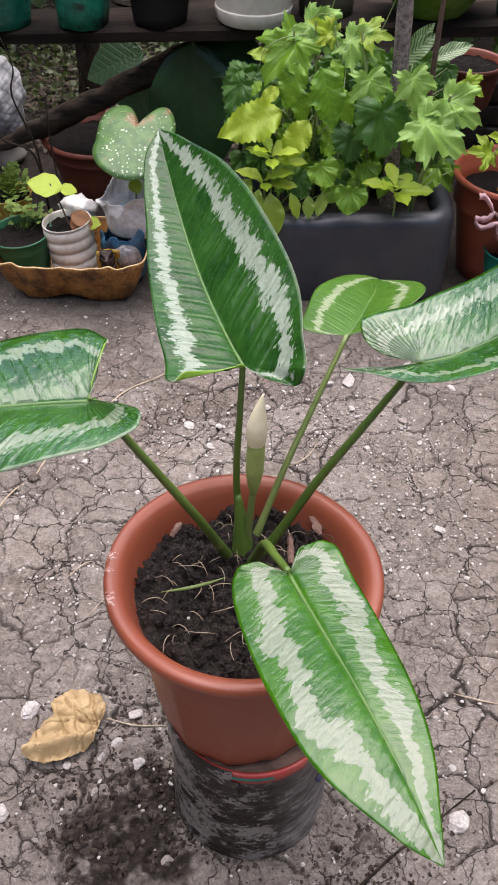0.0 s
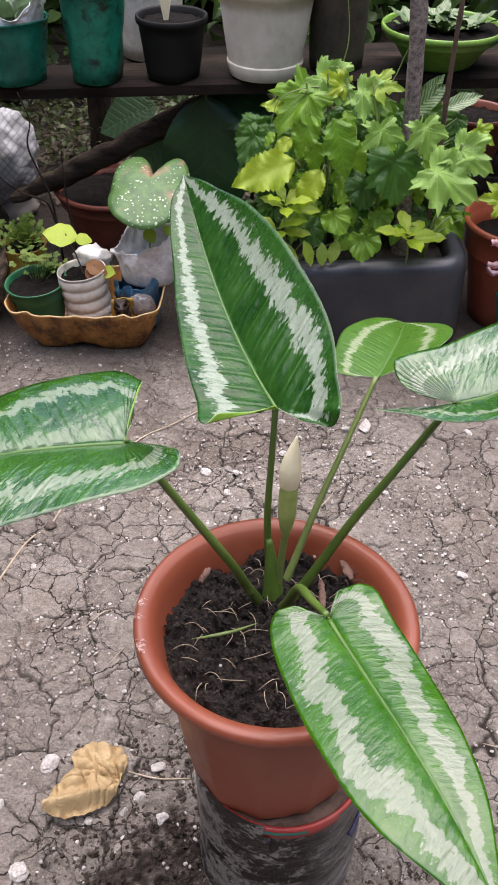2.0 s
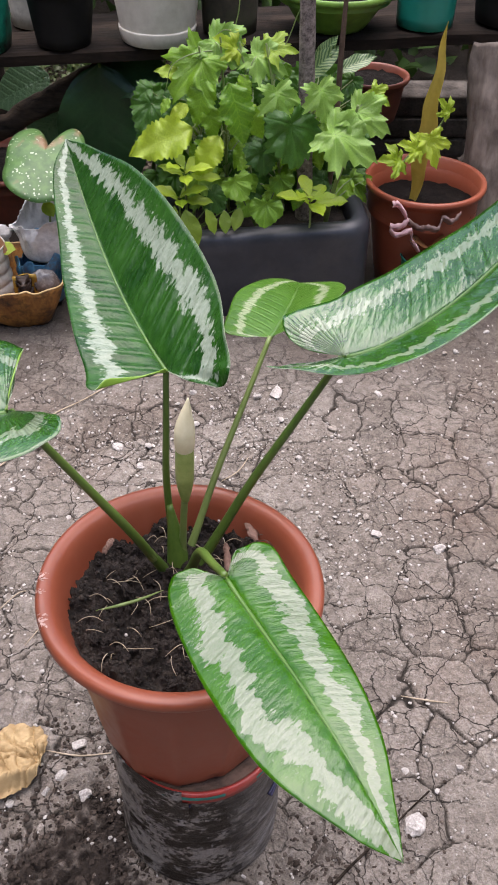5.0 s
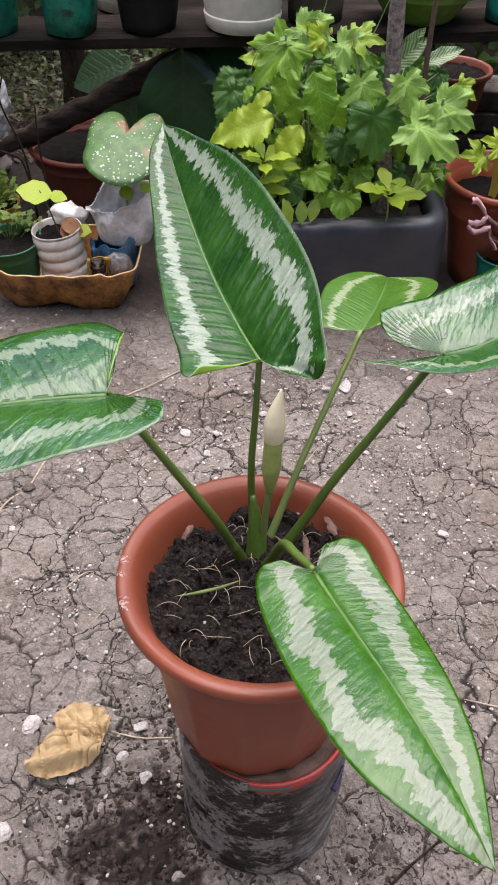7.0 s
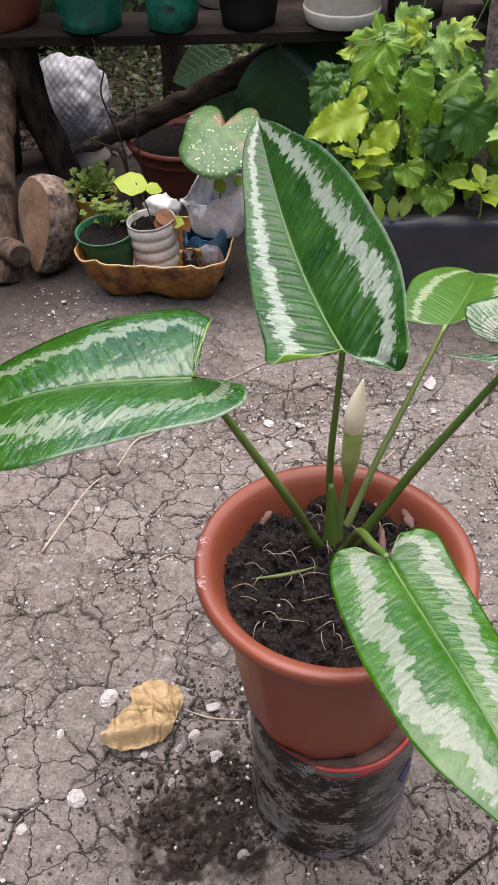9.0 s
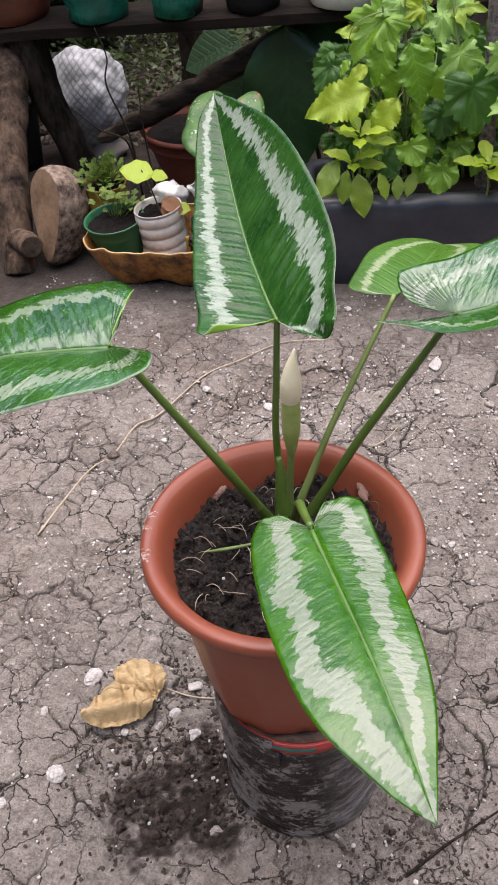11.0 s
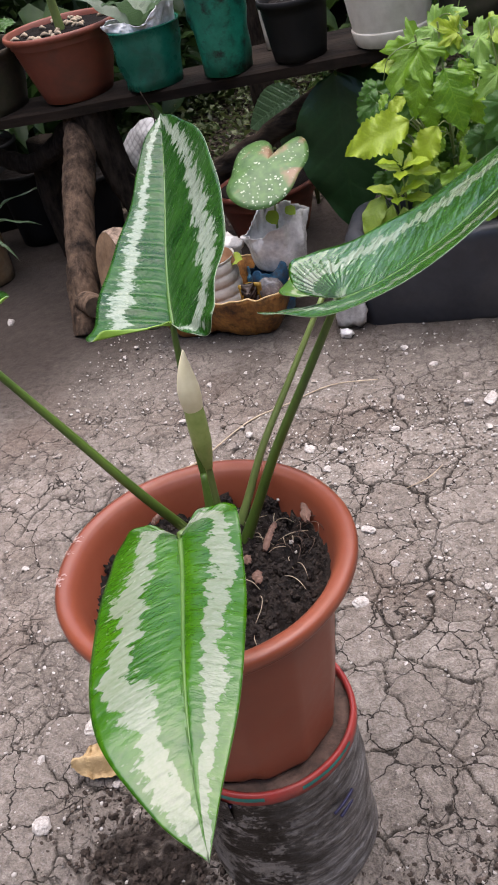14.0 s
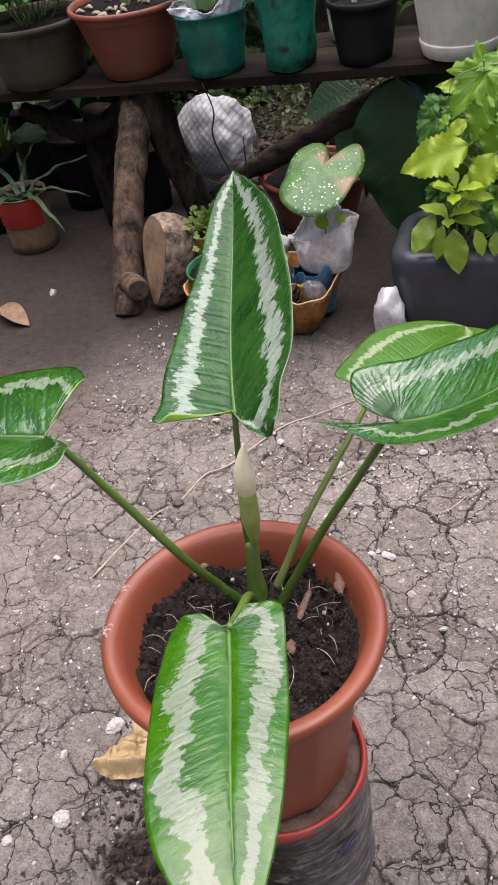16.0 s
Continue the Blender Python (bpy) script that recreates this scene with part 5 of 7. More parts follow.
def ovate(w, p=0.42):
    return lambda t: w * (math.sin(math.pi * min(1, t ** (math.log(0.5) / math.log(p)))) ** 0.85 if 0 < t < 1 else 0.0) + 0.002


def toothed(w, p=0.42, n=22, d=0.06):
    f = ovate(w, p)
    return lambda t: f(t) * (1 + d * (abs((t * n) % 2 - 1) - 0.5))


OVATE_LIME = leaf_mesh("leaf", toothed(0.30, 0.42, 26, 0.2), CHARTREUSE, 0.6, 0.25, 40, 5, 0.06)
ROSETTE_LIME = leaf_mesh("leaf", ovate(0.21, 0.6), CHARTREUSE, 0.3, 0.35)
VINE_A = lobed_mesh("leaf", VINE, 5, 0.47, 0.13, 0.5, 1)
VINE_B = lobed_mesh("leaf", PALE_VINE, 5, 0.38, 0.13, 0.6, 2)
VINE_C = lobed_mesh("leaf", VINE_DEEP, 5, 0.21, 0.10, 0.5, 3)
LIME_VINE = lobed_mesh("leaf", CHARTREUSE, 5, 0.50, 0.13, 0.55, 4)
HERB_LEAF = lobed_mesh("leaf", HERB, 5, 0.3, 0.1, 0.3, 6)
BROAD_VINE = leaf_mesh("leaf", toothed(0.31, 0.40, 24, 0.2), VINE_PLAIN, 0.6, 0.2, 40, 5, 0.06)
STRAP_LEAF = leaf_mesh("leaf", lambda t: 0.035 * (1 - t) ** 0.5 + 0.001, STRAPPY, 1.4, 0.3, 18, 2)
STRIPED_LEAF = leaf_mesh("leaf", ovate(0.20, 0.5), PALE_STRIPED, 0.3, 0.3)
RUST_LEAF = leaf_mesh("leaf", ovate(0.36, 0.5), RUST, 0.9, 0.4)
YOUNG_LEAF = leaf_mesh("leaf", ovate(0.40, 0.45), CHARTREUSE, 0.3, 0.05)
DEEP_LEAF = leaf_mesh("leaf", ovate(0.27, 0.4), DEEP, 0.3, 0.15, 20, 6)


def stems_to(parent, foot, top, r, mat, sag=0.0):
    a, b = Vector(foot), Vector(top)
    m = a.lerp(b, 0.5) + Vector((0, 0, sag))
    return part("stem", tube([a, m, b], [r, r * 0.85, r * 0.6], 6, 5), mat, parent)


INK_DARK = mottled("dark_print", (0.02, 0.012, 0.008), (0.06, 0.03, 0.015), 60, 0.5, 200, 0.0003, 0.3)


# ---- the tray of small pots ----
def rounded_box(sx, sy, h, r_bottom, r_top, wall, flare=0.0, dip=0.0, n=9, seed=0, ragged=0.0, mids=0):
    """An open rounded tub: outside and inside skins, walls of real thickness, corners rounded."""
    def ring(z, grow, inset):
        pts = []
        r = r_bottom + (r_top - r_bottom) * z / h
        ax, ay = sx / 2 + grow - inset, sy / 2 + grow - inset
        r = max(0.004, r - inset)
        for cx, cy, a0 in ((ax - r, ay - r, 0), (-ax + r, ay - r, 90), (-ax + r, -ay + r, 180), (ax - r, -ay + r, 270)):
            for k in range(n):
                a = radians(a0 + 90 * k / (n - 1))
                x, y = cx + r * math.cos(a), cy + r * math.sin(a)
                zz = z
                if z >= h * 0.98:
                    zz += ragged * noise.noise((x * 24 + seed, y * 24, 0)) - dip * math.exp(-((x / (sx * 0.28)) ** 2)) * (1 if y < 0 else 0.4)
                pts.append((x, y, zz))
            for k in range(mids):
                pts.append(None)
        # points along each straight side
        count = len(pts)
        for k, q in enumerate(pts):
            if q is None:
                step_on = 1
                while pts[(k + step_on) % count] is None:
                    step_on += 1
                a, b = pts[k - 1], pts[(k + step_on) % count]
                f = 1 / (step_on + 1)
                pts[k] = tuple(a[c] + (b[c] - a[c]) * f for c in range(3))
        return pts
    levels = [(0.0, -0.012, 0), (0.004, -0.004, 0), (0.012, 0, 0), (h * 0.5, flare * 0.5, 0), (h * 0.9, flare * 0.92, 0), (h * 0.985, flare, 0), (h, flare - wall * 0.4, 0), (h * 0.985, flare - wall, 0), (h * 0.5, flare * 0.5 - wall, 0), (0.012, -wall, 0)]
    verts, faces = [], []
    for z, g, i in levels:
        verts += ring(z, g, i)
    m = 4 * (n + mids)
    for j in range(len(levels) - 1):
        for k in range(m):
            l = (k + 1) % m
            faces.append((j * m + k, j * m + l, (j + 1) * m + l, (j + 1) * m + k))
    faces.append(tuple(reversed(range(m))))
    faces.append(tuple((len(levels) - 1) * m + k for k in range(m)))
    return verts, faces


TRAY = (-0.268, 1.522, 0.0)


def build_tray():
    t = thing("cut_plastic_tray", TRAY, "stained yellow-brown tray cut from a plastic can, holding small pots", "tray")
    v, f = rounded_box(0.205, 0.115, 0.090, 0.03, 0.034, 0.003, 0.028, 0.0, 9, 3, 0.008, 24)
    out = []
    for x, y, z in v:
        arch = math.exp(-((x + 0.005) / 0.032) ** 4)
        z2 = z + (0.008 * arch if z < 0.02 else 0)
        push = 0.006 * max(0.0, math.cos(x * 78 + 0.6)) ** 6 * (1 if y < 0 else 0)
        if z > 0.07:
            z2 += 0.004 * noise.noise((x * 40, y * 40, 1)) - 0.006 * math.exp(-(x / 0.09) ** 4) * (1 if y < 0 else 0.4)
        out.append((x, y + push, z2))
    part("body", (out, f), YELLOW_PLASTIC, t, smooth=True)
    edge = out[6 * 132:7 * 132]
    ring = [Vector(q) + Vector((0, 0, 0.0004)) for q in edge] + [Vector(edge[0])]
    part("cut_edge", tube(ring, [0.0013, 0.0018, 0.0011, 0.0016, 0.0013], 6, 2, 0.5, 2), PALE_RIM, t, "ragged pale cut edge")
    return t


build_tray()


def pot(name, place, r0, r1, h, mat, label, category, lip=0.004, soil=True, soil_drop=0.012, wobble=0.0006, seed=0, group="", ridges=0, lip_h=0.012, n=40, tilt=(0, 0)):
    """A flared pot with a lip, an inner wall and its soil."""
    p = thing(name, place, label, category, group)
    p.matrix_basis = pose(*place, tilt[0], tilt[1], 0)
    prof = [(0.0, 0.003), (r0 * 0.9, 0.0), (r0, 0.002)]
    steps = 48 if ridges else 6
    for i in range(steps):
        t = (i + 1) / steps
        z = 0.002 + (h - lip_h - 0.002) * t
        rr = r0 + (r1 - r0) * z / h
        if ridges:
            rr += 0.0040 * (abs(math.sin(math.pi * ridges * t)) ** 0.45 - 0.7)
        prof.append((rr, z))
    prof += [(r1 + lip * 0.7, h - lip_h + 0.001), (r1 + lip, h - lip_h * 0.5), (r1 + lip * 0.8, h - 0.0008), (r1 + lip * 0.2, h), (r1 - 0.003, h - 0.002), (r1 - 0.004, h - soil_drop - 0.012)]
    part("body", lathe(prof, n, wobble, seed), mat, p)
    if soil:
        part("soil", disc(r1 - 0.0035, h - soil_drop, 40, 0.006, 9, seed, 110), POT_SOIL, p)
    return p


# green cup, ribbed white bottle and packets in the tray
pot("cut_cup_pot", (-0.346, 1.512, 0.022), 0.032, 0.051, 0.090, GREEN_PLASTIC, "green plastic cup of soil standing in the tray", "flower pot", 0.0015, lip_h=0.004, seed=4, tilt=(4, -4))
white = pot("cut_bottle_pot", (-0.264, 1.515, 0.022), 0.038, 0.041, 0.108, WHITE_PLASTIC, "ribbed dirty white bottle bottom with soil and a seedling", "flower pot", 0.0004, ridges=5, lip_h=0.004, wobble=0.0012, seed=6, tilt=(0, -6))
seedling = thing("seedling", (-0.268, 1.518, 0.105), "young seedling with one lime leaf and a rusty one", "plant")
stems_to(seedling, (0, 0, 0), (-0.028, 0.004, 0.085), 0.0016, STEM_RED, 0.006)
stems_to(seedling, (0.002, 0.002, 0), (0.018, -0.006, 0.035), 0.0016, STEM_RED)
put_leaf(seedling, YOUNG_LEAF, (-0.008, 0.006, 0.078), (-1, -0.1, 0.25), (0.1, -0.5, 1), 0.058, label="lime green young leaf")
put_leaf(seedling, YOUNG_LEAF, (-0.014, 0.006, 0.078), (1, -0.1, -0.1), (0.1, -0.5, 1), 0.03)
put_leaf(seedling, RUST_LEAF, (0.002, -0.002, 0.036), (1, -0.5, -0.1), (0, -0.6, 1), 0.040, label="rust brown wilting leaf")
put_leaf(seedling, RUST_LEAF, (0.006, 0.002, 0.030), (0.6, -1, -0.5), (0.3, -0.6, 1), 0.036)
put_leaf(seedling, YOUNG_LEAF, (0.02, 0, 0.02), (1, -0.4, 0.2), (0, -0.6, 1), 0.034)


def crumple(sx, sy, sz, seed, rough=0.35, level=3):
    v, f = rock(1.0, seed, rough, 1.0, level)
    out = []
    for x, y, z in v:
        q = Vector((x, y, z))
        k = 1 + 0.22 * abs(noise.noise(q * 3.3 + Vector((seed, 0, 0)))) - 0.16 * abs(noise.noise(q * 6.1))
        out.append((x * sx * k, y * sy * k, z * sz * k))
    return out, f


packet = thing("yellow_packet", (-0.203, 1.482, 0.048), "flat yellow printed packet leaning in the tray", "packet", turn=12)
sheet = [(x / 8 * 0.038 - 0.019 + 0.002 * noise.noise((z, x * 0.4, 1)), y * 0.004 + 0.003 * math.sin(x * 0.9 + z * 0.5), z / 8 * 0.046) for y in (0, 1) for z in range(9) for x in range(9)]
faces = [(o + z * 9 + x, o + z * 9 + x + 1, o + z * 9 + x + 10, o + z * 9 + x + 9)[::(1 if o == 0 else -1)] for o in (0, 81) for z in range(8) for x in range(8)]
border = [z * 9 + x for z, x in [(0, x) for x in range(8)] + [(z, 8) for z in range(8)] + [(8, x) for x in range(8, 0, -1)] + [(z, 0) for z in range(8, 0, -1)]]
faces += [(a, a + 81, b + 81, b) for a, b in zip(border, border[1:] + border[:1])]
part("wrapper", (sheet, faces), YELLOW_FILM, packet)
for k in range(4):
    part("print_bar", moved(rounded_box(0.026 - 0.005 * (k % 2), 0.002, 0.0028, 0.001, 0.001, 0.0006, 0, 0, 2), pose(-0.001 * k, -0.0026, 0.012 + 0.008 * k)), INK_DARK, packet, "dark unreadable print")
strewn("clear_packet", crumple(0.022, 0.016, 0.026, 17), FILM_SHINE, (-0.176, 1.500, 0.070), "crumpled cloudy plastic packet lying in the tray", "packet")


def open_bag(name, place, r, h, mat, seed, label, squash=0.7, flare=1.15):
    """A crumpled soft bag, open at the top, with folds and an uneven mouth."""
    n, m = 96, 22
    verts, faces = [], []
    for j in range(m + 1):
        t = j / m
        for i in range(n):
            a = 2 * math.pi * i / n
            d = Vector((math.cos(a), math.sin(a), 0))
            fold = 1.3 * abs(noise.noise(d * 3.4 + Vector((0, seed, t * 1.5)))) + 0.6 * abs(noise.noise(d * 7.5 + Vector((seed, t * 3, 0))))
            k = 1 + 0.22 * noise.noise(d * 1.4 + Vector((seed, 0, t * 2))) * t - (0.20 * fold + 0.07 * abs(noise.noise(d * 15 + Vector((seed, t * 7, 1))))) * t
            rr = r * (0.75 + (flare - 0.75) * t ** 0.7) * k
            z = h * t + h * t ** 3 * (0.22 * math.cos(a - 0.5) + 0.40 * noise.noise(d * 1.3 + Vector((0, 0, seed))) + 0.05 * noise.noise(d * 4 + Vector((seed, 3, 0))))
            verts.append((rr * d.x, rr * d.y * squash, z))
    for j in range(m):
        for i in range(n):
            k = (i + 1) % n
            a, b, c, d = j * n + i, j * n + k, (j + 1) * n + k, (j + 1) * n + i
            faces += [(a, b, c), (a, c, d)] if (i + j) % 2 else [(a, b, d), (b, c, d)]
    faces.append(tuple(reversed(range(n))))
    ob = mesh_object(name, verts, faces, mat)
    ob.matrix_basis = pose(*place)
    s = ob.modifiers.new("thickness", "SOLIDIFY")
    s.thickness, s.offset = 0.0009, -1
    return tagged(ob, label, "bag")


open_bag("printed_bag", (-0.186, 1.545, 0.014), 0.045, 0.095, BLUE_FILM, 2, "blue printed soil bag standing in the tray", 0.75, 0.98)
open_bag("grow_bag", (-0.168, 1.56, 0.088), 0.056, 0.082, SILVER_FOIL, 5, "crumpled silvery plastic grow bag, open, of the spotted plant", 0.66, 1.12)
strewn("silver_wrapper", crumple(0.03, 0.018, 0.022, 23, 0.5), SILVER_FOIL, (-0.265, 1.565, 0.125), "crumpled shiny silver wrapper behind the white bottle", "wrapper")


# ---- spotted caladium, herbs and flowers ----
def spotted_material():
    m, nt, bs = material("spotted_leaf")
    n1, n2 = noise_tex(nt, 55, 4, 0.6), noise_tex(nt, 16, 3, 0.5)
    col = ramp(nt, n1, [(0.35, (0.028, 0.085, 0.016)), (0.65, (0.070, 0.16, 0.034))])
    vor = nt.nodes.new("ShaderNodeTexVoronoi")
    vor.inputs["Scale"].default_value = 165
    vor.inputs["Randomness"].default_value = 1.0
    link(nt, coords(nt), vor.inputs["Vector"])
    spots = math_node(nt, "LESS_THAN", math_node(nt, "ADD", vor.outputs["Distance"], math_node(nt, "MULTIPLY_ADD", n1, 0.9, math_node(nt, "MULTIPLY", noise_tex(nt, 38, 2, 0.5), 0.9))), 1.07)
    rosy = ramp(nt, n2, [(0.56, (0, 0, 0)), (0.64, (0.6, 0.6, 0.6))])
    col = mix(nt, rosy, col, (0.32, 0.14, 0.10))
    col = mix(nt, math_node(nt, "MULTIPLY", spots, 0.7), col, (0.55, 0.62, 0.46))
    link(nt, col, bs.inputs["Base Color"])
    bs.inputs["Roughness"].default_value = 0.5
    bump(nt, bs, n1, 0.4, 0.0015)
    return m


SPOTTED = spotted_material()


def heart_blade(name, size, mat, parent, base, way, up, label=""):
    """A broad heart: two round lobes behind the stalk and a blunt tip, gently waved."""
    n, rings = 72, 9
    verts, faces = [(0, 0, 0)], []
    for k in range(1, rings + 1):
        for i in range(n):
            a = -math.pi + 2 * math.pi * i / n
            r = 0.46 + 0.14 * math.cos(a) ** 2 + (0.10 if abs(a) < 1.2 else 0) * math.cos(a * 1.3)
            r *= 1 - 0.70 * math.exp(-((abs(a) - math.pi) / 0.30) ** 2)
            r *= size * k / rings
            x, y = r * math.sin(a), r * math.cos(a)
            q = (k / rings) ** 2
            verts.append((x, y, size * (0.08 * abs(x / size) - 0.10 * q + 0.03 * q * math.sin(4 * a))))
    for i in range(n):
        faces.append((0, 1 + i, 1 + (i + 1) % n))
    for k in range(rings - 1):
        for i in range(n):
            j = (i + 1) % n
            faces.append((1 + k * n + i, 1 + (k + 1) * n + i, 1 + (k + 1) * n + j, 1 + k * n + j))
    o = mesh_object(name, verts, [f[::-1] for f in faces], mat)
    me = o.data
    bpy.data.objects.remove(o)
    ob = put_leaf(parent, me, base, way, up, 1.0, name, label)
    s = ob.modifiers.new("thickness", "SOLIDIFY")
    s.thickness = 0.0008
    return ob


caladium = thing("caladium", (-0.165, 1.56, 0.12), "spotted caladium with one broad heart leaf, rooted in a silvery bag", "plant")
heart_blade("leaf", 0.135, SPOTTED, caladium, (0.008, -0.004, 0.152), (-0.14, -0.92, -0.34), (0.0, -0.30, 0.95), "green heart leaf with white and rosy spots")
stems_to(caladium, (0, 0, 0), (0.012, 0.0, 0.15), 0.0022, PETIOLE_PALE, 0.01)
put_leaf(caladium, YOUNG_LEAF, (0.0, -0.02, 0.075), (0.5, -0.6, -0.5), (0, -0.6, 1), 0.028)
put_leaf(caladium, YOUNG_LEAF, (0.03, -0.02, 0.08), (0.6, -0.4, -0.3), (0, -0.6, 1), 0.022)

herb = thing("herb_tuft", (-0.355, 1.525, 0.09), "tuft of small-leaved green herbs growing from a green cup", "plant")
rnd = random.Random(21)
for i in range(60):
    a, r, z = rnd.uniform(0, 6.28), rnd.uniform(0.005, 0.05), rnd.uniform(0.005, 0.055)
    top = (r * math.cos(a) - 0.01 + 0.03 * (i % 2), r * math.sin(a) * 0.6 + 0.02, z)
    if i % 3 == 0:
        stems_to(herb, (0, 0, -0.005), top, 0.0009, PETIOLE)
    put_leaf(herb, HERB_LEAF, top, (math.cos(a), math.sin(a) - 0.4, 0.1), (rnd.uniform(-0.5, 0.5), -0.5, 1), rnd.uniform(0.006, 0.012))

mum = pot("small_flower_pot", (-0.395, 1.605, 0.0), 0.032, 0.040, 0.128, YELLOW_FILM, "small ochre pot with green herbs behind the tray", "flower pot", 0.001, lip_h=0.004, seed=9)
mum_plant = thing("herb_tuft", (-0.395, 1.605, 0.118), "bushy pale green herb growing from an ochre pot", "plant")
for i in range(170):
    a, b = rnd.uniform(0, 6.28), rnd.uniform(0.35, 1.4)
    d = Vector((math.cos(a) * math.cos(b), math.sin(a) * math.cos(b), math.sin(b)))
    put_leaf(mum_plant, HERB_LEAF, d * rnd.uniform(0.025, 0.055), d + Vector((0, -0.3, 0)), (rnd.uniform(-0.4, 0.4), -0.4, 1), rnd.uniform(0.005, 0.011))
    if i % 5 == 0:
        stems_to(mum_plant, (0, 0, 0), tuple(d * 0.04), 0.0009, PETIOLE)

VINE_YOUNG = foliage("young_seedling_green", (0.10, 0.20, 0.012), (0.24, 0.36, 0.03), 0.33, 0.3)

# ---- the charcoal tub and its plants ----
TUB = (0.166, 1.590, 0.0)


def build_tub():
    t = thing("planter_tub", TUB, "charcoal plastic tub with rounded corners, filled with soil and climbing plants", "planter", turn=3)
    t.matrix_basis = pose(TUB[0], TUB[1], -0.006, 0, -2.4, 3)
    v, f = [], []
    levels = [(0.0, 0.004), (0.004, 0.010), (0.014, 0.013), (0.08, 0.016), (0.128, 0.018), (0.146, 0.0185), (0.156, 0.016), (0.163, 0.010), (0.1665, 0.002), (0.1665, -0.007), (0.162, -0.013), (0.150, -0.015), (0.08, -0.018)]
    for z, g in levels:
        r = 0.030 + 0.1 * z * 0.4 + g
        ax, ay = 0.1905 + g, 0.075 + g
        for cx, cy, a0 in ((ax - r, ay - r, 0), (-ax + r, ay - r, 90), (-ax + r, -ay + r, 180), (ax - r, -ay + r, 270)):
            for k in range(13):
                a = radians(a0 + 90 * k / 12)
                x, y = cx + r * math.cos(a), cy + r * math.sin(a)
                v.append((x, y, z + (0.003 * noise.noise((x * 9, y * 9, 2)) if z > 0.1 else 0)))
    m = 52
    for j in range(len(levels) - 1):
        for k in range(m):
            l = (k + 1) % m
            f.append((j * m + k, j * m + l, (j + 1) * m + l, (j + 1) * m + k))
    f.append(tuple(reversed(range(m))))
    part("body", (v, f), GREY_TUB, t)
    s = 0.14
    v, f = [], []
    for i in range(25):
        for j in range(15):
            x, y = -0.172 + 0.344 * i / 24, -0.06 + 0.12 * j / 14
            v.append((x, y, s + 0.005 * noise.noise((x * 40, y * 40, 3))))
    for i in range(24):
        for j in range(14):
            f.append((i * 15 + j, (i + 1) * 15 + j, (i + 1) * 15 + j + 1, i * 15 + j + 1))
    part("soil", (v, f), SOIL, t)


build_tub()
stake = strewn("bark_stake", tube([(0, 0, 0), (-0.004, 0, 0.15), (-0.010, 0.0, 0.3), (-0.022, 0.0, 0.5), (-0.03, 0, 0.62)], [0.0132, 0.0130, 0.0125, 0.012, 0.0115], 16, 14, 0.16, 3), STAKE_BARK, (0.262, 1.60, 0.13), "upright bark-covered stake stuck in the tub", "stake")
strewn("thin_stake", tube([(0, 0, 0), (0.006, 0.0, 0.15), (0.005, 0.0, 0.3), (0.008, 0, 0.42)], [0.0045, 0.0045, 0.004, 0.0035], 8, 10, 0.2, 5), STEM_RED, (0.300, 1.60, 0.13), "thin reddish stem rising from the tub", "stake")


SPILL_LEAF = leaf_mesh("leaf", ovate(0.27, 0.5), VINE_YOUNG, 0.4, 0.2, 16, 4)
HEART_LEAF = lobed_mesh("leaf", VINE, 3, 0.16, 0.04, 0.15, 9, 0.75)


MAIN_STEMS = [curve_points(line, 10) for line in (
    [(0.075, 1.60, 0.14), (0.082, 1.605, 0.24), (0.095, 1.59, 0.34), (0.088, 1.585, 0.42)],
    [(0.135, 1.62, 0.14), (0.130, 1.60, 0.23), (0.128, 1.58, 0.31), (0.120, 1.59, 0.43)],
    [(0.150, 1.60, 0.14), (0.165, 1.585, 0.22), (0.172, 1.57, 0.31), (0.150, 1.60, 0.42)],
    [(0.230, 1.62, 0.14), (0.215, 1.60, 0.24), (0.205, 1.58, 0.34), (0.190, 1.60, 0.42)],
    [(0.295, 1.56, 0.14), (0.300, 1.545, 0.20), (0.310, 1.53, 0.26), (0.318, 1.525, 0.31), (0.325, 1.52, 0.36)],
    [(0.255, 1.63, 0.14), (0.260, 1.60, 0.25), (0.268, 1.56, 0.37)])]


def climbing(name, foot, label, leaves, mesh_choice, stem_mat, r=0.002):
    """Upright stems, with leaves on thin stalks that leave the nearest stem a little lower down."""
    p = thing(name, foot, label, "plant")
    f = Vector(foot)
    for k, line in enumerate(MAIN_STEMS):
        thick = 0.0042 if k == 4 else 0.0026
        part("stem", tube([q - f for q in line[::6] + line[-1:]], [thick, thick * 0.85, thick * 0.5], 8, 6, 0.1, k), stem_mat, p)
    for k, (top, way, up, size, kind) in enumerate(leaves):
        t = Vector(top)
        near = min((q for line in MAIN_STEMS for q in line), key=lambda q: (q - t - Vector((0, 0, -0.025))).length + 2 * max(0, q.z - t.z))
        stems_to(p, tuple(near - f), tuple(t - f), r * 0.8, stem_mat, 0.006)
        put_leaf(p, mesh_choice[kind], t - f, way, up, size)
    return p


rnd = random.Random(4)
vine_foot = (0.16, 1.61, 0.14)
V = []


def add_leaf(base, tip, depth, kind, lean=0.35, widen=1.0):
    (x0, z0), (x1, z1) = base, tip
    way = Vector((x1 - x0, -lean * math.hypot(x1 - x0, z1 - z0), z1 - z0))
    up = (rnd.uniform(-0.25, 0.25), -0.75, rnd.uniform(0.55, 0.95))
    V.append(((x0, depth, z0), way, up, way.length * widen, kind))


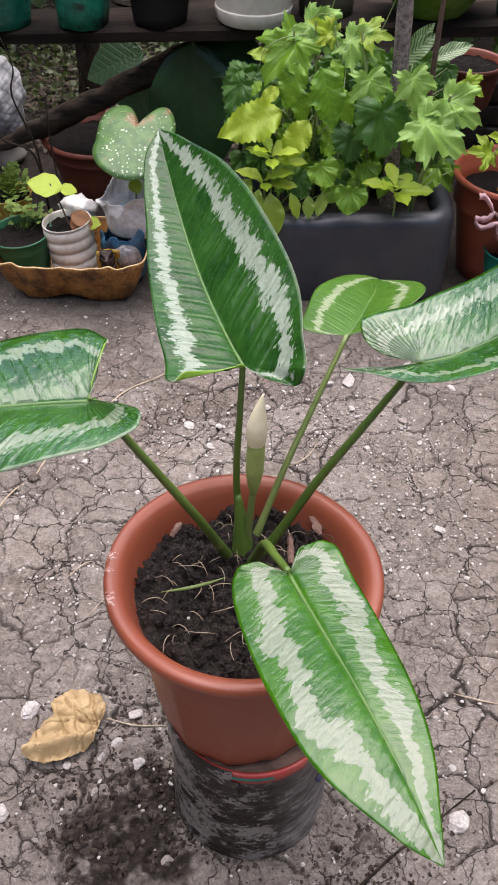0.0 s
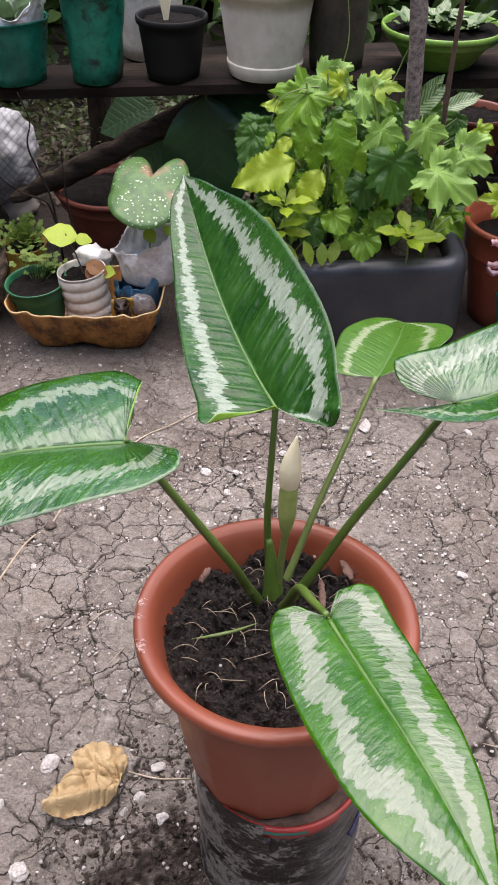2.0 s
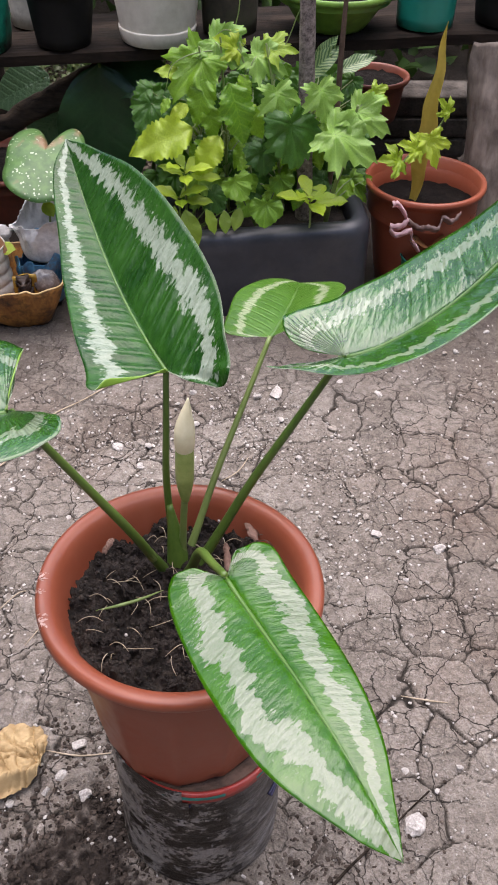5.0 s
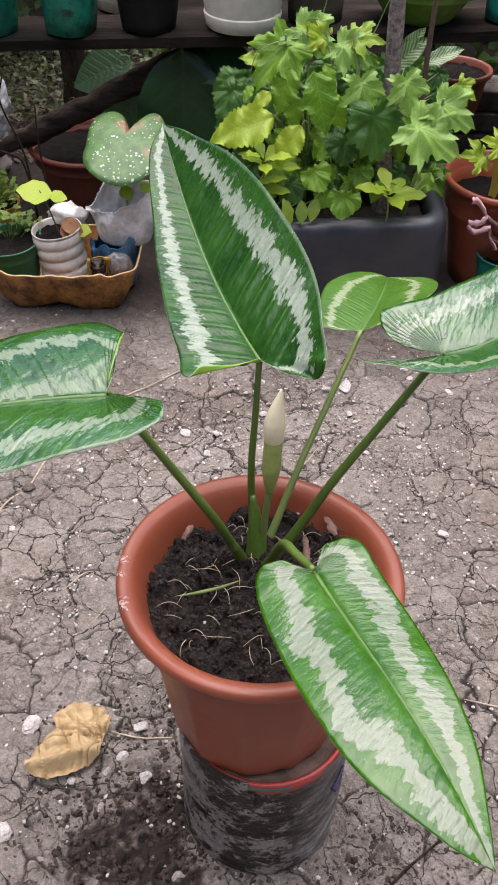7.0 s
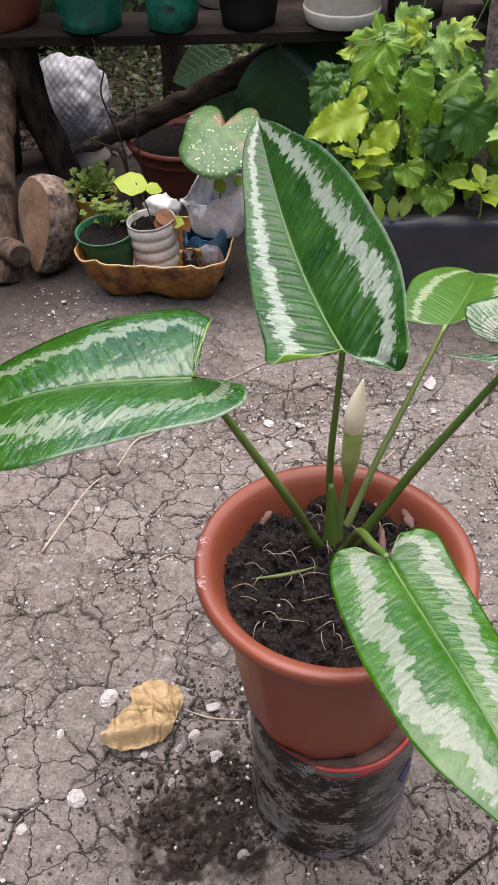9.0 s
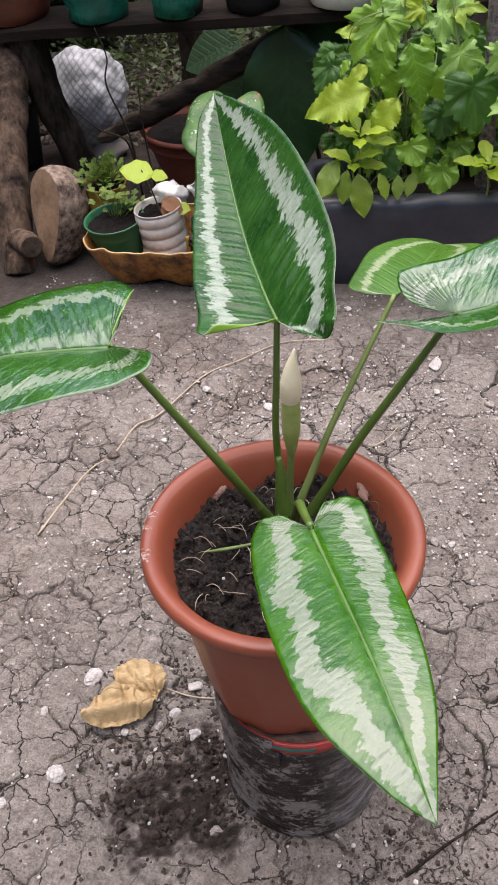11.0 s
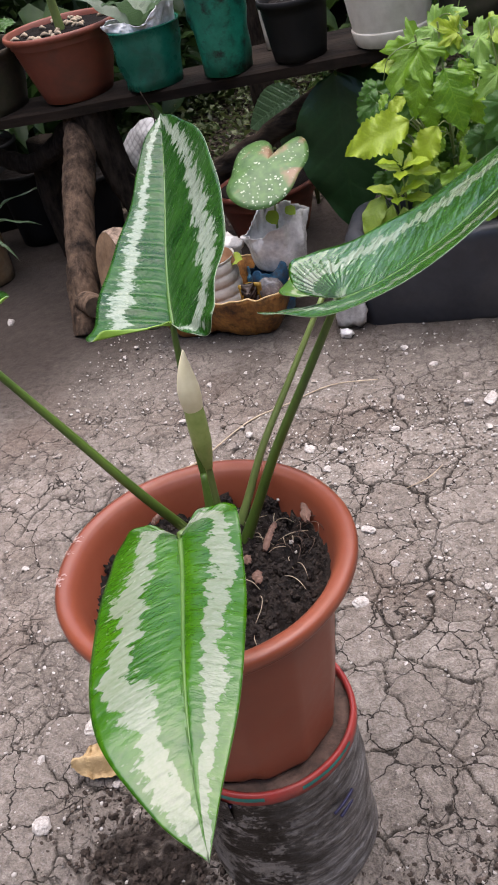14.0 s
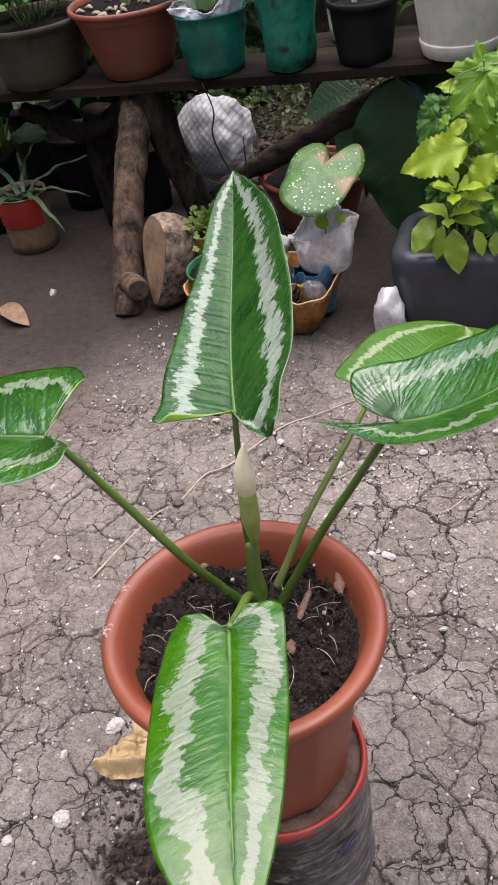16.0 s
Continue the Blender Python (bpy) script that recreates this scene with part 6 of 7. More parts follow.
# leaves that stand out: kind 0 palmate, 1 pale lobed, 2 deep round, 3 lime lobed, 4 broad toothed, 5 lime ovate
for base, tip, depth, kind in (((0.090, 0.405), (0.028, 0.340), 1.585, 0), ((0.112, 0.425), (0.180, 0.392), 1.60, 1), ((0.175, 0.405), (0.234, 0.380), 1.60, 1), ((0.204, 0.372), (0.220, 0.312), 1.535, 1), ((0.268, 0.378), (0.288, 0.322), 1.53, 1),
                               ((0.290, 0.325), (0.372, 0.287), 1.495, 1), ((0.324, 0.350), (0.388, 0.318), 1.52, 1), ((0.352, 0.370), (0.388, 0.347), 1.55, 3), ((0.225, 0.330), (0.246, 0.248), 1.52, 2), ((0.184, 0.287), (0.190, 0.238), 1.525, 2)):
    add_leaf(base, tip, depth, kind, 0.3, 0.84 if kind < 2 else 0.78)
for base, tip, depth, kind in (((0.098, 0.382), (0.074, 0.312), 1.565, 4), ((0.132, 0.385), (0.165, 0.296), 1.54, 4), ((0.076, 0.316), (-0.030, 0.294), 1.54, 5), ((0.118, 0.308), (0.073, 0.248), 1.53, 5), ((0.070, 0.345), (0.035, 0.325), 1.56, 5),
                               ((0.155, 0.350), (0.190, 0.300), 1.55, 4), ((0.060, 0.375), (0.020, 0.395), 1.60, 5), ((0.145, 0.415), (0.110, 0.445), 1.60, 3), ((0.195, 0.415), (0.245, 0.418), 1.61, 3), ((0.10, 0.345), (0.115, 0.290), 1.56, 4)):
    add_leaf(base, tip, depth, kind, 0.4, 0.88)
for k in range(90):
    x = rnd.uniform(0.02, 0.36)
    z = rnd.uniform(0.18, 0.42 - 0.35 * abs(x - 0.15))
    add_leaf((x, z), (x + rnd.uniform(-0.04, 0.04), z - rnd.uniform(0.012, 0.05)), rnd.uniform(1.575, 1.66), rnd.choice((0, 2, 4, 2, 4, 4, 0)), 0.5, 0.72)
for k in range(60):
    x, z = rnd.uniform(0.0, 0.34), rnd.uniform(0.17, 0.37)
    add_leaf((x, z), (x + rnd.uniform(-0.04, 0.04), z - rnd.uniform(0.03, 0.06)), rnd.uniform(1.63, 1.67), 2, 0.4, 0.9)
for k in range(16):
    x, z = rnd.uniform(0.07, 0.28), rnd.uniform(0.205, 0.30)
    add_leaf((x, z), (x + rnd.uniform(-0.035, 0.035), z - rnd.uniform(0.015, 0.035)), rnd.uniform(1.53, 1.565), rnd.choice((0, 2, 4, 4, 1)), 0.5, 0.9)
climbing("climbing_vine", vine_foot, "climbing vine with lobed bright green leaves spilling over the tub", V, [VINE_A, VINE_B, VINE_C, LIME_VINE, BROAD_VINE, OVATE_LIME], PETIOLE_PALE, 0.0015)
tendrils = thing("vine_tendrils", (0.16, 1.61, 0.30), "thin pale curling tendrils at the top of the vine", "plant")
for pts in ([(0.0, 0, 0.1), (-0.06, -0.02, 0.115), (-0.11, -0.03, 0.10), (-0.125, -0.03, 0.06)], [(0.03, 0, 0.08), (0.06, 0, 0.12), (0.08, 0, 0.17), (0.10, 0.0, 0.19)], [(-0.05, 0, 0.09), (-0.085, -0.02, 0.08), (-0.09, -0.03, 0.03)], [(-0.03, 0.02, 0.1), (-0.01, 0.03, 0.17), (-0.02, 0.04, 0.26)], [(-0.06, 0, 0.12), (-0.03, 0, 0.14), (0.0, 0, 0.115)]):
    part("tendril", tube(pts, [0.0011, 0.0009, 0.0005], 5, 8), PETIOLE_PALE, tendrils)


def rosette(place, label, size, n, mesh, seed, stem_h):
    p = thing("seedling", place, label, "plant", "rosette seedlings in the tub")
    r = random.Random(seed)
    part("stem", tube([(0, 0, -stem_h), (0.002, 0, -stem_h * 0.5), (0, 0, 0)], [0.002, 0.0018, 0.0016], 6, 4), PETIOLE_PALE, p)
    for i in range(n):
        a = i * 2.4 + r.uniform(-0.2, 0.2)
        lift = 0.15 + 0.5 * (i / n)
        put_leaf(p, mesh, (0, 0, 0.002 * i), (math.cos(a), math.sin(a), lift), (-math.cos(a) * 0.3, -math.sin(a) * 0.3 - 0.3, 1), size * r.uniform(0.75, 1.1))
    return p


rosette((0.062, 1.520, 0.245), "young yellow-green rosette of pointed leaves in the tub", 0.055, 8, ROSETTE_LIME, 1, 0.09)
rosette((0.262, 1.515, 0.200), "young yellow-green rosette of pointed leaves in the tub", 0.060, 8, ROSETTE_LIME, 2, 0.05)
rosette((0.052, 1.518, 0.205), "young yellow-green rosette of pointed leaves in the tub", 0.058, 6, ROSETTE_LIME, 3, 0.055)
spill = thing("low_seedlings", (0.06, 1.53, 0.14), "broad green seedlings leaning over the edge of the tub", "plant")
for x0, z0, x1, z1, y in ((0.045, 0.205, 0.026, 0.158, 1.495), (0.062, 0.202, 0.064, 0.152, 1.49), (0.095, 0.20, 0.105, 0.155, 1.495), (0.125, 0.195, 0.13, 0.16, 1.50), (0.03, 0.215, -0.005, 0.185, 1.51), (0.15, 0.195, 0.155, 0.165, 1.51), (0.02, 0.20, 0.0, 0.16, 1.54)):
    q = Vector((x0 - 0.06, y - 1.53 + 0.01, z0 - 0.14))
    stems_to(spill, (0, 0, 0), tuple(q), 0.0013, PETIOLE)
    put_leaf(spill, SPILL_LEAF, q, (x1 - x0 + rnd.uniform(-0.02, 0.02), -0.03, z1 - z0), (rnd.uniform(-0.7, 0.7), -0.7, 0.7), rnd.uniform(0.85, 1.5) * math.hypot(x1 - x0, z1 - z0))
hearts = thing("heart_leaved_seedlings", (0.18, 1.55, 0.14), "shiny heart-leaved seedlings at the front of the tub", "plant")
for x, z, y, s, lean in ((0.140, 0.245, 1.510, 0.036, 0.5), (0.190, 0.215, 1.490, 0.038, -0.1), (0.215, 0.235, 1.54, 0.030, 0.2), (0.165, 0.200, 1.53, 0.028, -0.4)):
    q = Vector((x - 0.18, y - 1.55, z - 0.14))
    stems_to(hearts, (0, 0, 0), tuple(q), 0.0013, PETIOLE)
    put_leaf(hearts, HEART_LEAF, q, (lean, -0.35, -0.8), (0.1, -0.85, 0.5), s)
striped = thing("striped_plant", (0.27, 1.68, 0.15), "pale striped long leaves behind the stake", "plant")
for b, w, u, s in (((-0.025, -0.05, 0.205), (0.75, 0, 0.7), (-0.3, -0.9, 0.4), 0.085), ((0.033, -0.04, 0.217), (0.9, 0, 0.45), (0, -0.6, 0.8), 0.07), ((-0.005, -0.04, 0.22), (0.6, 0, 0.9), (-0.4, -0.9, 0.3), 0.065)):
    put_leaf(striped, STRIPED_LEAF, b, w, u, s)
    stems_to(striped, (0.01, 0, 0.10), b, 0.0015, PETIOLE)
stems_to(striped, (0, 0, 0), (0.01, 0, 0.14), 0.003, PETIOLE)

# ---- broad dark leaves under the shelf ----
big = thing("broad_leaved_plant", (-0.02, 1.80, 0.0), "large plant with broad dark green drooping leaves", "plant")
for b, w, u, s in (((-0.065, -0.02, 0.335), (0.015, -0.16, -1), (0.10, -1, 0.2), (0.30, 0.285, 0.29)), ((0.05, 0.0, 0.322), (-1, -0.15, -0.18), (0, -0.7, 0.7), (0.16, 0.135, 0.14)), ((0.05, 0.0, 0.32), (0.3, -0.3, -0.9), (0, -1, 0.3), (0.28, 0.27, 0.27))):
    put_leaf(big, DEEP_LEAF, b, w, u, s)
    stems_to(big, (0, 0.03, 0), b, 0.005, PETIOLE, 0.02)


def pleated_mesh():
    verts, faces = [], []
    f = ovate(0.34, 0.42)
    for i in range(61):
        t = i / 60
        for j in range(-6, 7):
            r = j / 6
            verts.append((f(t) * r, t - 0.10 * abs(r) * (1 - t), 0.12 * abs(f(t) * r) + 0.026 * math.sin((t - 0.3 * abs(r)) * 75) * (1 - t) - 0.2 * t * t))
    for i in range(60):
        for j in range(12):
            faces.append((i * 13 + j, i * 13 + j + 1, (i + 1) * 13 + j + 1, (i + 1) * 13 + j))
    o = mesh_object("leaf", verts, faces, PLEAT)
    me = o.data
    bpy.data.objects.remove(o)
    return me


# full vein stripes paint the highlights of the ribs into the colour
PLEAT = foliage("pleated_leaf_green", (0.05, 0.13, 0.06), (0.12, 0.22, 0.11), 0.30, 1.0)
PLEATED = pleated_mesh()
pleat = thing("pleated_plant", (-0.22, 2.02, 0.0), "plant with ribbed grey-green leaves behind the brace", "plant")
for b, w, u, s in (((0.015, -0.10, 0.262), (-0.9, -0.1, -0.38), (0, -0.85, 0.5), (0.125, 0.115, 0.12)), ((0.050, -0.10, 0.215), (-0.6, -0.1, -0.75), (0.2, -0.9, 0.4), (0.14, 0.125, 0.13))):
    put_leaf(pleat, PLEATED, b, w, u, s)
    stems_to(pleat, (0, 0, 0), b, 0.004, PETIOLE, 0.02)

# ---- the shelf on logs ----
def plank_top(x):
    return 0.372 + 0.050 * x


def build_shelf():
    for y0, y1, x0, x1, dz, seed, lab in ((1.745, 1.862, -1.45, 1.25, 0.0, 1, "long weathered dark shelf plank on log posts"), (1.935, 2.03, -0.31, 1.25, -0.022, 5, "long weathered dark shelf plank on log posts")):
        verts, faces = [], []
        n = 60
        for i in range(n + 1):
            x = x0 + (x1 - x0) * i / n
            w = 0.004 * noise.noise((x * 5, seed, 0)) + 0.006 * noise.noise((x * 1.3, seed, 4))
            top = plank_top(x) + dz + 0.002 * noise.noise((x * 9, seed, 2))
            t = 0.021
            verts += [(x, y0 + w, top - t), (x, y0 + w - 0.002, top - 0.004), (x, y0 + w + 0.004, top), (x, y1, top), (x, y1 + 0.002, top - 0.004), (x, y1, top - t)]
        for i in range(n):
            for k in range(6):
                l = (k + 1) % 6
                faces.append((i * 6 + k, (i + 1) * 6 + k, (i + 1) * 6 + l, i * 6 + l))
        faces += [tuple(range(6)), tuple(n * 6 + k for k in reversed(range(6)))]
        ob = mesh_object("shelf_plank", verts, faces, PLANK, None, False)
        tagged(ob, lab, "shelf", "planks of the shelf")
    post = thing("log_post", (-0.548, 1.505, 0), "weathered log post with a cut branch stub, holding up the shelf", "post", "posts of the shelf")
    part("trunk", barked(tube([(0, 0, -0.01), (-0.012, 0.06, 0.08), (-0.028, 0.15, 0.18), (-0.046, 0.27, 0.29), (-0.050, 0.29, 0.318)], [0.031, 0.030, 0.0285, 0.030, 0.030, 0.029], 44, 34, 0.08, 2), 0.0030, 3, 110.0, 9.0), WOOD_OLD, post)
    stub = part("branch_stub", barked(tube([(0.0, 0.02, 0.05), (0.025, 0.0, 0.058), (0.045, -0.022, 0.062)], [0.020, 0.021, 0.0205], 26, 12, 0.1, 4), 0.0016, 5), WOOD_OLD, post)
    part("cut_face", moved(disc(0.0185, 0, 16, 0.001, 3, 2), Matrix.Translation((0.0458, -0.0228, 0.0621)) @ Vector((0.02, -0.022, 0.004)).to_track_quat("Z", "Y").to_matrix().to_4x4()), WOOD_DARK, stub, "dark sawn end of the stub")
    right = thing("log_post", (0.614, 1.70, 0), "pale peeling log post holding up the shelf", "post", "posts of the shelf")
    part("trunk", barked(tube([(0, 0, -0.01), (-0.004, 0.02, 0.13), (-0.01, 0.04, 0.26), (-0.02, 0.06, 0.385)], [0.052, 0.045, 0.043, 0.047], 44, 30, 0.08, 7), 0.006, 9), PEELING, right)
    strewn("brace_branch", barked(tube([(0, 0, 0), (0.12, -0.01, 0.06), (0.28, -0.02, 0.147), (0.46, -0.03, 0.245), (0.56, -0.03, 0.30)], [0.010, 0.021, 0.021, 0.022, 0.021], 30, 30, 0.12, 9), 0.004, 2, 30.0, 60.0), WOOD_DARK, (-0.485, 1.865, 0.09), "dark crooked branch bracing the shelf from below", "branch")
    strewn("propping_log", barked(tube([(0.03, 0, -0.02), (0.0, -0.01, 0.11), (-0.03, -0.02, 0.21), (-0.045, -0.02, 0.34)], [0.032, 0.029, 0.029, 0.034], 36, 30, 0.15, 12), 0.005, 7), DARK_BARK, (-0.515, 1.80, 0), "dark rough leaning trunk under the shelf", "trunk")
    strewn("propping_log", tube([(0, 0, -0.02), (0.0, 0, 0.2), (0.01, 0, 0.5), (0.0, 0.0, 0.9)], [0.03, 0.027, 0.027, 0.027], 16, 12, 0.2, 14), DARK_BARK, (-0.365, 2.22, 0), "dark rough upright trunk behind the shelf", "trunk")
    strewn("forked_branch", barked(tube([(0, 0, 0.335), (-0.10, 0.02, 0.27), (-0.18, 0.04, 0.24), (-0.30, 0.03, 0.29)], [0.022, 0.020, 0.018, 0.017], 26, 24, 0.2, 15), 0.004, 4, 35.0, 35.0), DARK_BARK, (-0.58, 1.78, -0.02), "dark crooked branch under the shelf", "branch")
    strewn("propping_log", tube([(0, 0, 0), (-0.01, 0, 0.12), (0.01, 0, 0.25)], [0.03, 0.03, 0.04], 14, 10, 0.2, 18), DARK_BARK, (-0.74, 1.86, 0), "dark rough short trunk under the shelf", "trunk")


PLANK = mottled("weathered_plank", (0.007, 0.005, 0.004), (0.036, 0.026, 0.019), 24, 0.95, 140, 0.005, 1.0, 0.15, vector=lambda nt: stretched(nt, 0.12, 1, 1), dirt=(0.010, 0.009, 0.007), dirt_amount=0.8)
PEELING = mottled("peeling_pale_bark", (0.13, 0.10, 0.08), (0.36, 0.30, 0.25), 18, 0.85, 110, 0.004, 0.9, 0.3, vector=lambda nt: stretched(nt, 1, 1, 0.3), dirt=(0.05, 0.038, 0.03), dirt_amount=0.6)
build_shelf()

log = thing("sawn_log_slice", (-0.470, 1.545, 0.0), "round sawn slice of log leaning against the post", "log")
n, axis = 40, Vector((0.60, 0.74, -0.30)).normalized()
upward = Vector((-0.22, 0.12, 1.0))
upward = (upward - axis * upward.dot(axis)).normalized()
across = upward.cross(axis)
rings, bark = [], []
for k, (d, g) in enumerate(((0.0, 0.96), (0.003, 1.0), (0.018, 1.04), (0.038, 1.02), (0.060, 0.92), (0.070, 0.72))):
    for i in range(n):
        a = 2 * math.pi * i / n
        c, q = math.cos(a), math.sin(a)
        rr = g * (1 + 0.05 * noise.noise((c * 1.5, q * 1.5, 3)) + 0.10 * noise.noise((c * 4, q * 4, d * 60)) * (k > 1))
        rings.append(axis * d + across * (0.046 * rr * c * (1 + 0.4 * q)) + upward * (0.082 * rr * q))
for k in range(5):
    for i in range(n):
        j = (i + 1) % n
        bark.append((k * n + i, k * n + j, (k + 1) * n + j, (k + 1) * n + i))
bark.append(tuple(5 * n + i for i in range(n)))
low = min(p.z for p in rings)
place = Vector((-0.018, -0.008, -low))
part("bark", ([p + place for p in rings], bark), BLOTCHED_BARK, log, "dark blotched bark")
face = [place - axis * 0.0015] + [p + place - axis * 0.0006 for p in rings[:n]]
part("cut_face", (face, [(0, 1 + i, 1 + (i + 1) % n) for i in range(n)]), WOOD_CUT, log, "pale sawn face")


# ---- pots on the shelf ----
def on_shelf(x, dz=0.001):
    return plank_top(x) + dz


pot("old_clay_pot", (-0.80, 1.807, on_shelf(-0.80)), 0.082, 0.104, 0.118, MOSSY, "mossy old clay pot with green seedlings, standing on the shelf", "flower pot", 0.004, wobble=0.003, seed=11)
weeds = thing("green_seedlings", (-0.80, 1.807, on_shelf(-0.80) + 0.10), "green broad-leaved seedlings in a mossy pot", "plant")
for i in range(16):
    a, r = rnd.uniform(0, 6.28), rnd.uniform(0.01, 0.08)
    top = (r * math.cos(a), r * math.sin(a), rnd.uniform(0.03, 0.09))
    stems_to(weeds, (r * 0.5 * math.cos(a), r * 0.5 * math.sin(a), 0), top, 0.0016, PETIOLE)
    put_leaf(weeds, VINE_C, top, (math.cos(a), math.sin(a) - 0.5, 0.1), (0, -0.4, 1), rnd.uniform(0.03, 0.05))
pot("terracotta_pot", (-0.592, 1.813, on_shelf(-0.592)), 0.066, 0.104, 0.128, TERRACOTTA_DARK, "clay-red plastic pot topped with wood chips, standing on the shelf", "flower pot", 0.006, soil_drop=0.01, seed=13)
cane = thing("cane_plant", (-0.592, 1.813, on_shelf(-0.592) + 0.11), "thick green cane growing from wood chips", "plant")
part("stem", tube([(0, 0, 0), (-0.004, 0, 0.08), (0.0, 0, 0.17), (0.01, 0, 0.3)], [0.009, 0.008, 0.0075, 0.007], 10, 10, 0.08, 3), PETIOLE_PALE, cane)
for i in range(5):
    put_leaf(cane, STRAP_LEAF, (0, 0, 0.2 + 0.02 * i), (math.cos(i * 2.2), math.sin(i * 2.2), 0.7), (0, 0, 1), 0.16)
for i in range(26):
    a, r = rnd.uniform(0, 6.28), 0.092 * rnd.random() ** 0.5
    strewn("wood_chip", tube([(-0.008, 0, 0), (0, 0.002, 0.003), (0.009, 0, 0)], [0.002, 0.004, 0.002], 5, 3, 0.4, i), STRAW, (-0.592 + r * math.cos(a), 1.813 + r * math.sin(a), on_shelf(-0.592) + 0.1205), "pale wood chip lying on the soil of a pot", "wood chip", "chips in the terracotta pot", rnd.uniform(0, 360))
pot("bottle_pot", (-0.418, 1.783, on_shelf(-0.418)), 0.052, 0.066, 0.105, TEAL_PLASTIC, "dark teal cut bottle used as a pot, standing on the shelf", "flower pot", 0.001, wobble=0.006, seed=15, lip_h=0.004, ridges=0)
open_bag("liner_bag", (-0.418, 1.783, on_shelf(-0.418) + 0.078), 0.066, 0.050, NETTING, 9, "crumpled white plastic liner folded over a teal pot", 0.95, 1.12)
liner_plant = thing("strap_plant", (-0.418, 1.783, on_shelf(-0.418) + 0.09), "plant with green strap leaves in the lined teal pot", "plant")
for i in range(7):
    put_leaf(liner_plant, STRAP_LEAF, (0.01 * math.cos(i), 0.01 * math.sin(i), 0), (math.cos(i * 2.4), math.sin(i * 2.4), 1.6), (0, -0.3, 1), (0.45, 0.17, 0.17))
pot("bottle_pot", (-0.270, 1.771, on_shelf(-0.270)), 0.042, 0.054, 0.150, MOULDY_TEAL, "tall green cut bottle blotched with black mould, on the shelf", "flower pot", 0.001, wobble=0.006, seed=17, lip_h=0.004)
pot("black_pot", (-0.140, 1.783, on_shelf(-0.140)), 0.045, 0.058, 0.100, BLACK_PLASTIC, "black plastic nursery pot standing on the shelf", "flower pot", 0.003, seed=19)
strewn("pointed_shoot", ([(-0.004, 0, 0), (0.004, 0, 0), (0.012, 0, 0.045), (0.0, 0, 0.052), (-0.012, 0, 0.045), (-0.004, 0.0012, 0), (0.004, 0.0012, 0), (0.012, 0.0012, 0.045), (0.0, 0.0012, 0.052), (-0.012, 0.0012, 0.045)],
                           [(0, 1, 2, 3, 4), (9, 8, 7, 6, 5), (0, 5, 6, 1), (1, 6, 7, 2), (2, 7, 8, 3), (3, 8, 9, 4), (4, 9, 5, 0)]), SPATHE, (-0.145, 1.750, on_shelf(-0.14) + 0.098), "cream pointed shoot sticking out of a black pot", "shoot", smooth=False)
bucket = pot("white_bucket", (0.018, 1.787, on_shelf(0.018)), 0.060, 0.083, 0.150, CREAM_PLASTIC, "dirty white plastic bucket used as a planter on the shelf", "bucket", 0.004, seed=23, lip_h=0.02)
part("skirt", lathe([(0.0590, 0.0), (0.0615, 0.003), (0.0660, 0.022), (0.0656, 0.024), (0.062, 0.0250)], 44, 0.0006, 3), CREAM_PLASTIC, bucket, "stepped foot ring")
pot("rear_tub", (-0.205, 1.985, plank_top(-0.205) - 0.021), 0.055, 0.066, 0.16, WHITE_PLASTIC, "white plastic tub standing on the rear plank", "bucket", 0.003, seed=61)
bright = thing("broad_leaved_plant", (-0.05, 2.06, 0.0), "plant with broad bright green leaves behind the shelf", "plant")
for b, w, u, z in (((0.0, 0.0, 0.50), (0.2, -0.3, -0.9), (-0.2, -0.9, 0.3), 0.16), ((0.03, 0.0, 0.47), (0.8, -0.3, -0.25), (0, -0.7, 0.7), 0.13), ((-0.02, 0.02, 0.54), (-0.5, -0.3, 0.5), (0, -0.7, 0.7), 0.13), ((0.16, 0.02, 0.54), (0.5, -0.4, -0.5), (0, -0.7, 0.7), 0.14)):
    put_leaf(bright, BROAD_VINE, b, w, u, z)
    stems_to(bright, (0, 0, 0), b, 0.003, PETIOLE, 0.02)
pot("dark_pot", (0.140, 1.815, on_shelf(0.14)), 0.046, 0.052, 0.16, MOSSY, "dark mossy tall pot standing on the shelf", "flower pot", 0.002, seed=25)
pot("lime_bowl", (0.316, 1.810, on_shelf(0.316)), 0.055, 0.100, 0.066, LIME_PLASTIC, "bright lime plastic bowl planted with succulents on the shelf", "bowl", 0.004, seed=27, soil_drop=0.008)
succulent = thing("succulent", (0.316, 1.810, on_shelf(0.316) + 0.056), "pale striped succulent rosettes in a lime bowl", "plant")
for k, (dx, dy) in enumerate(((0, -0.02), (-0.05, 0.0), (0.045, 0.0), (0, 0.04))):
    for i in range(7):
        a = i * 0.9 + k
        put_leaf(succulent, STRIPED_LEAF, (dx, dy, 0), (math.cos(a), math.sin(a), 0.5 + 0.2 * (i % 3)), (-math.cos(a), -math.sin(a), 1), 0.055)
pot("teal_bucket", (0.472, 1.795, on_shelf(0.472)), 0.048, 0.052, 0.12, BRIGHT_TEAL, "bright teal plastic pail standing on the shelf", "bucket", 0.001, seed=29)
redpot = pot("red_splashed_pot", (0.615, 1.795, on_shelf(0.615)), 0.055, 0.07, 0.12, BLACK_PLASTIC, "dark pot splashed with red paint, standing on the shelf", "flower pot", 0.002, seed=31)
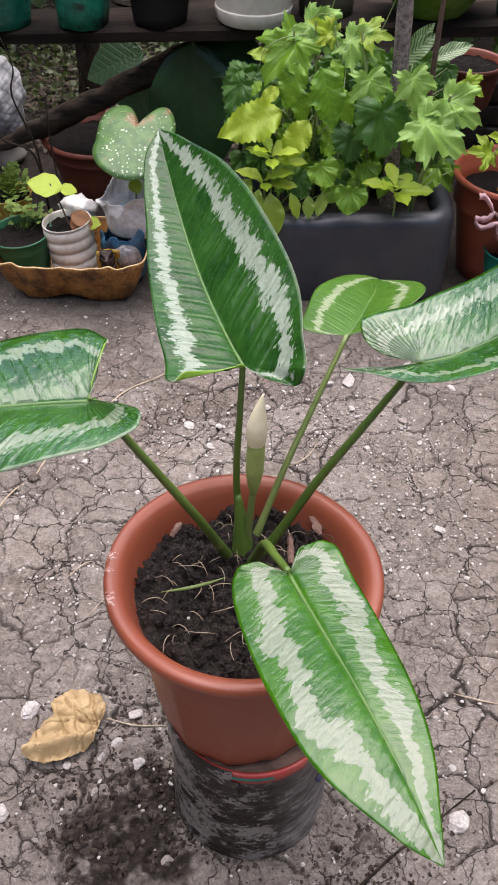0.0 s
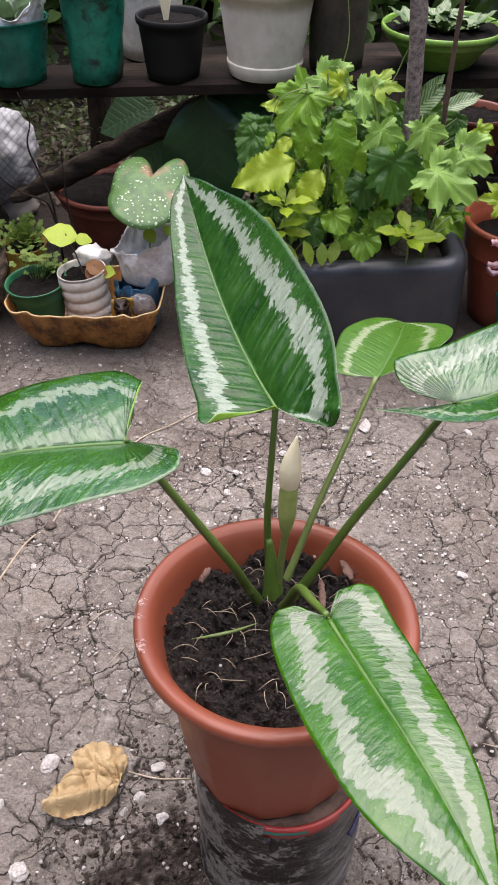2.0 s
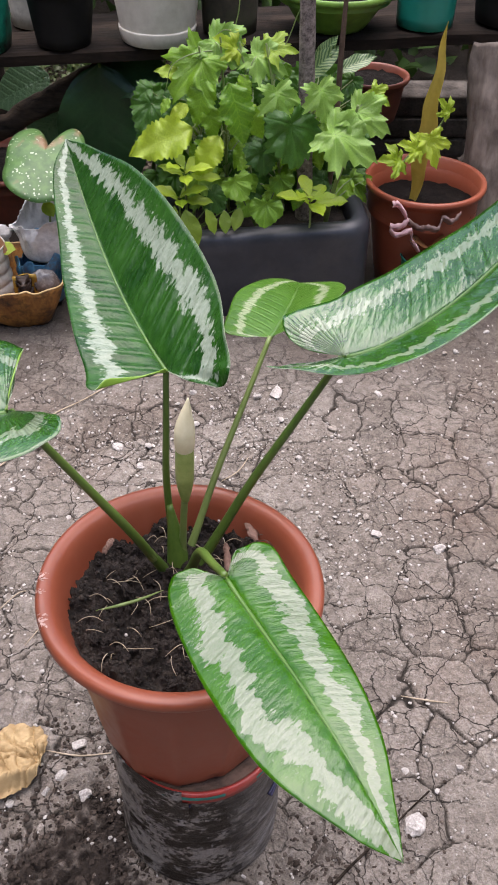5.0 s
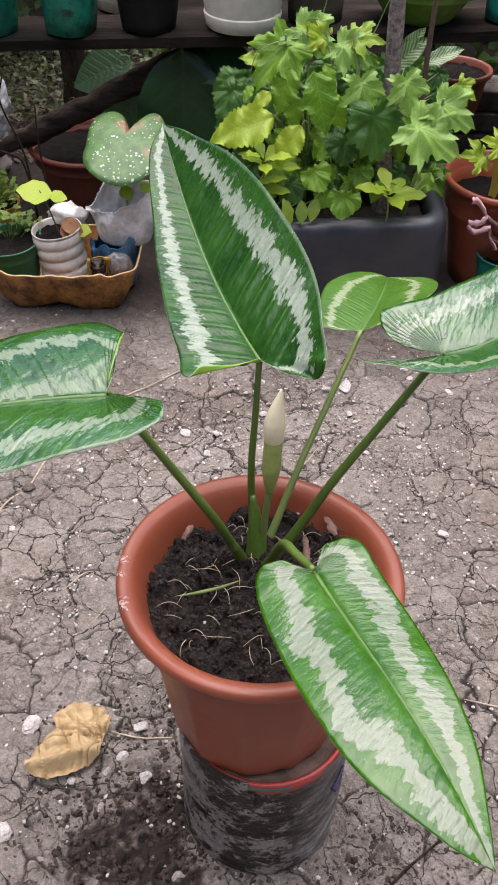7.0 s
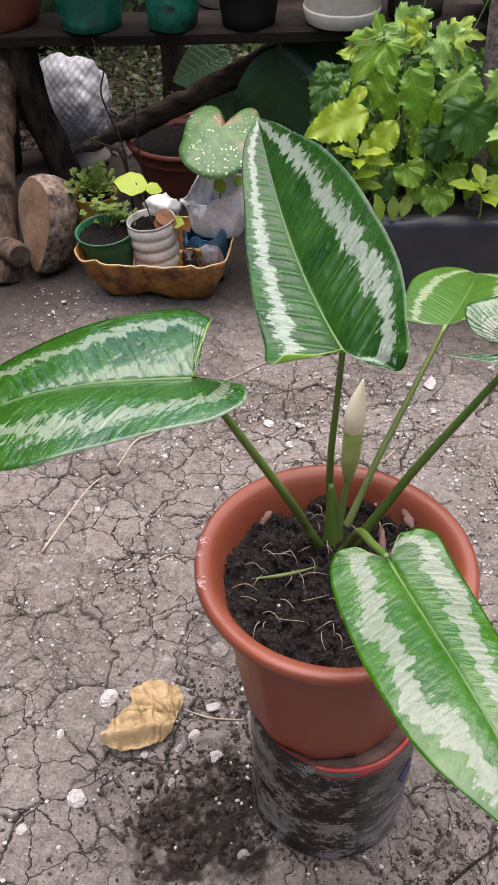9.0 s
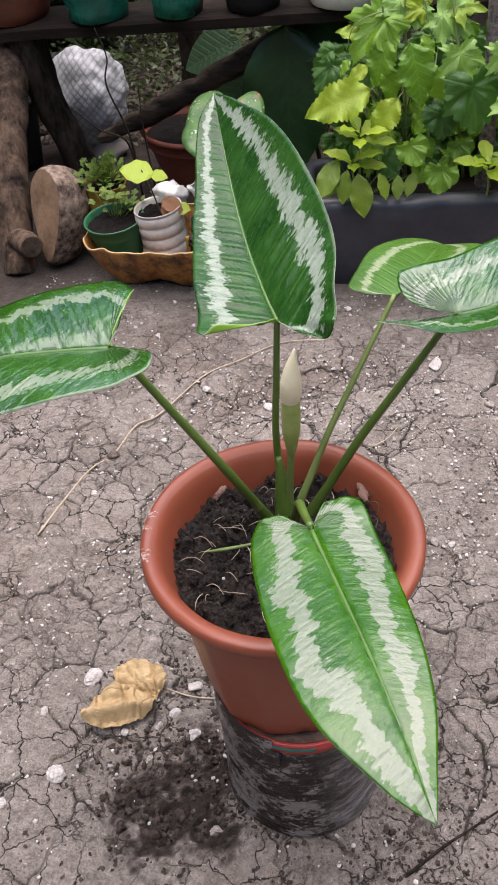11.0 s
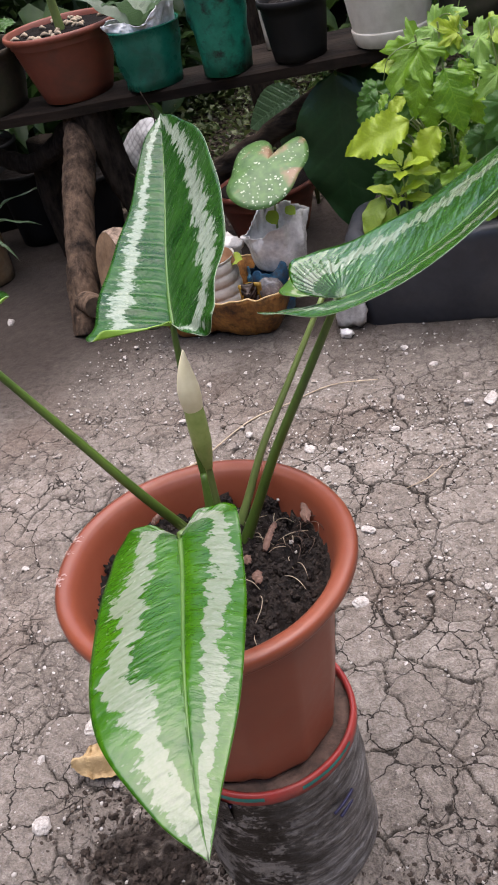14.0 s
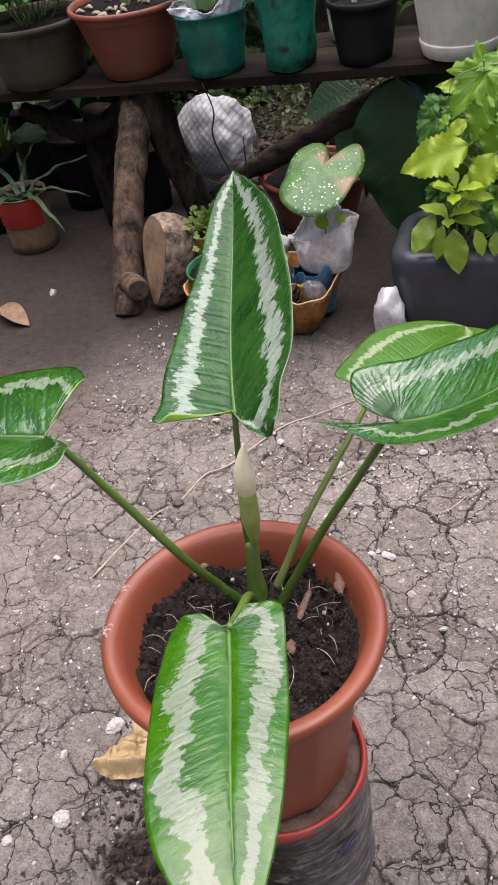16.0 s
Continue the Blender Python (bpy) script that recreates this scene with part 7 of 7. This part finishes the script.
for i in range(6):
    a = -1.9 + i * 0.22
    part("paint_drip", tube([(0.066 * math.cos(a), 0.066 * math.sin(a), 0.10), (0.064 * math.cos(a + 0.03), 0.064 * math.sin(a + 0.03), 0.07), (0.06 * math.cos(a), 0.06 * math.sin(a), 0.045 - 0.006 * (i % 3))], [0.006, 0.005, 0.002], 6, 4), RED_PAINT, redpot, "red paint run down the pot")

# ---- pots right of the tub ----
sword_pot = pot("terracotta_pot", (0.475, 1.638, 0.0), 0.068, 0.099, 0.192, TERRACOTTA, "clay-red plastic pot with a yellow sword plant on the earth", "flower pot", 0.007, soil_drop=0.045, seed=33)
sword = thing("sword_plant", (0.472, 1.645, 0.148), "single upright yellow-edged sword leaf in a clay-red pot", "plant")
put_leaf(sword, leaf_mesh("leaf", lambda t: 0.062 * (1 - t) ** 0.8 * (0.35 + 0.9 * min(1, t * 2.6)) + 0.001, SNAKE, -0.25, 0.5, 20, 3), (-0.012, 0, 0.0), (0.10, 0.05, 1), (-0.6, -1, 0.1), 0.30)
vineling = thing("vine_shoot", (0.44, 1.60, 0.16), "thin vine shoot with lime leaves over the red pot", "plant")
part("stem", tube([(-0.03, -0.03, 0.08), (-0.01, -0.02, 0.10), (0.03, 0, 0.13), (0.045, 0, 0.16)], [0.002, 0.0018, 0.001], 6, 6), PETIOLE_PALE, vineling)
for b, w, s in (((0.0, -0.02, 0.105), (-0.8, -0.3, 0.5), 0.04), ((0.02, -0.01, 0.12), (0.3, -0.5, -0.9), 0.05), ((0.045, 0, 0.16), (-0.5, -0.2, 0.8), 0.03), ((-0.03, -0.03, 0.09), (-0.6, -0.4, 0.3), 0.045)):
    put_leaf(vineling, LIME_VINE, b, w, (0, -0.7, 0.7), s)
pot("teal_cup_pot", (0.483, 1.565, 0.0), 0.036, 0.05, 0.085, BRIGHT_TEAL, "small teal plastic cup planted with a frilled pink plant", "flower pot", 0.001, seed=35, lip_h=0.004)


PINK_DUSK = foliage("dusky_pink_leaf", (0.16, 0.10, 0.09), (0.34, 0.23, 0.21), 0.5)


def frill():
    p = thing("frilled_begonia", (0.476, 1.56, 0.07), "plant with dark leaves edged in pink frills", "plant")
    r = random.Random(9)
    edges = (((0.388, 0.196), (0.400, 0.192), (0.414, 0.172), (0.405, 0.158), (0.389, 0.152), (0.400, 0.142), (0.424, 0.150), (0.428, 0.130), (0.441, 0.114)),
             ((0.418, 0.166), (0.439, 0.150), (0.452, 0.156), (0.469, 0.152), (0.476, 0.168), (0.490, 0.166), (0.502, 0.180)))
    for i, line in enumerate(edges):
        pts = curve_points([(x - 0.465, -0.03 + 0.006 * math.sin(k * 2.0), z - 0.07) for k, (x, z) in enumerate(line)], 8)
        verts, faces = [], []
        for k, q in enumerate(pts):
            wave = 0.0022 * math.sin(k * 1.3)
            verts += [q + Vector((0.0, wave, 0.0045)), q + Vector((0.0010, -0.003, 0.0)), q + Vector((0.002, 0.001 - wave, -0.0045)), q + Vector((0.003, 0.014, -0.014))]
        for k in range(len(pts) - 1):
            for c in range(3):
                faces.append((k * 4 + c, k * 4 + c + 1, k * 4 + c + 5, k * 4 + c + 4))
        o = part("frilled_leaf", (verts, faces), PINK if i == 0 else PINK_DUSK, p, "crinkled pink leaf edge")
        t = o.modifiers.new("thickness", "SOLIDIFY")
        t.thickness = 0.0016
        put_leaf(p, RUST_LEAF, (0.0, 0.0, 0.03), (-0.4 + 0.6 * i, -0.5, 0.8), (0, -0.4, 1), 0.05)
    stems_to(p, (0, 0, 0), (-0.03, -0.02, 0.06), 0.0015, STEM_RED)


frill()

# ---- left of the post, and things under the shelf ----
can = pot("paint_tin", (-0.892, 1.735, 0.0), 0.052, 0.054, 0.125, TIN, "rusty white and red paint tin used as a pot", "tin", 0.001, seed=37, lip_h=0.004)
part("paint_patch", (lambda g: (g[0], [q for q in g[1] if -0.95 < math.atan2(g[0][q[0]][1], g[0][q[0]][0]) + math.pi / 2 < 1.15]))(lathe([(0.0546, 0.062), (0.0551, 0.064), (0.0556, 0.12)], 40)), RED_PAINT, can, "red painted patch")
strap = thing("strap_plant", (-0.892, 1.735, 0.11), "plant with long arching grey-green strap leaves in a tin", "plant")
for i in range(7):
    a = i * 2.4
    put_leaf(strap, STRAP_LEAF, (0.01 * math.cos(a), 0.01 * math.sin(a), 0), (math.cos(a), math.sin(a) - 0.25, 0.9), (-math.cos(a), -math.sin(a), 1.2), (0.15 + 0.03 * (i % 3),) * 3)
strewn("dead_leaf", (lambda: ([(0.05 * (i / 10 - 0.5) * 2, 0.022 * math.sin(math.pi * max(0.04, i / 10)) * j, 0.012 + 0.008 * math.sin(i * 0.5) + 0.01 * abs(j) * math.sin(i * 0.3)) for i in range(11) for j in (-1, -0.5, 0, 0.5, 1)],
                              [(i * 5 + j, i * 5 + j + 1, i * 5 + j + 6, i * 5 + j + 5) for i in range(10) for j in range(4)]))(), DEAD_BROWN, (-0.765, 1.438, 0.0), "curled dead brown leaf lying on the earth", "leaf", turn=-20)
for x, y, r, h in ((-0.70, 1.93, 0.062, 0.15), (-0.86, 1.95, 0.07, 0.17), (-1.03, 1.82, 0.075, 0.17), (-1.02, 2.05, 0.08, 0.2)):
    pot("nursery_pot", (x, y, 0.0), r * 0.8, r, h, BLACK_PLASTIC, "black nursery pot standing in the shade under the shelf", "flower pot", 0.003, seed=int(x * -50), group="black pots under the shelf")
shade_plant = thing("broad_leaved_plant", (-1.0, 1.86, 0.15), "dark green broad-leaved plant in a black pot under the shelf", "plant")
for i in range(9):
    a = i * 2.4
    b3 = (0.04 * math.cos(a), 0.04 * math.sin(a), 0.05 + 0.015 * i)
    stems_to(shade_plant, (0, 0, 0), b3, 0.003, PETIOLE)
    put_leaf(shade_plant, DEEP_LEAF, b3, (math.cos(a), math.sin(a) - 0.3, 0.1), (0, -0.4, 1), 0.11)


def net_material():
    m, nt, bs = material("white_net_sack")
    sep = nt.nodes.new("ShaderNodeSeparateXYZ")
    link(nt, coords(nt), sep.inputs[0])
    n1, n2 = noise_tex(nt, 25, 4), noise_tex(nt, 160, 3)
    x = math_node(nt, "ADD", sep.outputs[0], math_node(nt, "MULTIPLY", n1, 0.012))
    cords = []
    for sign in (1.0, -1.0):
        w = math_node(nt, "SINE", math_node(nt, "MULTIPLY", math_node(nt, "MULTIPLY_ADD", sep.outputs[2], sign * 0.9, x), 210.0))
        cords.append(math_node(nt, "ABSOLUTE", w))
    puff = math_node(nt, "POWER", math_node(nt, "MULTIPLY", cords[0], cords[1]), 0.4)
    col = mix(nt, puff, (0.22, 0.225, 0.225), mix(nt, n2, (0.34, 0.35, 0.35), (0.56, 0.57, 0.57)))
    link(nt, col, bs.inputs["Base Color"])
    bs.inputs["Roughness"].default_value = 0.6
    bump(nt, bs, math_node(nt, "ADD", puff, math_node(nt, "MULTIPLY", n2, 0.4)), 0.35, 0.003)
    return m


NET = net_material()
sack = thing("net_sack", (-0.545, 2.00, 0.0), "lumpy grey-white woven net sack, full, standing behind the shelf", "sack")
sv, sf = rock(1.0, 41, 0.16, 1.0, 5)
quilt = []
for x, y, z in sv:
    a = math.atan2(y, x)
    k = 1 + 0.016 * (abs(math.sin(11 * a + 15 * z)) * abs(math.sin(11 * a - 15 * z))) ** 0.5 + 0.10 * noise.noise((x * 1.6, y * 1.6, z * 1.6)) + 0.04 * noise.noise((x * 5, y * 5, z * 5))
    quilt.append((x * 0.092 * k, y * 0.07 * k, z * 0.10 * k + 0.125))
part("body", (quilt, sf), NET, sack)
strewn("cushion_stone", rock(0.045, 52, 0.3, 0.6, 3), GREYSTONE, (-0.52, 1.99, 0.012), "grey stone lying under the sack", "stone")
strewn("plastic_bag", crumple(0.024, 0.02, 0.045, 45, 0.4), SILVER_FOIL, (-0.040, 1.488, 0.046), "crumpled white plastic bag beside the tub", "bag")
strewn("plastic_bag", crumple(0.012, 0.010, 0.008, 47, 0.5), SILVER_FOIL, (-0.045, 1.463, 0.006), "small scrap of white plastic on the earth", "bag")
pot("clay_bowl", (-0.290, 1.90, 0.0), 0.075, 0.108, 0.115, TERRACOTTA_DARK, "wide clay-red plastic bowl of soil under the shelf", "bowl", 0.007, seed=49, soil_drop=0.02)
pot("clay_bowl", (0.44, 2.05, 0.14), 0.055, 0.07, 0.09, TERRACOTTA_DARK, "wide clay-red plastic bowl of soil behind the shelf", "bowl", 0.006, seed=51, soil_drop=0.015)
# stone colour darkened to stand in for the shade behind the pots
SHADE_STONE = mottled("shaded_stone", (0.035, 0.03, 0.025), (0.12, 0.105, 0.09), 30, 0.9, 200, 0.004, 0.8, 0.2)
for k in range(4):
    strewn("stacked_block", rounded_box(0.30, 0.1, 0.045, 0.012, 0.012, 0.05, 0.0, 0, 4, k), SHADE_STONE, (0.50 + 0.01 * k, 2.10, 0.0 + 0.046 * k), "weathered grey block in a low stack behind the pots", "block", "stacked blocks")
lying("bare_twig", [(-0.325, 1.60, 0.10), (-0.333, 1.60, 0.214), (-0.36, 1.60, 0.299), (-0.352, 1.60, 0.345), (-0.365, 1.60, 0.39)], [0.0022, 0.0017, 0.001], DARK_BARK, "thin bare dead twig rising beside the herbs", "twig")
lying("bare_twig", [(-0.33, 1.60, 0.17), (-0.343, 1.60, 0.208), (-0.385, 1.60, 0.225), (-0.422, 1.60, 0.257)], [0.002, 0.0016, 0.001], DARK_BARK, "thin bare dead twig rising beside the herbs", "twig")
lying("bare_twig", [(-0.30, 1.60, 0.12), (-0.307, 1.60, 0.225), (-0.306, 1.60, 0.302)], [0.0018, 0.0015, 0.001], DARK_BARK, "thin bare dead twig rising beside the herbs", "twig")



# ---- growth behind: litter, low herbs, hedge ----
def scatter(name, mesh_kind, count, box, size, mat, seed, label, category, up_lo=0.2, flat=False):
    r = np.random.RandomState(seed)
    verts, faces = [], []
    for k in range(count):
        x, y, z = (r.uniform(a, b) for a, b in box)
        s = r.uniform(*size)
        a, b, c = r.rand() * 6.28, (r.uniform(-0.3, 0.3) if flat else r.uniform(-1.1, 0.7)), r.uniform(-0.7, 0.7)
        m = Euler((b, c * (0.3 if flat else 1), a)).to_matrix()
        n = len(verts)
        w = s * r.uniform(0.25, 0.42)
        for p in ((0, 0, 0), (w, s * 0.4, 0.12 * s), (0, s * 0.45, 0), (-w, s * 0.4, 0.12 * s), (w * 0.6, s * 0.75, 0.05 * s), (-w * 0.6, s * 0.75, 0.05 * s), (0, s, -0.15 * s)):
            q = m @ Vector(p)
            verts.append((x + q.x, y + q.y, max(0.002, z + q.z)))
        faces += [(n, n + 1, n + 2), (n, n + 2, n + 3), (n + 2, n + 1, n + 4), (n + 2, n + 4, n + 6), (n + 2, n + 6, n + 5), (n + 2, n + 5, n + 3)]
    ob = mesh_object(name, verts, faces, mat)
    tagged(ob, label, category, kind="stuff")


scatter("leaf_litter", 0, 9000, ((-1.3, 0.25), (2.04, 3.0), (0.002, 0.02)), (0.008, 0.022), LITTER, 1, "brown dry leaf litter covering the ground behind", "litter", flat=True)
scatter("low_herbs", 0, 5000, ((-1.2, 0.2), (2.15, 2.75), (0.0, 0.13)), (0.008, 0.024), FAR_HERB, 2, "low green herbs among the litter behind", "herbs")
scatter("undergrowth", 0, 2600, ((-1.7, 1.8), (2.6, 3.3), (0.0, 0.75)), (0.04, 0.10), HEDGE, 3, "dense dark undergrowth behind the shelf", "undergrowth")
scatter("shaded_bushes", 0, 3000, ((-2.0, -0.66), (2.1, 2.9), (0.0, 1.0)), (0.05, 0.12), HEDGE, 6, "dense dark bushes behind the end of the shelf", "bushes")
# hedge added out of view to keep the low sky off leaves and background
scatter("hedge", 0, 7000, ((-2.9, 2.9), (3.4, 4.4), (0.0, 1.6)), (0.08, 0.2), HEDGE, 4, "tall dense dark hedge, unseen, added to block the sky behind", "hedge")

# plain mossy walls, added out of sight to close the yard and block low sky
UNSEEN_WALL = mottled("mossy_unseen_wall", (0.05, 0.052, 0.04), (0.12, 0.115, 0.095), 3, 0.9, 30, 0.01, 0.8)
for name, x0, x1, y0, y1 in (("unseen_wall_south", -3.2, 3.2, -2.3, -2.1), ("unseen_wall_west", -3.2, -3.0, -2.1, 4.6), ("unseen_wall_east", 3.0, 3.2, -2.1, 4.6), ("unseen_wall_north", -3.2, 3.2, 4.6, 4.8)):
    z0, z1 = -0.05, {"unseen_wall_north": 1.9, "unseen_wall_south": 2.2}.get(name, 3.0)
    box = [(x0, y0, z0), (x1, y0, z0), (x1, y1, z0), (x0, y1, z0), (x0, y0, z1), (x1, y0, z1), (x1, y1, z1), (x0, y1, z1)]
    w = mesh_object(name, box, [(3, 2, 1, 0), (4, 5, 6, 7), (0, 1, 5, 4), (1, 2, 6, 5), (2, 3, 7, 6), (3, 0, 4, 7)], UNSEEN_WALL, None, False)
    tagged(w, "plain mossy wall, unseen, added to close the yard and block low sky", "wall", kind="structure")
